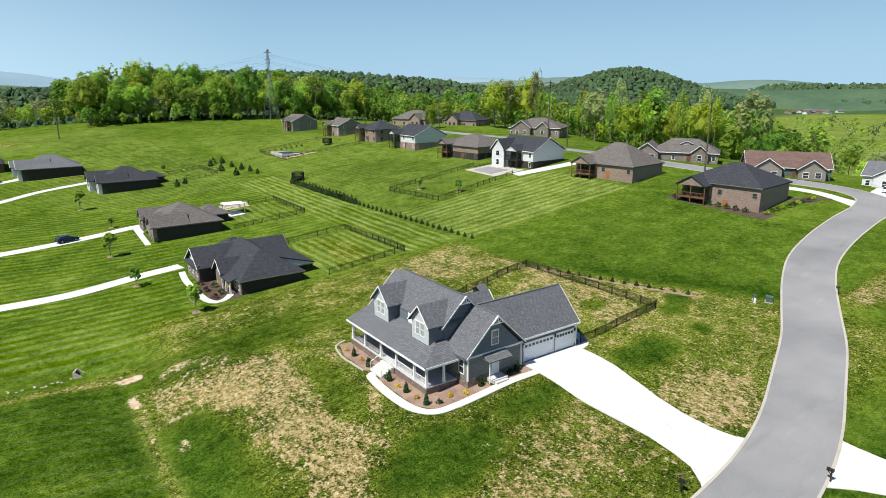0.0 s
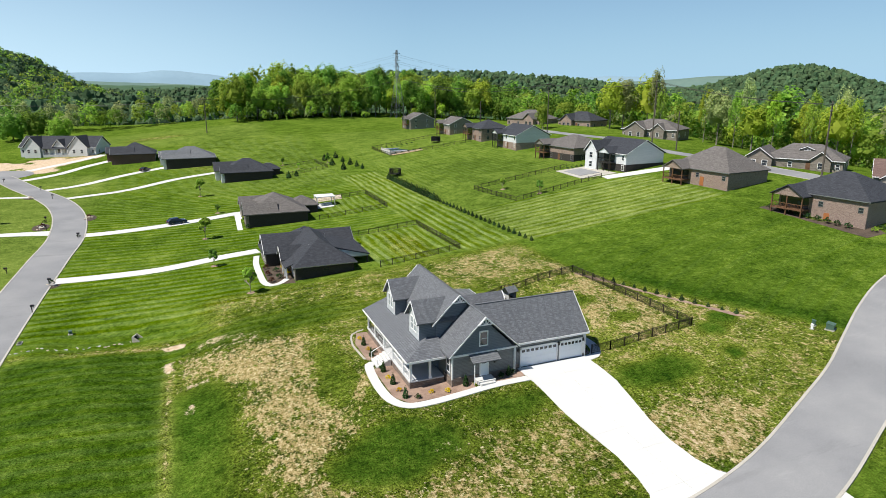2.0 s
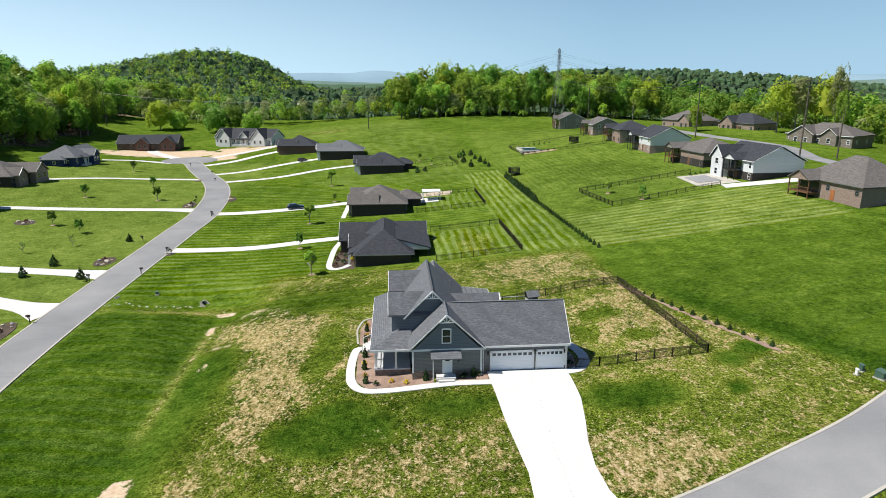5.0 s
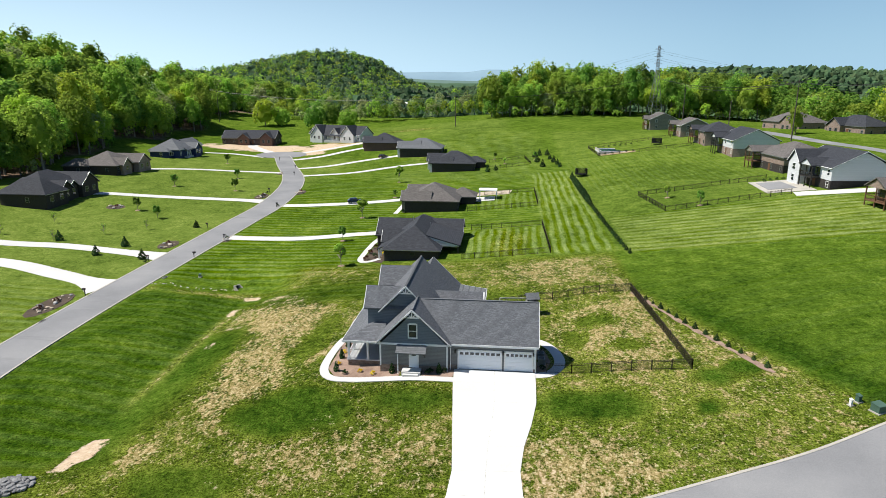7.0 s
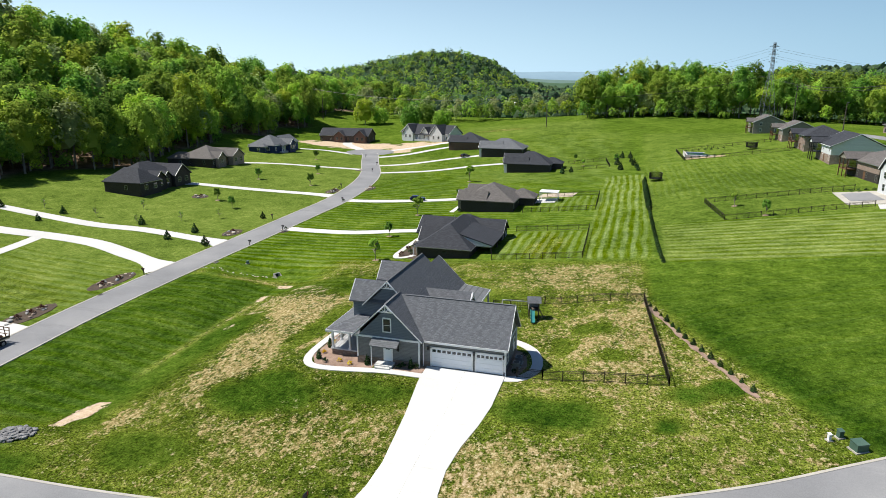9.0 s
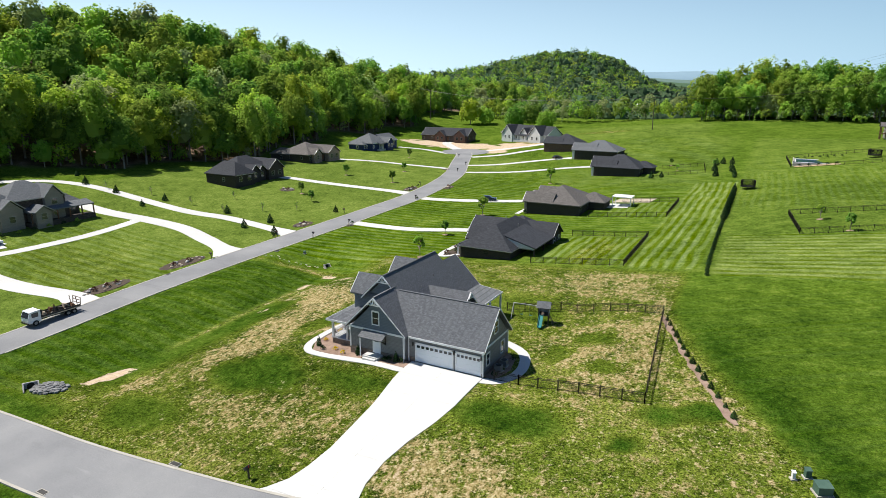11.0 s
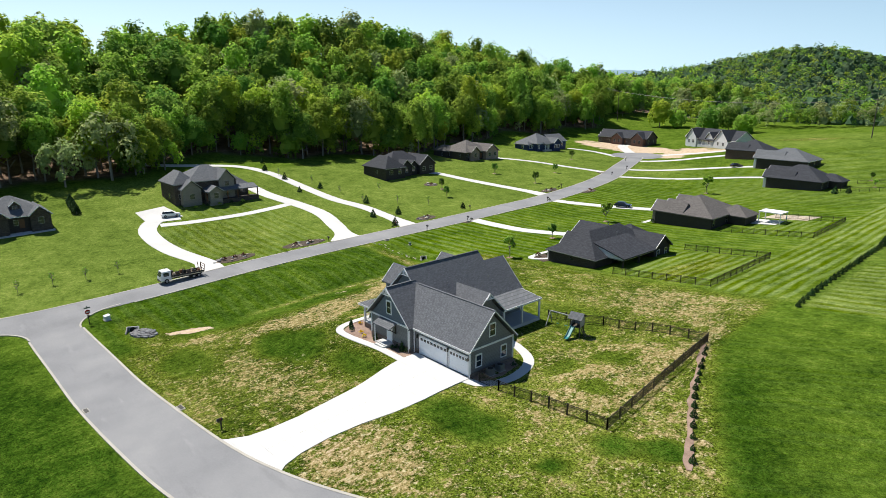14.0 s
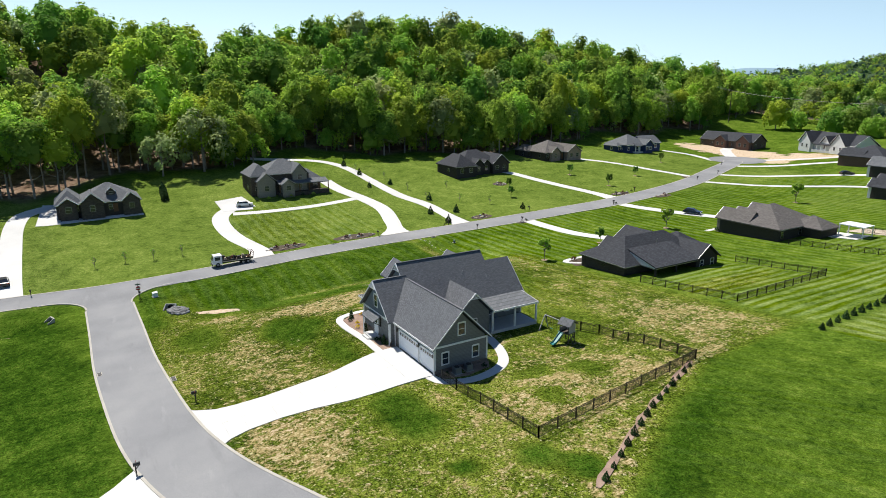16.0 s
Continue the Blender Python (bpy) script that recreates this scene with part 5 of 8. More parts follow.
    if porch:
        a, b, depth = porch
        part("porch_roof", Build().extrude([(y0, eave + 0.9 if eave < 4 else 3.6), (y0 - depth, 2.75), (y0 - depth, 2.5), (y0, 2.5)], "x", a, b), roof, H)
        part("porch_floor", Build().box(a, b, y0 - depth, y0, low, 0.15), stone_dark if dim else concrete_porch, H)
        n = max(2, int((b - a) / 2.8) + 1)
        for k in range(n):
            u = a + 0.2 + (b - a - 0.4) * k / (n - 1)
            part("porch_post", Build().box(u - 0.12, u + 0.12, y0 - depth + 0.1, y0 - depth + 0.34, 0.15, 2.5), wood_brown if dim else white_trim, H)
    if deck:
        a, b, depth, level = deck
        D = part("deck", Build().box(a, b, y0 - depth, y0, level - 0.2, level), timber, H, "dark deck" if timber is dark_metal else "brown timber deck")
        for u in (a + 0.15, (a + b) / 2, b - 0.15):
            part("deck_post", Build().box(u - 0.1, u + 0.1, y0 - depth + 0.05, y0 - depth + 0.25, low, level + 2.6), timber, D)
        rail = Build().box(a, b, y0 - depth + 0.1, y0 - depth + 0.18, level + 0.95, level + 1.05).box(a, a + 0.08, y0 - depth, y0, level + 0.95, level + 1.05).box(b - 0.08, b, y0 - depth, y0, level + 0.95, level + 1.05)
        for k in range(int((b - a) / 0.3)):
            rail.box(a + 0.3 * k, a + 0.3 * k + 0.05, y0 - depth + 0.12, y0 - depth + 0.16, level, level + 0.95)
        part("deck_railing", rail, timber, D)
        part("deck_roof", Build().gable("y", y0 - depth - 0.3, 0, a - 0.3, b + 0.3, level + 2.75, level + 2.75 + (b - a) * 0.32, 0.22), roof, H)
        part("deck_gable", Build().extrude([(a, level + 2.6), (b, level + 2.6), ((a + b) / 2, level + 2.5 + (b - a) * 0.3)], "y", y0 - depth, y0 - depth + 0.15), gw, H)
        # dark glass panel stands in for the shade inside the covered deck
        part("shadowed_opening", Build().box(a + 0.4, b - 0.4, y0 - 0.05, y0 + 0.02, level + 0.05, level + 2.2), window_glass, H, "dark patio door panel standing for the shaded opening")
    for u, v in ((w * 0.18, d * 0.2), (-w * 0.1, d * 0.25)):
        top = eave + rise * (1 - abs(v) / (d / 2 + o)) if w >= d else eave + rise * 0.6
        part("vent_pipe", Build().tube((u, v, top - 0.6), (u, v, top + 0.22), 0.06, 0.07, 6), grey_metal, H)
    if chimney:
        part("chimney", Build().box(w * 0.2, w * 0.2 + 1.0, 0.5, 1.5, eave, eave + rise + 0.7), wall, H)
    return H


def dark_ranch():
    """The charcoal ranch house behind the near one; its front faces the street to the west."""
    H = thing("house", 35.2, 108, -1.3, 0, "dark brick ranch house with charcoal hip roof and gabled wings", "house", "neighbouring houses")
    put = wpart
    Z0, E = -2.4, 1.05
    put("wall", Build().box(29.9, 40.5, 99.2, 120.2, Z0, E), brick_dark, H)
    put("roof", Build().hip(29.4, 41.0, 98.7, 120.7, E + 0.15, 4.95, 0.22), shingle_dark, H)
    # garage wing with its gable towards the street
    put("garage_wing", Build().box(26.2, 32, 110.9, 118.8, Z0, E), brick_dark, H)
    put("wing_gable", Build().extrude([(111.0, E), (118.7, E), (114.85, 3.65)], "x", 26.25, 31), siding_white, H, "white boarded gable end")
    put("wing_roof", Build().gable("x", 25.75, 35, 110.4, 119.3, E + 0.15, 4.15, 0.2), shingle_dark, H)
    put("wing_skirt_roof", Build().extrude([(25.55, 1.1), (26.2, 1.75), (26.2, 1.6), (25.55, 0.98)], "y", 110.7, 119.0), shingle_dark, H)
    put("stone_front", Build().box(26.08, 26.22, 110.9, 118.8, Z0, E), stone_tan, H, "pale stone facing")
    for y in (112.3, 114.85, 117.4):
        window(H, put, 26.08, y, -0.6, 0.9, 1.3, "W", trim=0.07, frame_mat=white_trim)
    # small gable over the entry and the covered stoop beside it
    put("entry_wing", Build().box(28.6, 31, 105.3, 109.3, Z0, E), stone_tan, H)
    put("entry_gable", Build().extrude([(105.3, E), (109.3, E), (107.3, 3.0)], "x", 28.65, 31), siding_white, H, "white boarded gable end")
    put("entry_roof", Build().gable("x", 28.1, 34, 104.8, 109.8, E + 0.15, 3.35, 0.18), shingle_dark, H)
    put("porch_wall", Build().box(29.75, 29.9, 99.2, 105.3, Z0, E), stone_tan, H, "pale stone facing")
    put("porch_roof", Build().extrude([(28.2, 0.85), (30.4, 1.75), (30.4, 1.5), (28.2, 0.7)], "y", 100.6, 105.4), shingle_dark, H)
    for y in (100.9, 103.0, 105.0):
        put("porch_post", Build().box(28.35, 28.6, y - 0.13, y + 0.13, Z0, 0.8), white_trim, H)
    put("front_door", Build().box(29.68, 29.76, 103.4, 104.4, -1.2, 0.75), wood_brown, H)
    for y in (100.3, 102.0):
        window(H, put, 29.75, y, -0.6, 0.85, 1.25, "W", trim=0.07, frame_mat=white_trim)
    window(H, put, 35.4, 99.2, 0.1, 0.9, 0.5, "S", trim=0.04, frame_mat=dark_metal)
    # covered patio, one slope down to the east between the main roof and the rear wing
    put("patio_roof", Build().extrude([(36.4, 3.75), (44.5, 1.45), (44.5, 1.25), (36.4, 3.5)], "y", 102.6, 114.2), shingle_dark, H)
    put("patio_gable", Build().poly((38.5, 102.64, 1.2), (44.2, 102.64, 1.2), (44.2, 102.64, 1.4), (37.6, 102.64, 3.3)).poly((37.6, 102.72, 3.3), (44.2, 102.72, 1.4), (44.2, 102.72, 1.2), (38.5, 102.72, 1.2)), siding_pale, H, "pale boarded triangle under the patio roof")
    put("patio_beam", Build().box(44.0, 44.2, 102.7, 114.0, 1.0, 1.3).box(40.5, 44.2, 102.7, 102.9, 1.0, 1.2), grey_metal, H)
    for y in (103.0, 108.4):
        put("patio_post", Build().box(43.9, 44.2, y - 0.15, y + 0.15, Z0, 1.05), brick_dark, H)
    put("patio_floor", Build().box(40.5, 44.6, 102.6, 114.1, Z0, -1.2), concrete_porch, H)
    put("patio_doors", Build().box(40.5, 40.56, 105, 109, -1.2, 0.9), window_glass, H)
    # rear wing, its gable towards the east, and the lower hipped end in the north
    put("rear_wing", Build().box(38, 43.9, 114.1, 120.1, Z0, E), brick_dark, H)
    put("rear_gable", Build().extrude([(114.1, E), (120.1, E), (117.1, 3.35)], "x", 38, 43.85), brick_dark, H)
    put("rear_roof", Build().gable("x", 35.5, 44.3, 113.6, 120.6, E + 0.15, 3.75, 0.2), shingle_dark, H)
    put("north_end", Build().box(30.6, 39.6, 119, 123.6, Z0, E), brick_dark, H)
    put("north_roof", Build().hip(30.1, 40.1, 114.5, 124.1, E + 0.12, 4.1, 0.2), shingle_dark, H)
    rake(H, put, "E", 44.32, 117.1, -3.5, 3.5, E + 0.15, 3.75, w=0.14, mat=grey_metal)
    rake(H, put, "W", 25.73, 114.85, -4.45, 4.45, E + 0.15, 4.15, w=0.16)
    rake(H, put, "W", 28.08, 107.3, -2.5, 2.5, E + 0.15, 3.35, w=0.14)
    for y in (115.6, 118.6):
        window(H, put, 43.9, y, -0.5, 0.85, 1.3, "E", trim=0.06, frame_mat=white_trim)
    for box in ((29.36, 41.04, 98.64, 98.7), (29.36, 29.42, 98.7, 104.8), (40.98, 41.04, 98.7, 102.5)):
        put("gutter", Build().box(*box, E, E + 0.15), grey_metal, H)
    for x, y, z in ((37.6, 110.5, 4.1), (33.4, 104.6, 3.7), (33.6, 113.5, 4.6)):
        put("vent_pipe", Build().tube((x, y, z - 0.7), (x, y, z + 0.2), 0.06, 0.07, 6), grey_metal, H)
    return H


dark_ranch()
neighbour("brown brick ranch house with taupe hip roof", 33.4, 153.2, 15.8, 14.2, -90, brick_dark, shingle_brown, 2.6, 4.0, "hip", [(-5.6, 5.0, 0.8, 2.4), (5.4, 4.8, 0.8, 2.4), (0.2, 4.0, 0.5, 2.0)], gable_wall=stone_tan, annex=[(-7.2, -0.6, 4.0, 11.2, 2.4, 2.3, "hip")], ends=False)
neighbour("stone fronted ranch house with charcoal roof", 33, 222.5, 13.5, 16, -90, brick_dark, shingle_dark, 2.7, 4.3, "hip", [(4.2, 4.4, 1.0, 2.4)], gable_wall=siding_white, annex=[(-7.2, -0.6, -10.6, -2, 2.7, 2.9, "gable_y"), (-6.0, 0.0, 4, 11.5, 2.5, 2.2, "hip")], ends=False)
neighbour("pale fronted ranch house with grey hip roof", 15, 262, 14.5, 18, -90, brick_dark, shingle_slate, 2.8, 4.2, "hip", [(3.0, 7.0, 1.2, 3.0)], gable_wall=siding_white, annex=[(-7.2, -2.2, -11.5, -3, 2.7, 2.3, "gable_y")], trim_pale=True, ends=False)
neighbour("red brick ranch house with charcoal roof", -6, 281, 14, 15, -90, brick_red, shingle_dark, 2.8, 4.4, "hip", [(4.0, 5.5, 1.2, 2.6)], annex=[(-7.4, -1.2, -11.0, -3, 2.7, 2.6, "gable_y")], ends=False)
neighbour("white farmhouse with black roof and dormers", -36.2, 314.2, 33, 12, -22, siding_white, shingle_dark, 3.2, 4.6, "gable", [(-10, 7, 2.2, 4.6), (1, 5, 1.0, 3.4), (10, 8, 2.4, 5.0)], porch=(-6, 8, 1.8))
neighbour("long dark brick house with charcoal roof", -83, 307, 28, 12, 4, stone_dark, shingle_dark, 3.0, 4.0, "gable", [(-2, 6, 1.8, 2.8), (10, 6.5, 2.4, 3.4)], gable_wall=brick_red)
neighbour("navy sided house with grey roof", -90, 239, 14, 13, 90, siding_navy, shingle_slate, 3.0, 4.3, "hip", porch=(-3, 3, 1.6), door=white_door, annex=[(6.0, 17.0, -4.6, 4.6, 3.0, 3.4, "gable_x"), (2.0, 7.0, -9.0, 0, 2.9, 2.6, "gable_y"), (-9.5, -6, -3, 5, 2.5, 1.6, "hip")])
neighbour("brown brick ranch house with taupe roof", -85.5, 188, 15, 15, 90, brick_dark, shingle_brown, 2.8, 4.4, "hip", [(-3.0, 4.6, 1.2, 2.4)], gable_wall=brick_brown, annex=[(2.4, 9.6, -9.5, 3, 2.8, 3.0, "gable_y"), (-8.5, -3, 2, 11, 2.7, 2.4, "hip")])
neighbour("dark brick ranch house with charcoal gables", -75, 143.5, 17, 13, 90, brick_dark, shingle_dark, 2.9, 4.7, "hip", [(-2.4, 4.0, 1.6, 2.3), (1.4, 3.2, 0.8, 1.8)], annex=[(-12.6, -4.4, -9.6, 3.4, 2.9, 4.0, "hip"), (3.4, 10.4, -8.4, 2, 2.9, 3.5, "gable_y")])
neighbour("two storey dark stone house with grey gables and porch", -76, 73.5, 13.5, 11.5, 90, stone_dark, shingle_slate, 5.3, 4.0, "hip", [(3.6, 4.4, 1.0, 3.0)], gable_wall=siding_tan, porch=(-3.4, 12.0, 3.2), annex=[(-10.6, -4.4, -5.2, 5.6, 4.9, 3.4, "hip"), (-9.2, -4.2, -7.4, -2, 3.6, 2.6, "gable_y"), (-2.6, 0.9, -9.6, -5, 2.6, 1.7, "gable_y"), (5.0, 11.0, -4, 4.6, 3.0, 2.8, "hip")])
neighbour("single storey dark brick house with grey roof", -74.5, 25.6, 14, 13, 90, brick_dark, shingle_slate, 2.8, 4.3, "hip", [(-4.2, 5.2, 1.2, 2.8), (4.9, 4.2, 1.0, 2.3)], gable_wall=stone_dark, annex=[(-12.2, -6.4, -5.4, 6.0, 2.7, 3.4, "hip"), (-11.6, -7.6, -7.0, -3, 2.7, 2.0, "gable_y")], dormers=[(0.5, 1.9, 4.0, 2.4, -4.6)], trim_pale=True)
# the row along the upper street; their backs face the field
neighbour("brown brick house with charcoal roof and timber deck", 136.2, 75.5, 17.5, 15.2, -84, brick_brown, shingle_dark, 5.5, 4.4, "hip", deck=(-8.7, -2.0, 2.8, 2.4), base=6.0, group="houses along the upper street", door=wood_orange, sill=3.4, pane=(0.85, 0.95), ends=False)
neighbour("brown brick house with taupe hip roof and timber deck", 135.6, 108.2, 17.4, 14.2, -84, brick_brown, shingle_brown, 3.8, 5.3, "hip", deck=(-8.3, -2.2, 2.8, 1.2), base=8.9, group="houses along the upper street", door=wood_orange, sill=2.1, pane=(0.85, 0.95), ends=False)
neighbour("white two storey house with charcoal gable roof", 132, 139.3, 15.5, 14, -85, siding_white, shingle_dark, 5.2, 3.9, "gable", [(-4.5, 5, 2.0, 3.2)], base=8.8, deck=(-1.5, 3.6, 2.2, 2.7), lower=brick_dark, group="houses along the upper street", timber=dark_metal, ends=False)
neighbour("brown brick house with taupe hip roof and covered deck", 132.5, 166, 18, 15, -85, brick_brown, shingle_brown, 4.4, 3.6, "hip", deck=(-8.5, -3.5, 2.4, 2.2), base=9.0, lower=brick_dark, gable_wall=siding_tan, group="houses along the upper street")
neighbour("white gabled house with charcoal roof and deck", 131.5, 199, 15, 14, -90, siding_white, shingle_dark, 4.9, 3.8, "gable", deck=(-7.2, -2.5, 2.4, 2.6), base=9.9, lower=brick_brown, group="houses along the upper street", timber=dark_metal, ends=False)
neighbour("brick house with charcoal hip roof and balconies", 130.5, 226.5, 14, 13, -90, brick_brown, shingle_dark, 5.0, 3.4, "hip", deck=(-6.5, -1.5, 2.2, 2.6), base=10.6, group="houses along the upper street")
neighbour("tan house with brown hip roof and deck", 129.5, 257, 12, 12, -90, siding_tan, shingle_brown, 4.6, 3.2, "gable", deck=(-5.6, -1, 2.2, 2.3), base=11.0, lower=brick_brown, group="houses along the upper street")
neighbour("pale grey gabled house with white balcony", 127, 302, 13, 13, -90, siding_tan, shingle_brown, 4.6, 3.4, "gable", deck=(0, 5, 2.2, 2.3), base=11.0, group="houses along the upper street")
neighbour("tan stone house with taupe hip roof and dormer", 171, 112, 19, 12, -60, stone_tan, shingle_brown, 2.9, 3.9, "hip", [(4.5, 4.6, 1.0, 2.4)], base=10.4, group="houses behind the upper street", annex=[(-13.5, -7.0, -7.4, 4, 2.9, 2.9, "gable_y")], dormers=[(0.5, 3.2, 4.6, 1.7, -2.9)])
neighbour("green sided house with brown roof and gables", 175.5, 84, 20, 12, -55, siding_green, shingle_red, 3.0, 3.9, "gable", base=8.4, gable_wall=siding_tan, group="houses behind the upper street", annex=[(-8.6, -1.8, -8.6, 2, 2.9, 2.9, "gable_y"), (2.0, 8.4, -8.6, 2, 2.9, 2.8, "gable_y")])
neighbour("white garage with grey gable roof", 186, 60, 14, 12, -80, siding_white, shingle_slate, 3.2, 3.4, "gable", [(0, 9, 1.5, 3.2)], base=7.2, group="houses behind the upper street")
neighbour("tan house with taupe roof beside tall trees", 193, 198, 22, 16, -60, stone_tan, shingle_brown, 3.4, 4.0, "hip", [(-5, 8, 2.2, 3.2), (4, 5, 1.4, 2.6)], base=12.0, gable_wall=stone_tan, group="houses behind the upper street")
neighbour("brown brick house with taupe hip roof", 172, 262, 20, 14, -70, brick_brown, shingle_brown, 3.4, 4.2, "hip", [(5, 6, 2, 3)], base=13.6, group="houses behind the upper street")
neighbour("brown brick house with charcoal hip roof", 186, 240, 18, 13, -70, brick_brown, shingle_dark, 3.4, 4.0, "hip", [(-3, 6, 2, 3)], base=13.6, group="houses behind the upper street")

# ---- trees and shrubs ----
rng = np.random.default_rng(7)


def leaf_cloud(seed, centre, radii, clumps, leaves, size, hollow=0.55, droop=0.0):
    """Corners of many small leaf patches, in clumps over an uneven crown."""
    r = np.random.default_rng(seed)
    d = r.normal(size=(clumps, 3))
    d /= np.linalg.norm(d, axis=1)[:, None]
    d[:, 2] = np.where(d[:, 2] < -0.55, -d[:, 2], d[:, 2])
    c = d * (hollow + (0.98 - hollow) * r.random((clumps, 1)) ** 0.6)
    c[:, 2] -= droop * np.hypot(c[:, 0], c[:, 1])
    rad = (0.2 + 0.2 * r.random(clumps)) * (1.35 if clumps < 16 else 1.0)
    k = r.integers(0, clumps, leaves)
    n = r.normal(size=(leaves, 3))
    n[:, 2] += 0.35
    n += c[k] * 0.8
    n /= np.linalg.norm(n, axis=1)[:, None]
    p = (c[k] + n * (rad[k] * (0.75 + 0.35 * r.random(leaves)))[:, None]) * np.array(radii) + np.array(centre)
    n = n + r.normal(size=(leaves, 3)) * 0.3
    n[:, 2] += 0.45
    n /= np.linalg.norm(n, axis=1)[:, None]
    a = np.cross(n, r.normal(size=(leaves, 3)))
    a /= np.linalg.norm(a, axis=1)[:, None]
    b = np.cross(n, a)
    s = (size * (0.55 + 0.9 * r.random(leaves)))[:, None]
    bend = n * s * 0.25
    return np.stack([p - a * s - bend * 0, p - b * s * 0.8 - bend, p + a * s, p + b * s * 0.8 - bend], 1)


def quads_mesh(name, quads, materials, tone=None, index=None):
    n = len(quads)
    me = bpy.data.meshes.new(name)
    me.vertices.add(n * 4)
    me.vertices.foreach_set("co", quads.reshape(-1).astype(np.float32))
    me.loops.add(n * 4)
    me.loops.foreach_set("vertex_index", np.arange(n * 4, dtype=np.int32))
    me.polygons.add(n)
    me.polygons.foreach_set("loop_start", np.arange(0, n * 4, 4, dtype=np.int32))
    for m in materials:
        me.materials.append(m)
    if index is not None:
        me.polygons.foreach_set("material_index", index.astype(np.int32))
    me.update(calc_edges=True)
    if tone is not None:
        me.attributes.new("tone", "FLOAT", "POINT").data.foreach_set("value", np.repeat(tone, 4).astype(np.float32))
    return me


def trunk_mesh(name, seed, height, r0, limbs, reach, start=0.35):
    """A tapered trunk with rising limbs."""
    r = random.Random(seed)
    b = Build()
    bend = [(0, 0, -0.4)]
    for i in range(1, 5):
        bend.append((r.uniform(-0.03, 0.03) * height * i / 4, r.uniform(-0.03, 0.03) * height * i / 4, height * i / 4))
    for i in range(4):
        b.tube(bend[i], bend[i + 1], r0 * (1 - i * 0.22), r0 * (1 - (i + 1) * 0.22), 7)
    for k in range(limbs):
        t = start + (0.92 - start) * k / max(1, limbs - 1)
        a = k * 2.4 + r.uniform(-0.4, 0.4)
        i = min(3, int(t * 4))
        f = t * 4 - i
        p = [bend[i][q] + (bend[i + 1][q] - bend[i][q]) * f for q in range(3)]
        l = reach * (1.15 - 0.6 * t) * r.uniform(0.8, 1.1)
        e = (p[0] + math.cos(a) * l, p[1] + math.sin(a) * l, p[2] + l * r.uniform(0.5, 0.9))
        b.tube(p, e, r0 * (1 - t) * 0.5 + 0.02, 0.02, 5)
        for s in (-0.5, 0.5):
            m = [p[q] + (e[q] - p[q]) * 0.55 for q in range(3)]
            b.tube(m, (m[0] + math.cos(a + s) * l * 0.5, m[1] + math.sin(a + s) * l * 0.5, m[2] + l * 0.4), r0 * 0.12 + 0.012, 0.012, 4)
    return b.mesh(name)


# kinds of woodland tree: trunk height, crown centre, radii, clumps, leaf patches, patch size
WOOD = [(15, 11.5, (5.6, 5.6, 7.6), 34, 1000, 0.5), (18, 13.5, (6.6, 6.2, 8.4), 40, 1200, 0.53), (13, 9.5, (5.6, 6.0, 6.6), 30, 950, 0.48), (20, 14.5, (6.0, 6.6, 9.6), 40, 1200, 0.53), (11, 7.4, (4.6, 4.4, 6.2), 24, 760, 0.45)]
WOOD = [(h, c - 0.9, rad, n, int(m * 1.5), s * 0.8) for h, c, rad, n, m, s in WOOD]
CROWNS = [leaf_cloud(100 + i, (0, 0, c), rad, n, m, s) for i, (h, c, rad, n, m, s) in enumerate(WOOD)]
TRUNKS = [trunk_mesh("trunk", 40 + i, h, 0.2 + h * 0.009, 7, rad[0] * 0.75) for i, (h, c, rad, n, m, s) in enumerate(WOOD)]
for me in TRUNKS:
    me.materials.append(bark)
LEAF_KINDS = [leaf_forest, leaf_spring, leaf_dark, leaf_bare, leaf_far]


def lumpy_ball(seed, rings, segments, centre, radii, rough):
    """Four-cornered faces of an uneven, lobed crown."""
    def at(i, j):
        lat, lon = 1.57 - 2.3 * i / rings, 2 * math.pi * (j + 0.5 * (i % 2)) / segments
        n = Vector((math.cos(lat) * math.cos(lon), math.cos(lat) * math.sin(lon), math.sin(lat)))
        return n * (1 + rough * noise.noise(n * 2.1 + Vector((seed, 0, 0))) + rough * noise.noise(n * 4.3 + Vector((0, seed, 0))))
    out = [[at(i, j), at(i + 1, j), at(i + 1, j + 1), at(i, j + 1)] for i in range(rings) for j in range(segments)]
    return np.array(out) * np.array(radii) + np.array(centre)


SMALL_CORES = [lumpy_ball(3.7 * i + 1, 5, 8, (0, 0, c), (rad[0] * 0.66, rad[1] * 0.66, rad[2] * 0.68), 0.4) for i, (h, c, rad, n, m, s) in enumerate(WOOD)]
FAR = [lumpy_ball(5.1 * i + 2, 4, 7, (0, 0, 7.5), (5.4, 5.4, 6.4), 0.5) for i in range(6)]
CROWN_MESHES = {}


def wood_tree(x, y, kind, leaf, scale, label, group, slim=1.0, lift=0.0):
    key = (kind, leaf, slim < 1)
    if key not in CROWN_MESHES:
        CROWN_MESHES[key] = quads_mesh("crown", CROWNS[kind] if slim < 1 else np.concatenate([CROWNS[kind], SMALL_CORES[kind]]), [LEAF_KINDS[leaf]])
    t = thing("tree", x, y, gz(x, y) - (2.6 if x < -40 and y > 360 else 0.1), rng.uniform(0, 360), label, "tree", group)
    t.scale = (scale * slim, scale * slim, scale * rng.uniform(0.92, 1.12))
    part("trunk", TRUNKS[kind], None, t)
    part("crown", CROWN_MESHES[key], None, t).location.z = lift
    return t


TREE_WORDS = ["tall leafy broadleaf tree in fresh green", "tall broadleaf tree in bright spring leaf", "dark green tree among the woods", "thinly leaved pale grey green tree"]


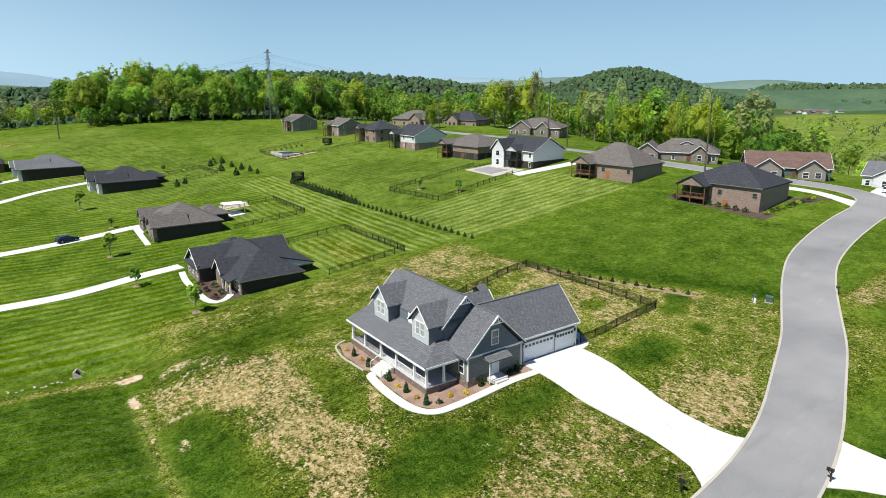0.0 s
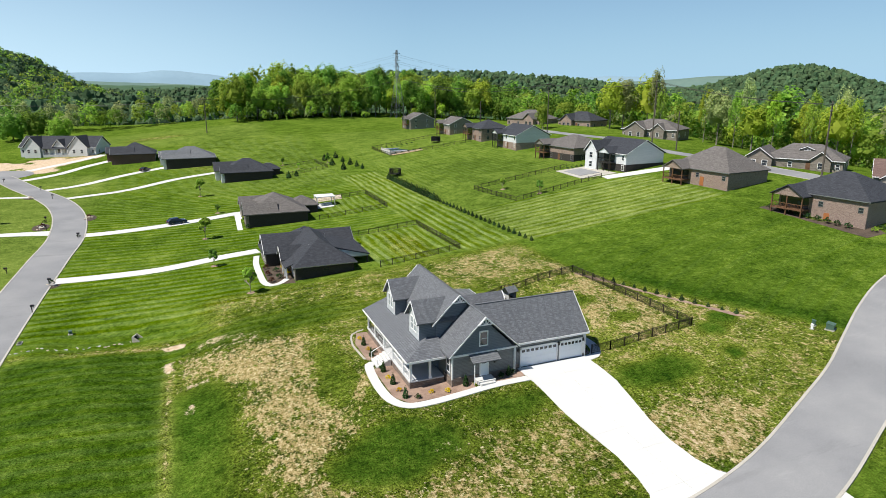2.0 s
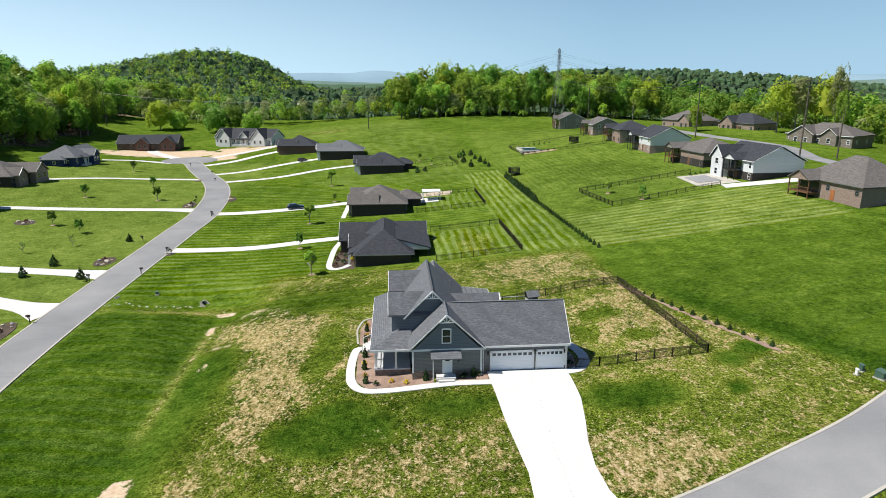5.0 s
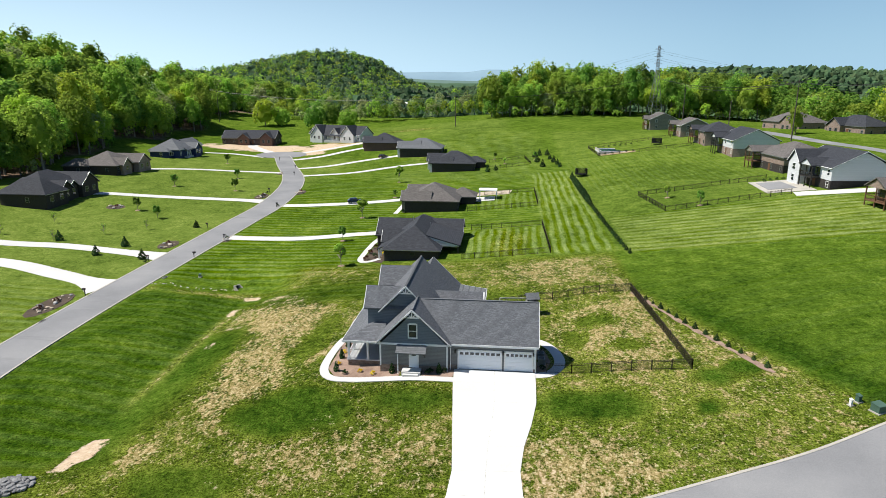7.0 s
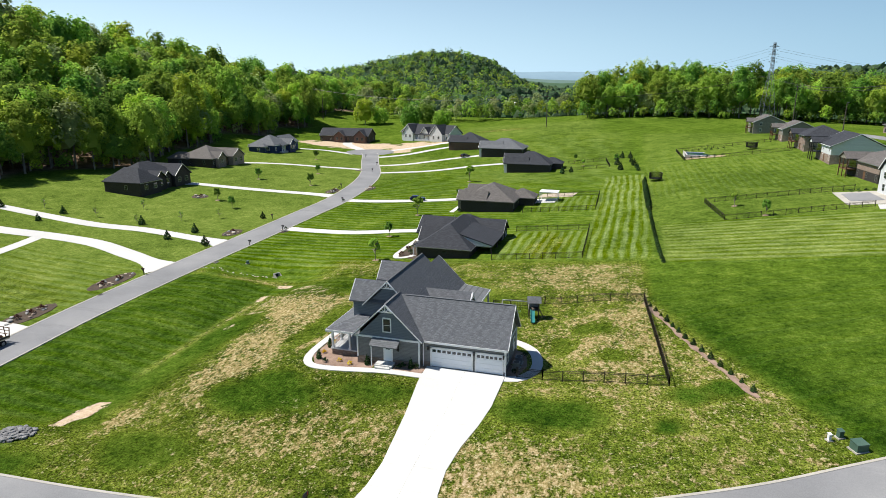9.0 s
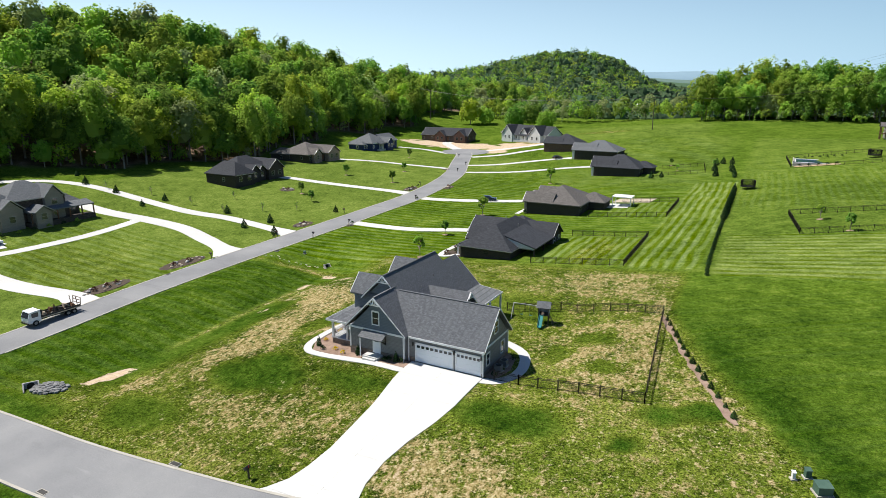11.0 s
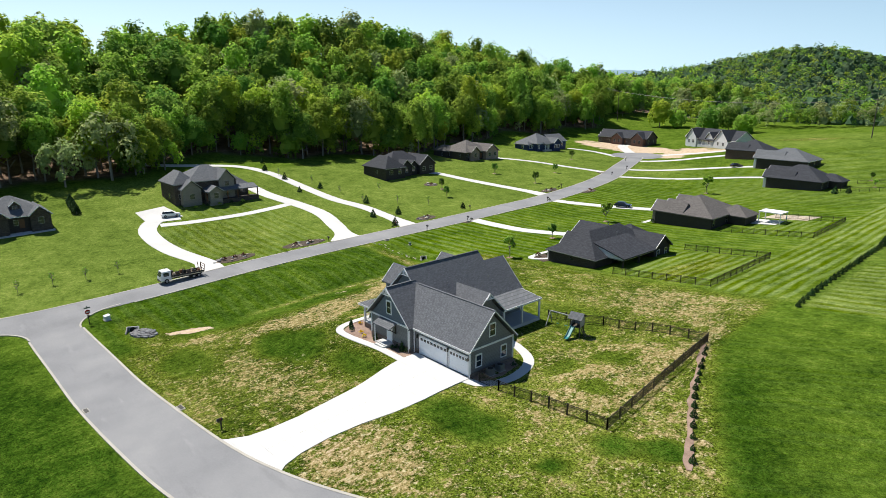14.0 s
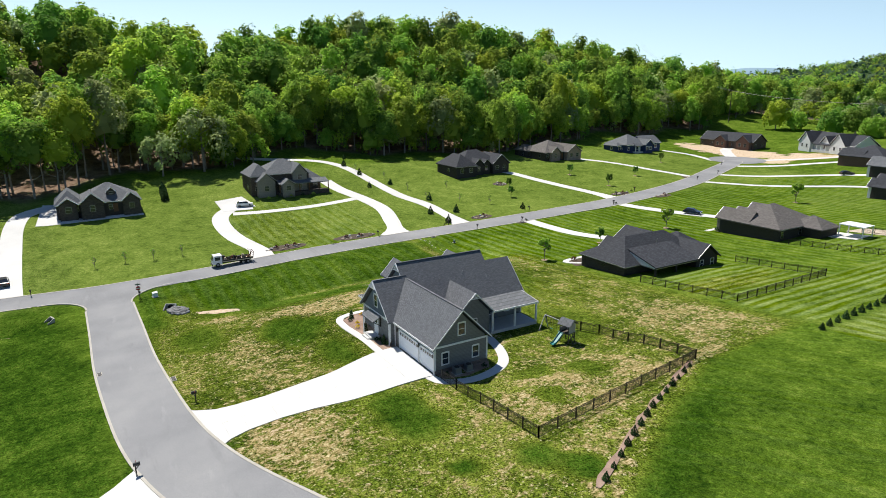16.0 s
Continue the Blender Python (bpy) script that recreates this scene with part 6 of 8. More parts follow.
def pick_leaf(weights):
    return int(rng.choice(len(weights), p=np.array(weights) / sum(weights)))


def scatter(x0, x1, y0, y1, spacing, keep):
    """Loosely spaced places inside the rectangle."""
    out = []
    for a in np.arange(x0, x1, spacing):
        for b in np.arange(y0, y1, spacing):
            p = (a + rng.uniform(-0.42, 0.42) * spacing, b + rng.uniform(-0.42, 0.42) * spacing)
            if keep(*p):
                out.append(p)
    return out


def wood_edge(y):
    """The x at which the western woods begin."""
    return -118 + 9 * math.sin(y / 23.0) + 5 * math.sin(y / 9.0 + 1) + (6 if 120 < y < 175 else 0) + 20 * float(ease(35, 5, y)) - 22 * float(ease(240, 330, y))


def joined_woods(name, places, label, weights, size=(0.8, 1.25), share=1.0, swell=1.0, sink=-0.5):
    """Woods too many to count, as one mesh."""
    quads, tone, index = [], [], []
    for x, y in places:
        k = int(rng.integers(0, 5))
        q = CROWNS[k]
        if share < 1.0:
            q = q[rng.random(len(q)) < share]
        a, s = rng.uniform(0, 2 * math.pi), rng.uniform(*size)
        rot = np.array([[math.cos(a), -math.sin(a), 0], [math.sin(a), math.cos(a), 0], [0, 0, 1]]) * s
        c = q.mean(1, keepdims=True)
        q = c + (q - c) * swell
        if share >= 0.25:
            q = np.concatenate([q, SMALL_CORES[k]])
        q = q @ rot.T + np.array([x, y, gz(x, y) + sink * (s if sink < -1 else 1)])
        quads.append(q)
        tone.append(np.full(len(q), rng.random()))
        index.append(np.full(len(q), pick_leaf(weights)))
    me = quads_mesh(name, np.concatenate(quads), LEAF_KINDS, np.concatenate(tone), np.concatenate(index))
    return tagged(part(name, me, None), label, "woods", kind="stuff")


# the wooded hill to the west: single trees along its edge, one mesh behind them
edge = []
y = -30.0
while y < 420:
    edge.append((wood_edge(y) + rng.uniform(-1.5, 1.5), y))
    y += rng.uniform(4.2, 6.6)
for x, y in edge:
    for k in range(2):
        leaf = pick_leaf((5, 1.6, 3, 0.8))
        wood_tree(x - k * 7 + rng.uniform(-2, 2), y + rng.uniform(-2, 2), int(rng.integers(0, 5)), leaf, rng.uniform(0.75, 1.1), TREE_WORDS[leaf] + " at the wood's edge", "trees at the wood's edge", lift=3.8 if y < 48 else (-1.2, 0.8)[k])
hill = scatter(-330, -118, -110, 660, 8.4, lambda x, y: x < wood_edge(min(y, 420)) - 12 and x > -246)
joined_woods("hill_woods", hill, "dense spring woods covering the hillside", (5, 1.6, 3.2, 0.8, 0), (0.75, 1.15), 0.3, 1.6)


def far_woods(name, places, label, size=(0.8, 1.2), lift=0.0):
    """Distant woods: one lobed crown a tree, all in one mesh."""
    quads, tone = [], []
    for x, y in places:
        a, s = rng.uniform(0, 2 * math.pi), rng.uniform(*size)
        q = FAR[int(rng.integers(0, 6))]
        rot = np.array([[math.cos(a), -math.sin(a), 0], [math.sin(a), math.cos(a), 0], [0, 0, rng.uniform(0.8, 1.15)]]) * s
        quads.append(q @ rot.T + np.array([x, y, gz(x, y) - 2.0]))
        tone.append(np.full(len(q), rng.random()))
    me = quads_mesh(name, np.concatenate(quads), [leaf_far], np.concatenate(tone))
    return tagged(part(name, me, None), label, "woods", kind="stuff")


def on_far_hill(x, y, wide):
    return ((x + 285) / (270 * wide)) ** 2 + ((y - 1180) / (300 * wide)) ** 2 < 1 or (-420 < x < -130 - 40 * math.sin(y / 70) and y < 1000)


joined_woods("far_hill_woods", scatter(-560, 0, 660, 1230, 12.0, lambda x, y: on_far_hill(x, y, 1.0)), "far green woods on a round hill", (3, 0.6, 4, 0.2, 3), (0.75, 1.05), 0.028, 3.0)
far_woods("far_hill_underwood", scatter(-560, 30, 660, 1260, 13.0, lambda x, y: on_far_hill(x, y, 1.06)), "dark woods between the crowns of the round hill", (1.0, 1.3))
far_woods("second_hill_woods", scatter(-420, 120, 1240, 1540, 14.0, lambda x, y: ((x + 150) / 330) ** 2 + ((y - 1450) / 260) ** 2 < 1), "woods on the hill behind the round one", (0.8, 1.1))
low_woods = scatter(-250, -128, 600, 700, 10, lambda x, y: True)
joined_woods("valley_woods", low_woods, "woods in the valley behind the street", (4, 2, 3, 1, 0), (0.65, 0.95), 0.1, 2.1)
# the copse on the crest and the hedgerow beside it
for x, y in scatter(44, 205, 376, 410, 7.4, lambda x, y: not (128 < x < 146 and y < 386)):
    leaf = pick_leaf((4, 0.8, 4, 0.2, 0))
    wood_tree(x, y, int(rng.integers(0, 5)), leaf, rng.uniform(0.85, 1.22), TREE_WORDS[leaf] + " on the crest", "trees of the copse on the crest")
joined_woods("copse_scrub", scatter(40, 206, 368, 382, 5.0, lambda x, y: not (126 < x < 148)), "scrub and low branches before the copse", (3, 0.6, 5, 0.5, 0), (0.3, 0.55), 0.14, 2.2, -2.0)
joined_woods("copse", scatter(40, 260, 410, 450, 8.0, lambda x, y: True), "dense copse behind the crest", (4, 0.8, 4, 0.2, 0), (1.05, 1.3), 0.2, 1.8)
joined_woods("hedgerow", scatter(-150, 46, 392, 440, 6.0, lambda x, y: abs(y - 410 - 12 * math.sin(x / 30)) < 10), "hedgerow of bushes and thin trees", (2.5, 1.5, 3, 3, 0), (0.4, 0.72), 0.24, 1.6)
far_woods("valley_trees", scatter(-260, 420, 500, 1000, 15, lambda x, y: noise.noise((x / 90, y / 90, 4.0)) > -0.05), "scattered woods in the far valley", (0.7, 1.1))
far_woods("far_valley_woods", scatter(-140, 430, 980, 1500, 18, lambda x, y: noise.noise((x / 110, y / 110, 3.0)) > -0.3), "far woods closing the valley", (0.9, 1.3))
# woods east of the upper street
joined_woods("east_woods", scatter(212, 300, 118, 420, 8.0, lambda x, y: x > 212 + 14 * math.sin(y / 31.0) + (20 if 170 < y < 215 else 0)), "spring woods behind the houses", (3.4, 0.7, 4.4, 1.4, 0), (0.6, 1.0), 0.18, 1.9)
joined_woods("east_hedges", scatter(318, 640, 20, 520, 11, lambda x, y: noise.noise((x / 60, y / 60, 9.0)) > 0.26 or y > 300 + 0.25 * x), "hedges and clumps of trees in the near fields", (4, 1.5, 4, 1, 0), (0.45, 0.75), 0.08, 2.2)
joined_woods("east_valley_trees", scatter(600, 1080, -60, 900, 15, lambda x, y: noise.noise((x / 95, y / 95, 9.0)) > (0.42 if y < 520 else -0.2)), "hedges and clumps of trees in the far fields", (3, 0.5, 4, 0.5, 4), (0.6, 0.95), 0.03, 2.8)
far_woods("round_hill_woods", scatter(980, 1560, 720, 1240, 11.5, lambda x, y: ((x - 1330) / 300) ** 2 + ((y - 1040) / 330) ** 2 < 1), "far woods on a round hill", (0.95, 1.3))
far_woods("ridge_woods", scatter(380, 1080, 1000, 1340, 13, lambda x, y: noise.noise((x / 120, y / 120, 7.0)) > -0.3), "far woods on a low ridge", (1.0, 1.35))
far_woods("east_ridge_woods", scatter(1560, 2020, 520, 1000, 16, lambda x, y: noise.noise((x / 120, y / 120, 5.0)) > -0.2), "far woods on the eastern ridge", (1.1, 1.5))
# scrub along the foot of the western woods
scrub = []
while len(scrub) < 140:
    y = rng.uniform(55, 420)
    scrub.append((wood_edge(y) + rng.uniform(-9, 3.5), y))
joined_woods("wood_scrub", scrub, "low scrub at the foot of the woods", (2, 1, 5, 1, 0), (0.22, 0.42), 0.1, 2.8, -2.2)
for x, y, k, leaf, s in ((-101, 372, 0, 1, 1.15), (-92, 376, 2, 0, 1.05), (-67, 368, 2, 2, 1.2), (-57, 371, 0, 2, 1.1), (-46, 366, 2, 0, 1.1), (-138, 388, 1, 0, 0.9), (198, 226, 3, 3, 0.95), (208, 222, 3, 1, 1.0), (205, 110, 2, 2, 0.5), (202, 98, 4, 0, 0.45), (203, 70, 2, 3, 0.6), (212, 62, 0, 3, 0.7), (160, 232, 4, 0, 0.75), (205, 128, 1, 1, 0.8), (222, 86, 1, 0, 0.4), (218, 110, 0, 2, 0.55), (188, 222, 1, 1, 0.9), (206, 178, 1, 3, 0.95), (202, 158, 0, 1, 0.9), (214, 146, 2, 1, 1.0), (150, 128, 4, 0, 0.3)):
    wood_tree(x, y, k, leaf, s, TREE_WORDS[leaf] + " beside the houses", "trees beside the houses", lift=-2.2 if y > 360 else 0.0)

for x, y, k, leaf, s in ((-104, 56, 2, 3, 1.4), (-108, 66.5, 2, 1, 1.0), (-111, 74, 4, 1, 1.05), (-113, 51, 0, 1, 1.15), (-102, 43, 2, 3, 1.1)):
    wood_tree(x, y, k, leaf, s, "broad pale green tree standing before the wood", "trees before the wood", 0.97, -2.2)
for x, y, k, leaf, s in ((206, 124, 3, 1, 0.75), (203, 136, 3, 0, 0.8), (208, 142, 1, 1, 0.85), (205, 152, 3, 1, 0.75), (210, 160, 1, 2, 0.85), (204, 168, 3, 0, 0.8), (207, 186, 3, 1, 0.8), (202, 206, 1, 0, 0.75), (211, 132, 3, 3, 0.9), (213, 172, 3, 3, 0.95), (206, 214, 3, 3, 1.05)):
    wood_tree(x, y, k, leaf, s, "slim " + TREE_WORDS[leaf].replace("tall ", "") + " behind the houses", "slim trees behind the houses", 0.5)

YARD = [leaf_cloud(200 + i, (0, 0, 0.64), (0.27, 0.27, 0.33), 18, 520, 0.05, 0.3) for i in range(2)]
yard_crowns = [quads_mesh("crown", q, [leaf_dark if i else leaf_forest]) for i, q in enumerate(YARD)]
yard_trunk = trunk_mesh("trunk", 77, 0.85, 0.018, 6, 0.24, 0.35)
yard_trunk.materials.append(bark)
for x, y, h, k in ((21.8, 96.8, 4.6, 0), (16.8, 117.0, 3.6, 1), (16.0, 139.6, 5.0, 0), (16.4, 193, 5.5, 0), (20, 165.5, 2.6, 1), (97.4, 129, 3.6, 1), (93, 141, 3.2, 0), (-52, 170, 4.0, 1), (-31, 168, 4.2, 1), (-40, 190, 3.6, 1), (-36, 132, 3.6, 1), (-45, 138, 3.8, 1), (-61, 228, 4.2, 1), (64, 232, 3.4, 1), (48, 240, 3.0, 1), (52, 228, 2.4, 0)):
    t = thing("yard_tree", x, y, gz(x, y), 40 * x, "young round crowned tree in a mulch ring", "tree", "young trees on the lawns")
    t.scale = (h, h, h)
    part("trunk", yard_trunk, None, t)
    part("crown", yard_crowns[k], None, t)
    bed("mulch_ring", [(x + 0.7 * math.cos(a), y + 0.7 * math.sin(a)) for a in np.linspace(0, 2 * math.pi, 10)[:-1]], mulch, 0.04, "brown mulch ring round a young tree", "flower bed")
sap_crown = quads_mesh("crown", leaf_cloud(230, (0, 0, 0.66), (0.2, 0.2, 0.3), 12, 60, 0.04, 0.3), [leaf_dark])
for x, y in ((-30.7, 19.5), (-31.2, 25.3), (-30, 30.8), (-29.9, 36.6), (-40, 116), (-56, 121), (-33, 122), (-47, 108.5), (-60, 109), (-76, 108.5), (-90, 104)):
    t = thing("sapling", x, y, gz(x, y), 30 * y, "thin sapling with few leaves", "tree", "saplings on the lawns")
    t.scale = (2.7, 2.7, 2.7)
    part("trunk", yard_trunk, None, t)
    part("crown", sap_crown, None, t)


def cone_cloud(seed, leaves, size, slim):
    """Leaf patches over a pointed evergreen one metre high."""
    r = np.random.default_rng(seed)
    h = 1 - np.sqrt(r.random(leaves))
    a = r.random(leaves) * 2 * math.pi
    rad = slim * np.minimum(1.0, (1.04 - h) * 1.25) * (0.75 + 0.35 * r.random(leaves)) * np.minimum(1, 0.6 + h * 5)
    p = np.stack([rad * np.cos(a), rad * np.sin(a), h * 0.98 + 0.02], 1)
    n = np.stack([np.cos(a), np.sin(a), np.full(leaves, 0.5)], 1) + r.normal(size=(leaves, 3)) * 0.4
    n /= np.linalg.norm(n, axis=1)[:, None]
    u = np.cross(n, r.normal(size=(leaves, 3)))
    u /= np.linalg.norm(u, axis=1)[:, None]
    v = np.cross(n, u)
    s = (size * (0.6 + 0.8 * r.random(leaves)))[:, None]
    return np.stack([p - u * s, p - v * s, p + u * s, p + v * s], 1)


cone_mesh = quads_mesh("crown", cone_cloud(5, 260, 0.06, 0.3), [leaf_shrub])
slim_mesh = quads_mesh("crown", cone_cloud(6, 240, 0.05, 0.2), [leaf_shrub])
cone_trunk = Build().tube((0, 0, -0.1), (0, 0, 0.5), 0.03, 0.015, 6).mesh("trunk")
cone_trunk.materials.append(bark)


def evergreen(x, y, h, mesh, label, group, wide=1.0):
    t = thing("evergreen_shrub", x, y, gz(x, y), 57 * x + 31 * y, label, "shrub", group)
    t.scale = (h * wide, h * wide, h)
    part("trunk", cone_trunk, None, t)
    part("crown", mesh, None, t)


for k in range(42):
    f = k / 41
    evergreen(76.0 - 2.2 * f ** 0.6, 96 + 88 * f, (1.15 if f < 0.52 else 2.1) * rng.uniform(0.88, 1.12), cone_mesh, "pointed dark evergreen in a planted row", "row of evergreens across the field", 1.15)
for x, y in ((72, 210), (71.5, 216), (70.5, 222), (69.5, 230), (69, 240), (66, 241), (64, 238), (66, 214), (64.5, 226), (46, 212), (49, 214), (44, 226)):
    evergreen(x, y, rng.uniform(1.8, 2.8), cone_mesh, "pointed dark evergreen on the lawn", "evergreens scattered over the far lawn", 1.2)
for k in range(14):
    y = 74.2 - 22.6 * k / 13
    evergreen(float(np.interp(y, [50.7, 58, 63.8, 75.3], [83.4, 79.8, 77.1, 72.8])) + 0.25, y, rng.uniform(0.55, 0.95), cone_mesh, "small dark evergreen in a mulch strip", "young evergreens along the fence", 1.25)
tagged(part("mulch_strip", ribbon([(a, b, rng.uniform(0.55, 1.25)) for a, b in zip(np.interp(np.linspace(75.6, 50.4, 22), [50.4, 58, 63.8, 75.6], [83.5, 79.75, 77.05, 72.6]) + rng.uniform(-0.08, 0.08, 22), np.linspace(75.6, 50.4, 22))], 0.72, 0.05, 0.2, 3, step=0.4), mulch), "brown mulch strip along the fence", "flower bed", kind="structure")
for x, y, h in ((33.3, 66.0, 1.5), (33.3, 62.2, 1.5), (33.4, 57.4, 1.6), (33.5, 53.9, 1.6), (33.8, 50.3, 1.6), (40.7, 49.5, 1.6), (46.2, 49.6, 1.5)):
    evergreen(x, y, h, slim_mesh, "slim dark evergreen in the porch bed", "evergreens in the porch bed")
for x, y in ((-67.8, 99.3), (-68.3, 107), (-32.3, 101.6), (-30.2, 108.6), (-21.5, 100.8), (-22.5, 126), (-46, 109), (-84, 103), (-98, 103), (-110, 108)):
    evergreen(x, y, rng.uniform(1.8, 2.5), cone_mesh, "dark evergreen beside the drive", "evergreens beside the drives", 1.2)
for k in range(9):
    evergreen(-86 + 1.3 * k, 40.5 - 0.1 * k, 2.6, cone_mesh, "clipped evergreen in a dense hedge", "hedge between two lawns", 1.3)
round_q = leaf_cloud(300, (0, 0, 0.45), (0.5, 0.5, 0.45), 14, 150, 0.1, 0.6)
BUSH = {m: quads_mesh("leaves", round_q, [m]) for m in (leaf_shrub, leaf_yellow, leaf_red, leaf_spring, leaf_forest)}


def bush(x, y, s, m, label, group):
    t = part("bush", BUSH[m], None)
    t.matrix_basis = pose(x, y, gz(x, y) - 0.02, 0, 0, 37 * (x + y))
    t.scale = (s, s, s * 0.9)
    tagged(t, label, "shrub", group)


for x, y in ((33.3, 68.0), (33.4, 64.2), (33.4, 55.4), (33.6, 52.0), (36.7, 50.0), (38.4, 49.3)):
    bush(x, y, 0.62, leaf_yellow, "low yellow flowering bush in mulch", "yellow bushes round the porch")
for x, y in ((33.9, 63.2), (33.4, 58.0), (35.0, 49.6), (45.2, 49.6), (46.8, 49.8), (44.9, 49.2), (58.2, 51.8), (58.5, 56.8)):
    bush(x, y, 0.7, leaf_shrub, "low dark green bush in mulch", "low bushes round the near house")
for k in range(7):
    bush(25.8 + 1.6 * (k % 3), 100.8 + 1.5 * k, 1.1, (leaf_red, leaf_shrub, leaf_yellow)[k % 3], "rounded bush in a front garden bed", "bushes before the dark brick house")
for k in range(8):
    bush(26.0, 145 + 2.0 * k, 1.2, (leaf_shrub, leaf_spring)[k % 2], "rounded bush in a front garden bed", "bushes before the taupe roofed house")
for k in range(9):
    bush(126.2 + 0.2 * k, 84 - 2.0 * k, 1.3, leaf_shrub, "clipped round bush in mulch", "bushes below the timber deck")
for k in range(10):
    bush(130 + 2.0 * k, 64.5 - 0.1 * k, 1.1, (leaf_spring, leaf_shrub, leaf_red)[k % 3], "bush in a brick coloured bed", "bushes beside the upper drive")
bed("mulch_bed_upper", [(125.4, 86), (127.6, 86), (127.8, 66), (150, 65.5), (154, 60), (150, 62.6), (126, 63)], mulch_dark, 0.06, "brown mulch bed round the brick house", "flower bed")
for k in range(6):
    bush(118 + 1.5 * k, 147.6, 0.9, leaf_shrub, "low dark bush beside the patio", "bushes beside the white house")
for k in range(6):
    bush(-66.0, 63 + 3.4 * k, 1.1, (leaf_shrub, leaf_spring)[k % 2], "rounded bush before the stone house", "bushes before the stone house")
for k in range(12):
    bush(90 + 2.6 * k if k < 5 else 89.5 + 2.2 * (k - 5), 226.5 if k < 5 else 243.5, 1.0, leaf_shrub, "low bush beside the pool", "bushes round the pool")

# ---- fences ----


def fence(points, label, height=1.25, pitch=2.4, gap=0.11, open_ends=True):
    """Metal picket fence: posts, and a panel of rails and pickets between each two."""
    x, y = points[0]
    F = thing("fence", x, y, gz(x, y), 0, label, "fence")
    z0 = gz(x, y)
    for (ax, ay), (bx, by) in zip(points, points[1:]):
        length = math.hypot(bx - ax, by - ay)
        n = max(1, round(length / pitch))
        for k in range(n + 1):
            px, py = ax + (bx - ax) * k / n, ay + (by - ay) * k / n
            pz = gz(px, py)
            b = Build()
            s = 0.055
            b.box(px - x - s, px - x + s, py - y - s, py - y + s, pz - z0 - 0.2, pz - z0 + height + 0.08)
            part("post", b, fence_metal, F)
            if k == n:
                continue
            qx, qy = ax + (bx - ax) * (k + 1) / n, ay + (by - ay) * (k + 1) / n
            qz = gz(qx, qy)
            p = Build()
            for h in (0.15, height - 0.22, height - 0.04):
                p.beam((px - x, py - y, pz - z0 + h), (qx - x, qy - y, qz - z0 + h), 0.035, 0.05)
            m = int(length / n / gap)
            for i in range(1, m):
                f = i / m
                cx, cy, cz = px + (qx - px) * f - x, py + (qy - py) * f - y, pz + (qz - pz) * f - z0
                p.beam((cx, cy, cz + 0.1), (cx, cy, cz + height), 0.026)
            part("panel", p, fence_metal, F)["kind"] = "stuff"
    return F


fence([(58.6, 50.9), (61.5, 51.0), (75.0, 51.4), (72.6, 76.3), (58.5, 75.3), (51.2, 72.4)], "dark bronze metal picket fence round the dry backyard")
fence([(45.2, 98.0), (62.0, 99.6), (61.6, 124.0), (45.5, 123.4)], "dark metal picket fence round a mown yard", gap=0.16)
fence([(43.2, 144.6), (61.6, 146.6), (61.4, 167.4), (46.8, 166.4)], "dark metal picket fence behind the taupe house", gap=0.2)
fence([(119.5, 150.5), (87.2, 147.2), (89.2, 126.6), (117.5, 130.5)], "black metal picket fence round a lawn with two saplings", gap=0.2)
fence([(46, 233), (60, 237.5), (62, 222), (46, 217)], "thin dark fence behind the far house", gap=0.3)
fence([(122.5, 254), (86.0, 246.4), (87.6, 223.6), (121.5, 224)], "dark fence round the swimming pool", gap=0.25)

# ---- poles, tower and wires ----


def pole(x, y, top, label, arms=True):
    z = gz(x, y)
    P = thing("utility_pole", x, y, z, 20, label, "utility pole", "utility poles")
    part("shaft", Build().tube((0, 0, -0.5), (0, 0, top - z), 0.24, 0.15, 8), wood_pole, P)
    if arms:
        for k, h in enumerate((top - z - 0.8, top - z - 2.4)):
            part("crossarm", Build().box(-1.3 + 0.3 * k, 1.3 - 0.3 * k, -0.08, 0.08, h, h + 0.16), wood_pole, P)
            for u in (-1.1, 0, 1.1):
                part("insulator", Build().tube((u * (1 - 0.25 * k), 0, h + 0.16), (u * (1 - 0.25 * k), 0, h + 0.45), 0.06, 0.04, 6), grey_metal, P)
    return P


POLES = [(151.5, 214.5, 33.8), (149.5, 149, 34.4), (156.0, 95.6, 28.9), (138.2, 306, 32), (24, 330, 26.5), (-131, 371, 28.5)]
for x, y, top in POLES:
    pole(x, y, top, "tall weathered timber utility pole")
for x, y, h in ((165, 155, 24.3), (150, 275, 25.2), (181.5, 114, 17.0)):
    P = pole(x, y, h, "short street lamp on a timber pole", False)
    part("lamp_arm", Build().beam((0, 0, h - gz(x, y) - 0.2), (1.0, 0, h - gz(x, y)), 0.08), grey_metal, P)


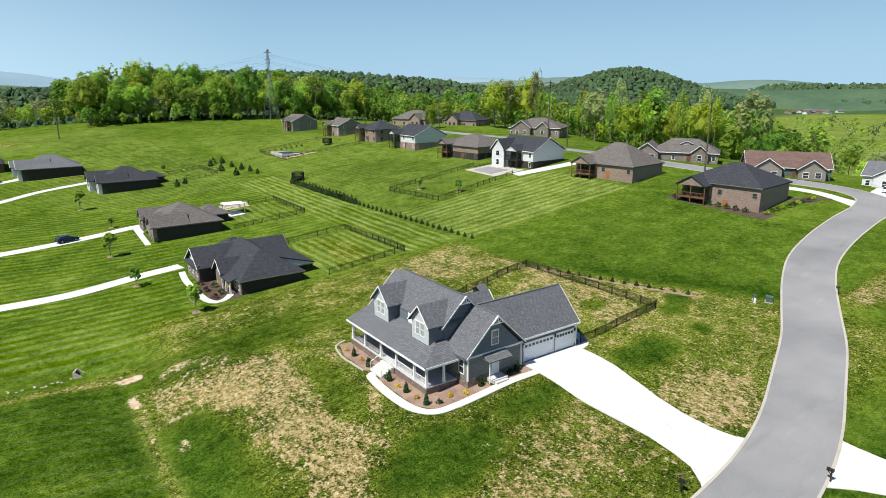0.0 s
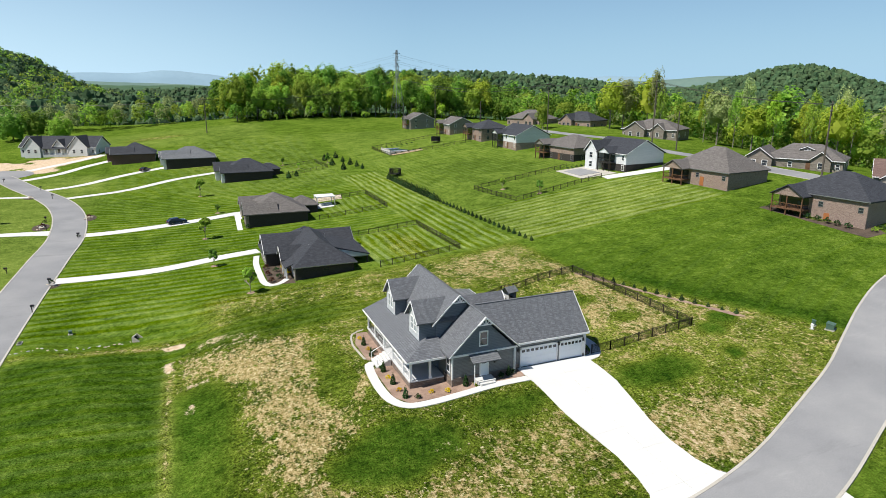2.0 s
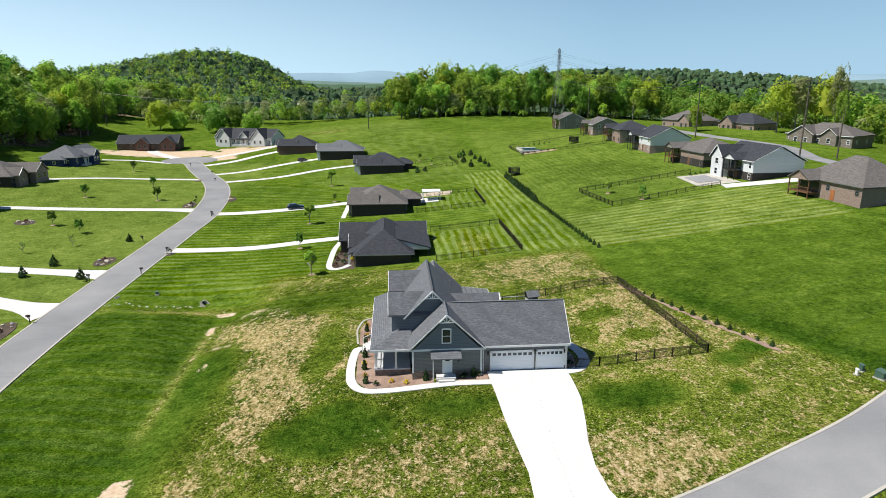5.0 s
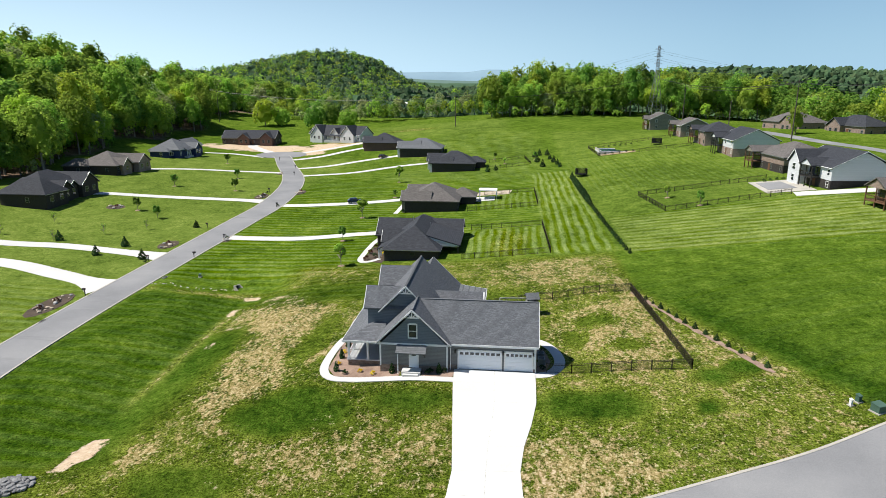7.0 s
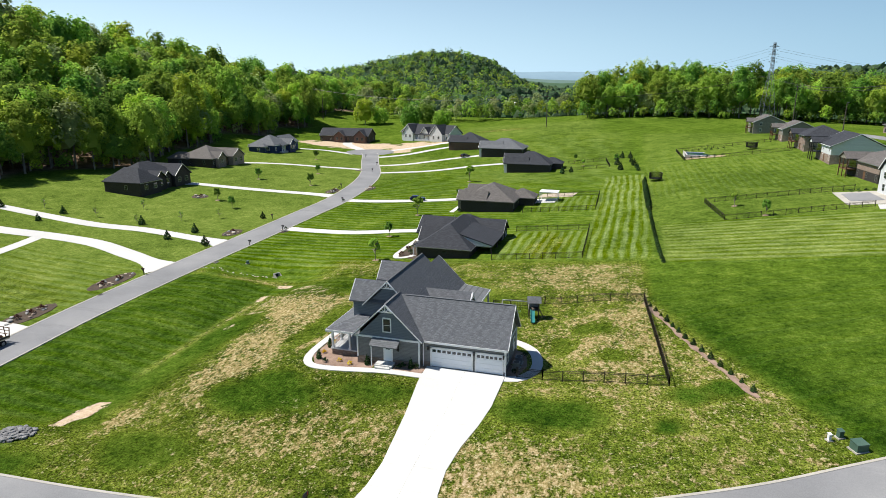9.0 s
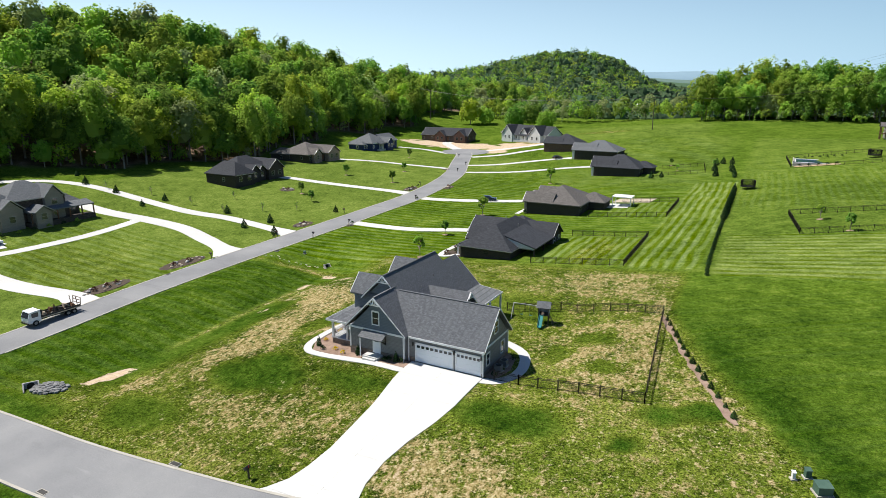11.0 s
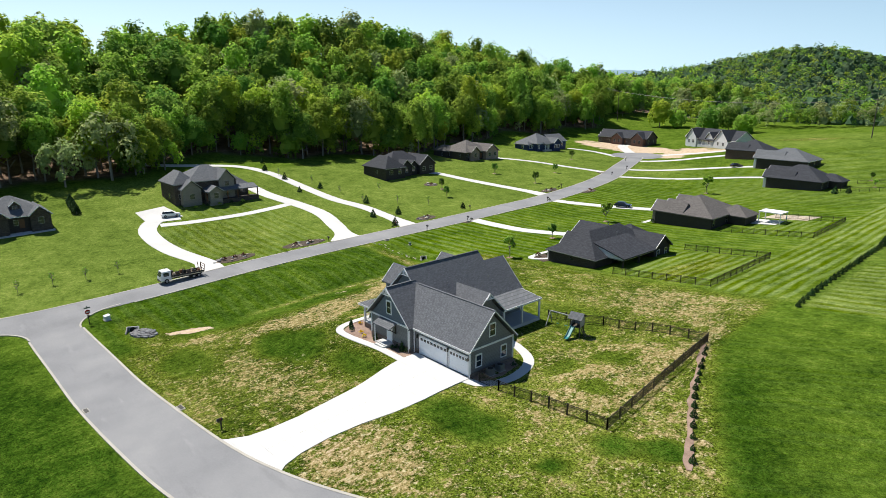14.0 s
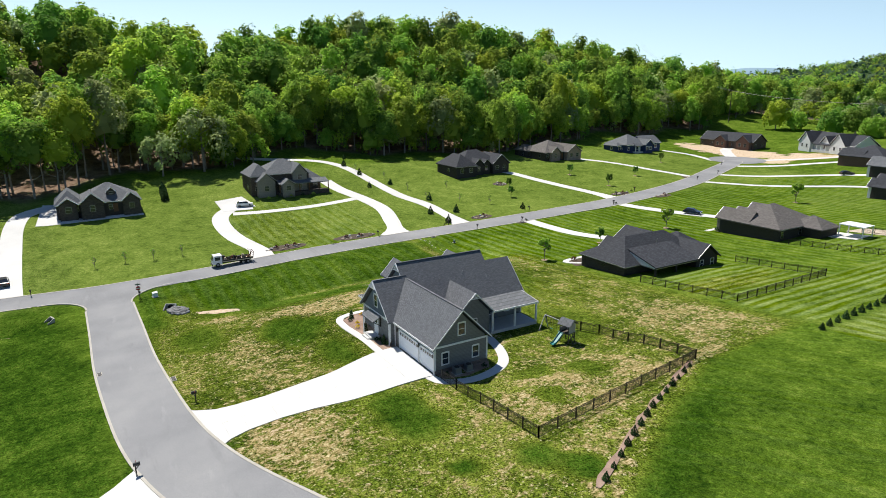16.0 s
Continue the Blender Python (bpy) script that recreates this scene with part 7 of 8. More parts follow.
def pylon(x, y, height):
    z = gz(x, y)
    T = thing("transmission_tower", x, y, z, 15, "grey steel lattice transmission tower on the crest", "pylon")
    levels = [0, 7, 13, 18, 22.5, 26.5, 30, 33.5, 37, height]
    def half(h):
        return 3.6 * (1 - h / 26) + 0.75 * h / 26 if h < 26 else 0.75 - 0.3 * (h - 26) / (height - 26)
    for sx, sy in ((-1, -1), (1, -1), (1, 1), (-1, 1)):
        for a, c in ((-0.5, 26), (26, height)):
            part("leg", Build().beam((sx * half(max(a, 0)), sy * half(max(a, 0)), a), (sx * half(c), sy * half(c), c), 0.17), grey_metal, T)
    for s in range(4):
        u = [(-1, -1), (1, -1), (1, 1), (-1, 1)]
        (ax, ay), (bx, by) = u[s], u[(s + 1) % 4]
        b = Build()
        for a, c in zip(levels, levels[1:]):
            b.beam((ax * half(a), ay * half(a), a), (bx * half(c), by * half(c), c), 0.075)
            b.beam((bx * half(a), by * half(a), a), (ax * half(c), ay * half(c), c), 0.075)
            b.beam((ax * half(c), ay * half(c), c), (bx * half(c), by * half(c), c), 0.075)
        part("lattice", b, grey_metal, T)["kind"] = "stuff"
    for h in (height - 2, height - 6, height - 10):
        part("arm", Build().beam((-2.6, 0, h), (2.6, 0, h), 0.16).beam((-2.6, 0, h), (0, 0, h + 1.0), 0.1).beam((2.6, 0, h), (0, 0, h + 1.0), 0.1), grey_metal, T)
    return T


pylon(138.5, 371, 40.5)


def wire(a, b, sag):
    line = [tuple(a[k] + (b[k] - a[k]) * i / 14 - (sag * 4 * i / 14 * (1 - i / 14) if k == 2 else 0) for k in range(3)) for i in range(15)]
    w = Build().pipe(line, 0.034)
    tagged(part("power_line", w, dark_metal), "thin dark power line between the poles", "cable", "power lines")


for k in (-1.1, 0.0, 1.1):
    wire((156 + k, 95.6, 28.2), (149.5 + k, 149, 33.7), 1.2)
    wire((149.5 + k, 149, 33.7), (151.5 + k, 214.5, 33.1), 1.6)
    wire((151.5 + k, 214.5, 33.1), (138.2 + k, 306, 31.3), 2.5)
    wire((151.5 + k, 214.5, 33.1), (128 + k, 330, 36), 3.5)
    wire((128 + k, 330, 36), (24 + k, 330, 26), 4)
    wire((24, 330 + k, 26), (-131, 371 + k, 28), 4)
    wire((-131 + k, 371, 28), (-250, 420 + 3 * k, 62), 5)
for h, s in ((50.5, -2.6), (50.5, 2.6), (46.5, 2.6), (46.5, -2.6)):
    wire((138.5 + s, 371, h), (330 + s, 240, h - 22), 9)
    wire((138.5 + s, 371, h), (-40 + s, 560, h - 20), 9)

# ---- vehicles ----


def wheel(parent, x, y, r, w):
    t = part("wheel", Build().tube((x, y - w / 2, r), (x, y + w / 2, r), r, r, 16), rubber, parent)
    part("rim", Build().tube((x, y - w / 2 - 0.01, r), (x, y + w / 2 + 0.01, r), r * 0.55, r * 0.55, 12), grey_metal, t)


def car(x, y, rz, paint, label):
    C = thing("car", x, y, gz(x, y) + 0.07, rz, label, "car")
    body = Build()
    side = [(-2.25, 0.35), (2.2, 0.35), (2.3, 0.65), (2.15, 0.85), (1.0, 0.98), (-1.9, 1.02), (-2.25, 0.85)]
    body.extrude(side, "y", -0.88, 0.88)
    b = part("body", body, paint, C)
    cab = Build()
    lo, hi = ((1.05, 0.82), (-2.0, 0.82)), ((0.25, 0.62), (-1.55, 0.62))
    p = [(lo[0][0], -0.82, 0.97), (lo[1][0], -0.82, 1.0), (lo[1][0], 0.82, 1.0), (lo[0][0], 0.82, 0.97), (0.3, -0.64, 1.46), (-1.45, -0.64, 1.46), (-1.45, 0.64, 1.46), (0.3, 0.64, 1.46)]
    for q in ((0, 1, 5, 4), (1, 2, 6, 5), (2, 3, 7, 6), (3, 0, 4, 7)):
        cab.poly(*[p[i] for i in q])
    part("windscreen", cab, window_glass, C)
    part("car_roof", Build().poly(*p[4:]).box(-1.45, 0.3, -0.64, 0.64, 1.46, 1.5), paint, C)
    for u in (-0.62, 0.62):
        part("headlight", Build().box(2.18, 2.3, u - 0.18, u + 0.18, 0.66, 0.8), paint_white, C)
        part("tail_light", Build().box(-2.29, -2.22, u - 0.16, u + 0.16, 0.7, 0.86), lamp_red, C)
    for wx in (-1.4, 1.4):
        for wy in (-0.82, 0.82):
            wheel(C, wx, wy, 0.33, 0.22)
    return C


car(9.9, 157.0, 20, paint_navy, "dark blue car parked on the concrete drive")
car(-1.8, 256.0, 55, paint_black, "black car parked on a far drive")
car(172, 57.5, 10, paint_white, "white car parked before the white garage")
car(-62.5, 58.5, 80, paint_white, "white car parked beside the stone house")
car(-28.5, 3.8, 185, paint_black, "black car on the drive beside the corner")


def flatbed(x, y, rz):
    T = thing("flatbed_truck", x, y, gz(x, y) + 0.09, rz, "white cab flatbed truck with landscaping load on the road", "truck")
    part("cab", Build().extrude([(2.0, 0.55), (3.9, 0.55), (3.95, 1.35), (3.55, 2.35), (2.0, 2.4)], "y", -1.05, 1.05), paint_white, T)
    part("windscreen", Build().poly((3.97, -0.95, 1.42), (3.97, 0.95, 1.42), (3.62, 0.88, 2.22), (3.62, -0.88, 2.22)), window_glass, T)
    for s in (-1, 1):
        part("side_window", Build().box(2.4, 3.4, s * 1.05 - 0.01, s * 1.05 + 0.01, 1.4, 2.1), window_glass, T)
        part("headlight", Build().box(3.9, 3.98, s * 0.75 - 0.18, s * 0.75 + 0.18, 0.75, 0.95), paint_white, T)
    part("bumper", Build().box(3.9, 4.05, -1.05, 1.05, 0.4, 0.65), dark_metal, T)
    part("bed", Build().box(-4.2, 1.9, -1.15, 1.15, 0.95, 1.12), stone_sand, T, "pale dusty timber bed")
    part("chassis", Build().box(-4.0, 3.2, -0.4, 0.4, 0.55, 0.95), dark_metal, T)
    for s in (-1, 1):
        part("side_rail", Build().box(-4.2, 1.9, s * 1.15 - 0.03, s * 1.15 + 0.03, 1.12, 1.42), dark_metal, T)
    part("ramp", Build().beam((-4.25, -1.05, 1.0), (-4.45, -1.05, 2.5), 0.1).beam((-4.25, 1.05, 1.0), (-4.45, 1.05, 2.5), 0.1).beam((-4.32, -1.05, 1.5), (-4.32, 1.05, 1.5), 0.08).beam((-4.38, -1.05, 2.0), (-4.38, 1.05, 2.0), 0.08).beam((-4.44, -1.05, 2.45), (-4.44, 1.05, 2.45), 0.08), wood_brown, T, "upright rusty ramp")
    part("headboard", Build().box(1.8, 1.9, -1.1, 1.1, 1.12, 2.3), dark_metal, T)
    for k, (u, v, w, h) in enumerate(((1.3, -0.5, 0.35, 0.9), (1.2, 0.5, 0.4, 0.6), (0.4, 0.0, 0.35, 0.5), (-0.5, -0.5, 0.5, 0.7), (-0.6, 0.6, 0.3, 0.95), (-1.6, 0.1, 0.45, 0.55), (-2.6, -0.4, 0.4, 0.7), (-2.7, 0.6, 0.35, 0.5), (-3.6, 0.0, 0.3, 0.45))):
        part("load", Build().extrude([(u - w, 1.12), (u + w, 1.12), (u + w * 0.7, 1.12 + h), (u - w * 0.4, 1.12 + h * 0.85)], "y", v - 0.32, v + 0.32), (dark_metal, stone_sand, paint_black, wood_brown, rubber)[k % 5], T)
        part("wheel", Build().tube((u + w * 0.6, v - 0.4, 1.36), (u + w * 0.6, v - 0.3, 1.36), 0.24, 0.24, 12), rubber, T)
    for u, v, h in ((-0.6, 0.2, 2.3), (-1.2, -0.7, 2.1), (-3.9, 0.9, 3.0), (-3.9, -0.9, 2.8), (0.9, 0.9, 2.2)):
        part("upright", Build().beam((u, v, 1.1), (u + 0.15, v, h), 0.09), wood_brown, T)
    for u in (2.9, -2.2, -3.2):
        for v in (-0.95, 0.95):
            wheel(T, u, v, 0.45, 0.3)
    return T


flatbed(-16.6, 44.3, -91)

# ---- play set, pool and other things in the yards ----


def play_set(x, y):
    P = thing("play_set", x, y, gz(x, y), 12, "wooden play tower with slide and swing beam", "playground")
    for sx in (-0.75, 0.75):
        for sy in (-0.75, 0.75):
            part("post", Build().box(sx - 0.06, sx + 0.06, sy - 0.06, sy + 0.06, -0.1, 2.7), wood_pole, P)
    part("platform", Build().box(-0.85, 0.85, -0.85, 0.85, 1.35, 1.45), wood_pole, P)
    part("cabin", Build().box(-0.8, 0.8, 0.76, 0.82, 1.45, 2.7).box(0.76, 0.82, -0.8, 0.8, 1.45, 2.7).box(-0.82, -0.76, -0.8, 0.8, 1.45, 2.1), wood_play, P, "pale grey boarded cabin")
    part("roof", Build().gable("x", -1.1, 1.1, -1.05, 1.05, 2.65, 3.45, 0.08), shingle_slate, P)
    part("gable_board", Build().extrude([(-0.85, 2.6), (0.85, 2.6), (0, 3.25)], "x", 0.8, 0.86), wood_play, P)
    part("slide", Build().extrude([(-0.85, 1.4), (-1.1, 1.4), (-2.6, 0.35), (-3.2, 0.3), (-3.2, 0.2), (-2.6, 0.22), (-1.1, 1.25)], "x", -0.55, 0.0).extrude([(-0.85, 1.6), (-1.1, 1.6), (-2.6, 0.55), (-3.2, 0.45), (-3.2, 0.2), (-2.6, 0.22), (-1.1, 1.25)], "x", -0.6, -0.55).extrude([(-0.85, 1.6), (-1.1, 1.6), (-2.6, 0.55), (-3.2, 0.45), (-3.2, 0.2), (-2.6, 0.22), (-1.1, 1.25)], "x", 0.0, 0.05), plastic_teal, P, "teal plastic slide")
    part("ladder", Build().beam((0.85, -0.6, 1.4), (1.6, -0.6, -0.05), 0.08).beam((0.85, 0.0, 1.4), (1.6, 0.0, -0.05), 0.08).beam((1.1, -0.6, 0.9), (1.1, 0.0, 0.9), 0.06).beam((1.35, -0.6, 0.45), (1.35, 0.0, 0.45), 0.06), wood_pole, P)
    for s in (-1, 1):
        part("cross_brace", Build().beam((s * 0.75, -0.75, 0.1), (s * 0.75, 0.75, 1.2), 0.08), wood_pole, P)
    part("swing_beam", Build().beam((-0.8, 0.7, 2.3), (-5.0, 1.2, 2.3), 0.13), wood_play, P)
    for s in (-1, 1):
        part("swing_leg", Build().beam((-5.0, 1.2, 2.3), (-5.2, 1.2 + s * 1.1, -0.05), 0.11), wood_play, P)
    for k in range(2):
        u = -2.2 - 1.5 * k
        S = part("swing_seat", Build().box(u - 0.25, u + 0.25, 0.9 + 0.1 * k, 1.1 + 0.1 * k, 0.5, 0.55), plastic_teal, P)
        part("swing_chain", Build().beam((u - 0.22, 1.0 + 0.1 * k, 0.5), (u - 0.22, 0.95 + 0.1 * k, 2.3), 0.02).beam((u + 0.22, 1.0 + 0.1 * k, 0.5), (u + 0.22, 0.95 + 0.1 * k, 2.3), 0.02).beam((u - 0.22, 0.95 + 0.1 * k, 2.3), (u + 0.22, 0.95 + 0.1 * k, 2.3), 0.02), grey_metal, S)
    return P


play_set(57.5, 70.6).scale = (0.9, 0.9, 0.9)


def trampoline(x, y, r):
    T = thing("trampoline", x, y, gz(x, y), 0, "dark trampoline with a netted enclosure", "trampoline", "trampolines")
    ring = [(r * math.cos(a), r * math.sin(a)) for a in np.linspace(0, 2 * math.pi, 17)[:-1]]
    part("mat", Build().poly(*[(a, b, 0.8) for a, b in ring]).poly(*[(a, b, 0.76) for a, b in reversed(ring)]), rubber, T)
    for lo, hi, name in ((0.7, 0.9, "padding"), (2.5, 2.56, "top_ring")):
        b = Build()
        for p, q in zip(ring, ring[1:] + ring[:1]):
            b.beam((*p, (lo + hi) / 2), (*q, (lo + hi) / 2), 0.12, hi - lo)
        part(name, b, rubber if lo < 1 else dark_metal, T)
    net = Build()
    for p, q in zip(ring, ring[1:] + ring[:1]):
        for k in range(5):
            f = k / 5
            c = (p[0] + (q[0] - p[0]) * f, p[1] + (q[1] - p[1]) * f)
            net.beam((*c, 0.85), (*c, 2.5), 0.07)
    part("net", net, rubber, T)
    for p in ring[::2]:
        part("leg", Build().beam((*p, 0), (*p, 2.5), 0.07), dark_metal, T)


trampoline(77.0, 187, 1.9)
trampoline(111, 236.5, 1.9)
pool = thing("swimming_pool", 93.5, 233.5, gz(93.5, 233.5), 0, "swimming pool with pale concrete surround", "pool")
part("surround", Build().box(-5.5, 5.5, -6, -5.0, -1.5, 0.5).box(-5.5, 5.5, 5.0, 6, -1.5, 0.5).box(-5.5, -4.6, -5.0, 5.0, -1.5, 0.5).box(4.6, 5.5, -5.0, 5.0, -1.5, 0.5), concrete_drive, pool)
part("water", Build().box(-4.6, 4.6, -5.0, 5.0, -1.5, 0.38), pool_water, pool, "dark blue water")
part("sun_wall", Build().box(-5.5, -5.2, -6, 6, 0.5, 0.9), concrete_kerb, pool)
bed("pool_gravel", [(88.4, 225.4), (101, 225.4), (101.5, 227.3), (90.4, 227.6), (90, 242.5), (88.2, 242.5)], bare_soil, 0.06, "tan gravel round the pool", "gravel")
bed("patio_white_house", [(113.5, 133.5), (123.6, 132), (123.8, 147), (114.5, 148.5)], concrete_kerb, 0.08, "pale patio beside the white house", "patio")
bed("covered_pool", [(115, 137), (121, 136), (121, 145.5), (115.6, 146)], asphalt, 0.14, "grey covered pool in the patio", "pool cover")
bed("taupe_patio", [(43.5, 157), (50, 157.5), (50, 163.5), (43.5, 163)], concrete_drive, 0.08, "white patio slab behind the house", "patio")
bed("stone_garden", [(44, 165), (54, 166), (55, 172), (45, 171)], stone_sand, 0.06, "pale stone garden bed", "flower bed")
pergola = thing("pergola", 48.0, 161, gz(48, 161), 0, "white flat roofed patio cover on posts", "pergola")
part("roof", Build().box(-2.6, 2.6, -2.2, 2.2, 2.5, 2.68), white_trim, pergola)
for u in (-2.4, 2.4):
    for v in (-2, 2):
        part("post", Build().box(u - 0.08, u + 0.08, v - 0.08, v + 0.08, -0.1, 2.5), white_trim, pergola)
tagged(part("path", ribbon([(28.6, 101.2), (27.2, 99.4), (25.6, 99.0), (24.6, 101), (24.4, 106), (24.5, 114), (25.2, 120)], 1.15, 0.07, 0.2, 3, step=1.0), concrete_drive), "white path before the dark brick house", "path", kind="structure")
bed("house_two_bed", [(25.2, 99.6), (29.6, 98.0), (29.7, 105), (28.5, 110.8), (25.3, 110.8)], mulch_dark, 0.05, "brown mulch bed before the dark house", "flower bed")
bed("house_three_path", [(23.4, 144), (24.6, 144), (25.0, 158), (28, 164), (24, 164)], concrete_drive, 0.07, "white path before the taupe house", "path")
bed("house_left_court", [(-83, 10), (-66, 8.5), (-65.5, 11), (-66, 33), (-67.4, 33), (-67.4, 12), (-82, 13)], concrete_drive, 0.07, "white concrete court before the house", "path")
bed("stone_house_court", [(-70, 52), (-60, 52), (-59, 60), (-66, 61), (-72, 60)], concrete_drive, 0.08, "white concrete court beside the stone house", "path")


# ---- stones, boxes and mail boxes ----


def stone_mesh(seed):
    r = random.Random(seed)
    bm = bmesh.new()
    bmesh.ops.create_icosphere(bm, subdivisions=1, radius=1.0)
    for v in bm.verts:
        v.co *= r.uniform(0.7, 1.15)
        v.co.z *= 0.65
    me = bpy.data.meshes.new("stone")
    bm.to_mesh(me)
    bm.free()
    return me


STONES = [stone_mesh(i) for i in range(5)]
for me in STONES[:3]:
    me.materials.append(stone_sand)
for me in STONES[3:]:
    me.materials.append(stone_grey)


def rock_group(cx, cy, rx, ry, n, lo, hi, label, turn=0.0):
    bed("rock_bed", [(cx + (rx + 0.6) * math.cos(a) * math.cos(turn) - (ry + 0.6) * math.sin(a) * math.sin(turn), cy + (rx + 0.6) * math.cos(a) * math.sin(turn) + (ry + 0.6) * math.sin(a) * math.cos(turn)) for a in np.linspace(0, 2 * math.pi, 13)[:-1]], mulch_dark, 0.04, "dark soil bed among boulders", "flower bed")
    for k in range(n):
        a, d = rng.uniform(0, 2 * math.pi), math.sqrt(rng.random())
        u, v = rx * d * math.cos(a), ry * d * math.sin(a)
        x, y = cx + u * math.cos(turn) - v * math.sin(turn), cy + u * math.sin(turn) + v * math.cos(turn)
        s = rng.uniform(lo, hi)
        ob = part("boulder", STONES[int(rng.integers(0, 5))], None)
        ob.matrix_basis = pose(x, y, gz(x, y) + s * 0.25, 0, 0, rng.uniform(0, 360))
        ob.scale = (s, s * rng.uniform(0.7, 1), s)
        tagged(ob, label, "boulder", "boulders in the roadside beds")


for cx, cy, rx, ry, n in ((-22.2, 74.6, 1.6, 5, 16), (-22.6, 57.5, 1.6, 4.6, 16), (-21.8, 111.5, 1.4, 2.6, 9), (-52.2, 139.5, 1.8, 1.8, 9), (-20.2, 162, 1.2, 3, 8), (-11.0, 170, 1.2, 3, 8), (-30.5, 207, 1.4, 2.4, 6), (-11, 117.2, 1.0, 1.8, 5), (-71, 133, 3.2, 1.2, 8)):
    rock_group(cx, cy, rx, ry, n, 0.25, 0.6, "tan and grey boulder in a roadside bed")
for x, y in ((-22.0, 76), (-22.4, 58), (-22.6, 60), (-52, 139.6), (-22, 112), (-20, 163), (-11, 171), (-22.4, 72.5), (-22.6, 55.6)):
    bush(x, y, 1.0, (leaf_red, leaf_shrub)[int(x * 10) % 2], "small bush among roadside boulders", "bushes among the boulders")
grav = []
for k in range(240):
    a, d = rng.uniform(0, 2 * math.pi), math.sqrt(rng.random())
    x, y = 7.2 + 2.4 * d * math.cos(a), 30.2 + 1.5 * d * math.sin(a) + 0.5 * d * math.cos(a)
    grav.append((x, y, gz(x, y) + 0.5 * (1 - d) + rng.uniform(0, 0.22), rng.uniform(0.14, 0.36), k % 5))
gv, gf = [], []
for x, y, z, s, k in grav:
    o = len(gv)
    gv += [(x + v.co.x * s, y + v.co.y * s, z + v.co.z * s) for v in STONES[k].vertices]
    gf += [tuple(o + i for i in p.vertices) for p in STONES[k].polygons]
gm = bpy.data.meshes.new("rip_rap")
gm.from_pydata(gv, [], gf)
tagged(part("rip_rap", gm, loose_stone), "heap of loose grey drain stones", "stones", kind="stuff")
drain = thing("drain_headwall", 5.0, 29.2, gz(5.0, 29.2), 62, "concrete drain headwall beside loose stones", "culvert")
part("headwall", Build().box(-0.9, 0.9, 0.5, 0.7, -0.5, 0.75).extrude([(0.5, 0.75), (0.5, -0.5), (-0.7, -0.5), (-0.7, 0.1)], "x", -0.9, -0.75).extrude([(0.5, 0.75), (0.5, -0.5), (-0.7, -0.5), (-0.7, 0.1)], "x", 0.75, 0.9), stone_grey, drain)
# solid black disc in place of the shade inside the drain pipe
part("opening", Build().tube((0, 0.4, 0.25), (0, 0.52, 0.25), 0.45, 0.45, 16), rubber, drain, "dark disc standing for the shaded pipe mouth")
south = thing("drain_headwall", -2.6, 11.6, gz(-2.6, 11.6), 20, "pale concrete drain headwall at a grassy hollow", "culvert")
part("headwall", Build().box(-0.8, 0.8, 0.3, 0.5, -0.5, 0.7).extrude([(0.3, 0.7), (0.3, -0.5), (-0.6, -0.5), (-0.6, 0.1)], "x", -0.8, -0.66).extrude([(0.3, 0.7), (0.3, -0.5), (-0.6, -0.5), (-0.6, 0.1)], "x", 0.66, 0.8), concrete_kerb, south)
# again a solid black disc for the pipe's shaded hollow
part("opening", Build().tube((0, 0.22, 0.2), (0, 0.32, 0.2), 0.36, 0.36, 14), rubber, south, "dark disc standing for the shaded pipe mouth")
sign_red = surface("sign_red", (0.3, 0.015, 0.012), (0.38, 0.03, 0.02), 2, 9, 0.5)
stop = thing("stop_sign", -4.7, 25.4, gz(-4.7, 25.4), 0, "red octagonal road sign with dark street name plates", "road sign")
part("post", Build().beam((0, 0, -0.3), (0, 0, 3.0), 0.07), dark_metal, stop)
eight = [(0.4 * math.cos(math.pi / 8 + k * math.pi / 4), 2.15 + 0.4 * math.sin(math.pi / 8 + k * math.pi / 4)) for k in range(8)]
face = part("sign_plate", Build().extrude(eight, "x", 0.05, 0.075), sign_red, stop)
part("lettering", Build().box(0.076, 0.08, -0.27, 0.27, 2.06, 2.24), white_trim, face, "white band of lettering")
part("street_name_plate", Build().box(-0.015, 0.015, -0.45, 0.45, 2.75, 2.95), green_metal, stop)
part("street_name_plate", Build().box(-0.45, 0.45, -0.015, 0.015, 2.97, 3.17), green_metal, stop)
culvert = thing("culvert", 4.6, 88.4, gz(4.6, 88.4), 65, "concrete culvert end with a dark opening", "culvert")
culvert.scale = (0.75, 0.75, 0.75)
part("headwall", Build().box(-0.9, 0.9, 0.5, 0.75, -0.3, 0.95).extrude([(0.5, 0.95), (0.5, -0.3), (-0.7, -0.3), (-0.7, 0.1)], "x", -0.9, -0.75).extrude([(0.5, 0.95), (0.5, -0.3), (-0.7, -0.3), (-0.7, 0.1)], "x", 0.75, 0.9), concrete_kerb, culvert)
# the culvert's dark hollow is a solid black disc too
part("opening", Build().tube((0, 0.44, 0.42), (0, 0.52, 0.42), 0.42, 0.42, 16), rubber, culvert, "dark disc standing for the shaded pipe mouth")
for k in range(26):
    x = -11 + 0.62 * k + rng.uniform(-0.3, 0.3)
    y = 86.6 + 0.06 * k + rng.uniform(-0.5, 0.5)
    s = rng.uniform(0.1, 0.24)
    ob = part("ditch_stone", STONES[int(rng.integers(0, 5))], None)
    ob.matrix_basis = pose(x, y, gz(x, y) + s * 0.15, 0, 0, rng.uniform(0, 360))
    ob.scale = (s * 1.5, s, s * 0.7)
    tagged(ob, "flat pale stone in the shallow ditch", "stone", "stones in the ditch")


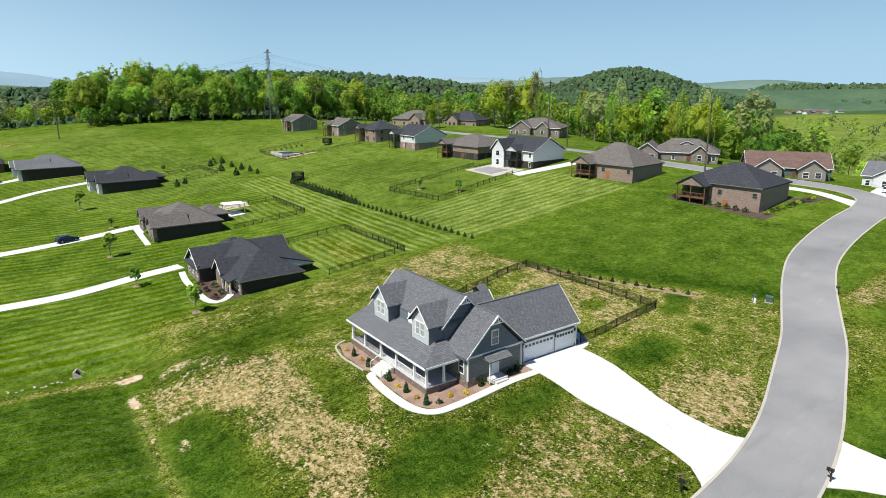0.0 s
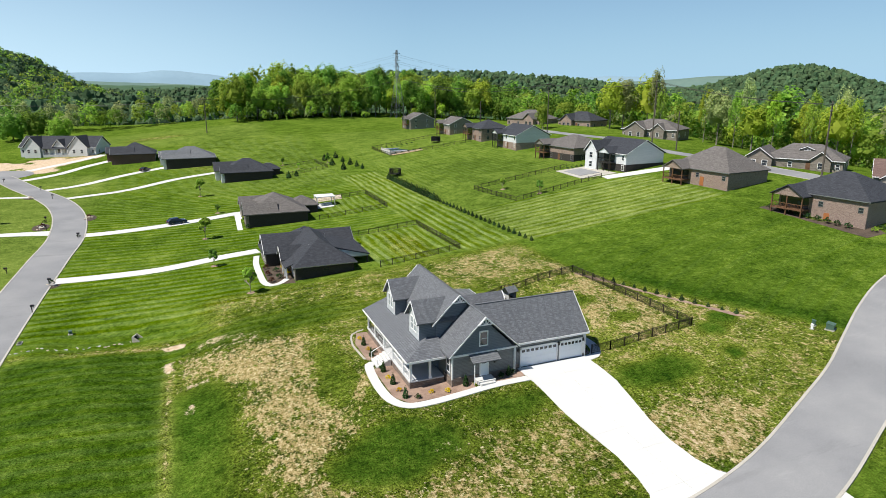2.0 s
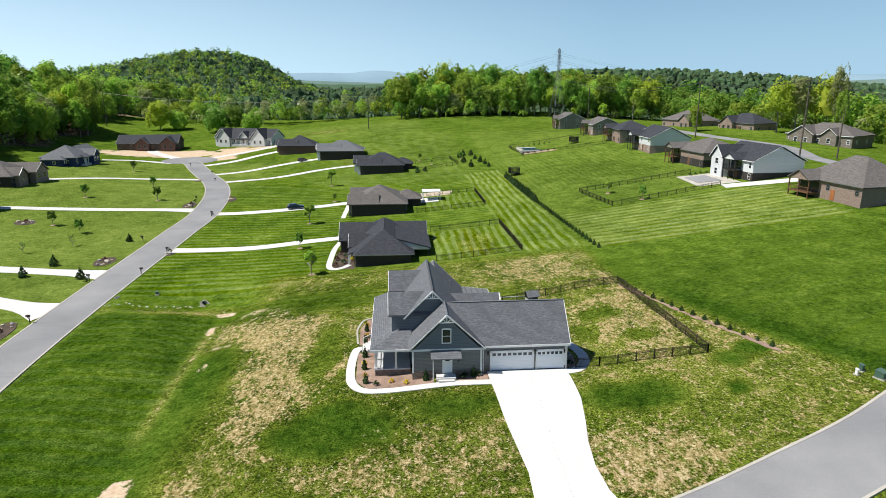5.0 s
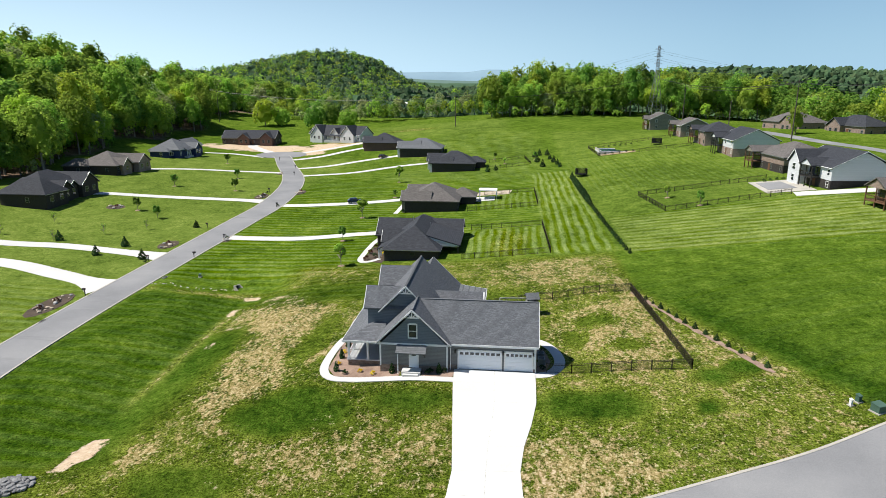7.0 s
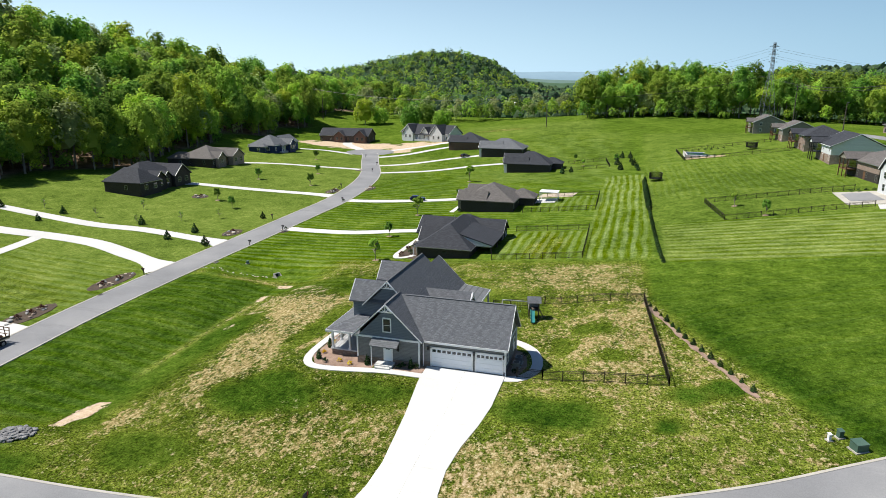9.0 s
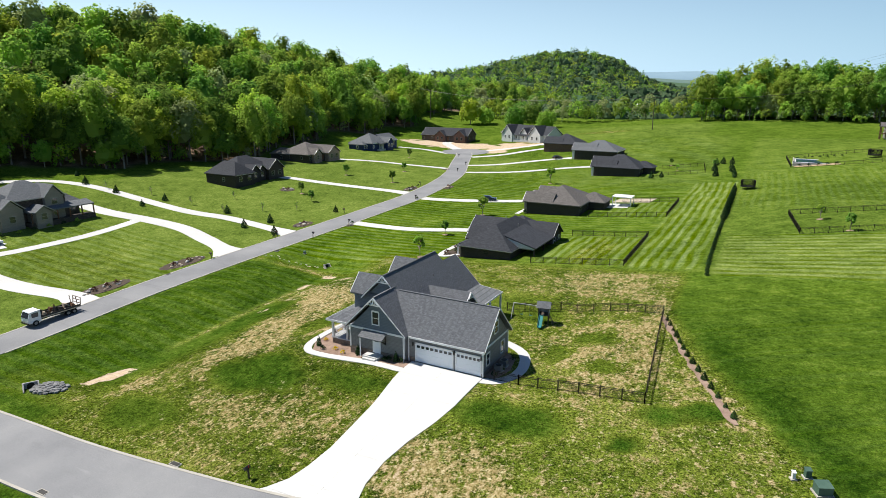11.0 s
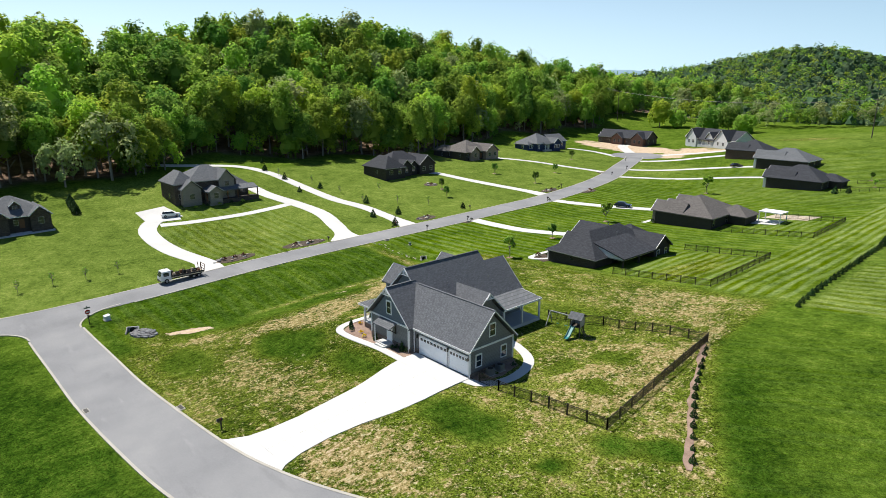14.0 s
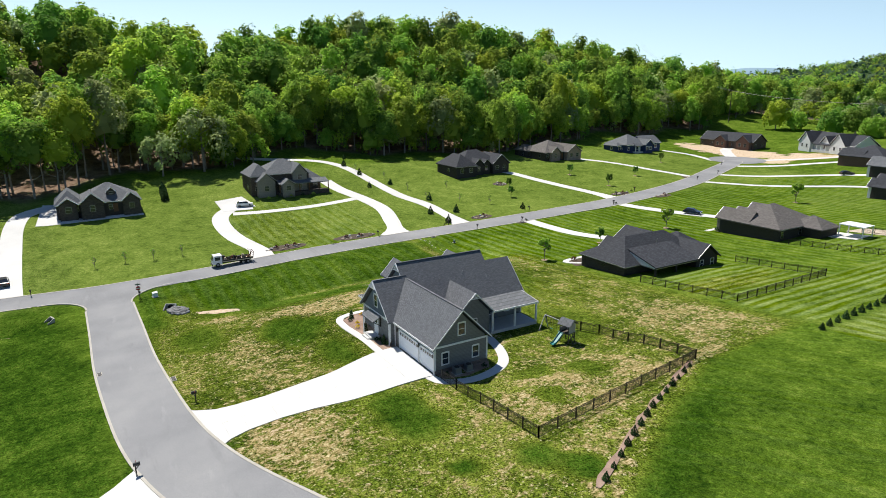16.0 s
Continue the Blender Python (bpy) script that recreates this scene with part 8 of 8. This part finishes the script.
def mailbox(x, y, rz):
    M = thing("mailbox", x, y, gz(x, y), rz, "black mailbox on a dark post by the kerb", "mailbox", "mailboxes")
    part("post", Build().box(-0.06, 0.06, -0.06, 0.06, -0.2, 1.15).beam((0, 0, 0.7), (0, -0.35, 1.05), 0.07), dark_metal, M)
    b = Build()
    b.extrude([(-0.14, 1.08), (0.14, 1.08), (0.14, 1.25), (0.09, 1.35), (0, 1.39), (-0.09, 1.35), (-0.14, 1.25)], "y", -0.42, 0.18)
    part("box", b, paint_black, M)
    part("flag", Build().box(0.14, 0.16, -0.1, -0.06, 1.2, 1.5), lamp_red, M)


for x, y, rz in ((45.0, 26.6, 0), (57.0, 19.4, 180), (-5.6, 25.6, 90), (-11.3, 117, 90), (-10.8, 149.4, 90), (-19.4, 99.5, -90), (-11.4, 103, 90), (-19.6, 126, -90), (-18.4, 158.5, -90), (-20, 168, -90), (-24.4, 203.6, 100), (-31, 224, 100), (-19.3, 79.5, -90), (-46, 247, 100), (-18.6, 8.5, -90), (100.5, 37.6, 200)):
    mailbox(x, y, rz)
for x, y in ((-11.2, 118.2), (-10.8, 150.4), (-19.6, 98.6), (-20.3, 167)):
    bush(x, y, 0.8, leaf_shrub, "low bush round a mailbox post", "bushes round the mailboxes")


def utility_box(x, y, rz, w, d, h, m, label):
    U = thing("utility_box", x, y, gz(x, y), rz, label, "utility box", "utility boxes")
    part("plinth", Build().box(-w / 2 - 0.12, w / 2 + 0.12, -d / 2 - 0.12, d / 2 + 0.12, -0.15, 0.08), concrete_kerb, U)
    part("cabinet", Build().extrude([(-d / 2, 0.08), (d / 2, 0.08), (d / 2, h), (-d / 2, h * 0.86)], "x", -w / 2, w / 2), m, U)
    part("lid", Build().extrude([(-d / 2 - 0.04, h * 0.86), (d / 2 + 0.04, h), (d / 2 + 0.04, h + 0.05), (-d / 2 - 0.04, h * 0.86 + 0.05)], "x", -w / 2 - 0.04, w / 2 + 0.04), m, U)


utility_box(90.2, 42.7, 25, 1.1, 0.9, 0.85, green_metal, "green metal transformer box on a plinth")
utility_box(89.2, 44.4, 25, 0.45, 0.4, 0.8, green_metal, "small green metal service box")
utility_box(88.2, 43.8, 25, 0.25, 0.25, 0.7, white_trim, "small pale service post")
utility_box(-4.5, 28.0, 5, 0.9, 0.8, 0.85, paint_white, "white metal transformer box on a plinth")
utility_box(-4.6, 92, 0, 0.4, 0.4, 0.6, green_metal, "small green metal service box")
for x, y in ((58.15, 53.2), (58.15, 54.8)):
    A = thing("air_conditioner", x, y, gz(x, y) + 0.05, 0, "grey outdoor cooling unit beside the garage", "air conditioner", "cooling units")
    part("casing", Build().box(-0.4, 0.4, -0.4, 0.4, 0.05, 0.8), grey_metal, A)
    part("fan_grille", Build().tube((0, 0, 0.8), (0, 0, 0.84), 0.33, 0.33, 14), dark_metal, A)
    part("pad", Build().box(-0.5, 0.5, -0.5, 0.5, -0.1, 0.05), concrete_kerb, A)
# storm drains along the kerb
for x, y, rz in ((36.5, 25.4, 2), (-10.6, 90, 90), (28, 17.6, 2), (-18.4, 68, 90)):
    D = thing("storm_drain", x, y, gz(x, y) + 0.08, rz, "dark iron storm drain in the kerb", "drain", "storm drains")
    part("frame", Build().box(-0.6, 0.6, -0.3, 0.3, -0.1, 0.06), concrete_kerb, D)
    part("grate", Build().box(-0.5, 0.5, -0.22, 0.22, 0.06, 0.09), dark_metal, D)
barn = thing("farm_building", -101, 830, gz(-101, 830), 8, "long low white farm building far off", "barn", "farm buildings")
part("wall", Build().box(-22, 22, -6, 6, -3, 3.6), siding_white, barn)
part("roof", Build().gable("x", -23, 23, -6.8, 6.8, 3.6, 6.2, 0.3), white_trim, barn)
barn2 = thing("farm_building", -134, 838, gz(-134, 838), 8, "small white farm building far off", "barn", "farm buildings")
part("wall", Build().box(-9, 9, -5, 5, -3, 3.2), siding_white, barn2)
part("roof", Build().gable("x", -10, 10, -5.8, 5.8, 3.2, 5.4, 0.3), white_trim, barn2)
for k in range(14):
    x, y = 1290 + 19 * (k % 7) + 9 * math.sin(k * 2.3), 590 + 34 * (k // 7) + 12 * math.sin(k * 1.7)
    V = thing("farm_house", x, y, gz(x, y), 25 * k, "small pale house in a far settlement", "house", "houses of the far settlement")
    part("wall", Build().box(-7, 7, -4.5, 4.5, -3, 3.4).extrude([(-4.5, 3.4), (4.5, 3.4), (0, 6.0)], "x", -7, 7), (siding_white, siding_tan, brick_brown)[k % 3], V)
    part("roof", Build().gable("x", -7.6, 7.6, -5.2, 5.2, 3.3, 6.4, 0.3), (shingle_brown, shingle_red, shingle_slate)[k % 3], V)
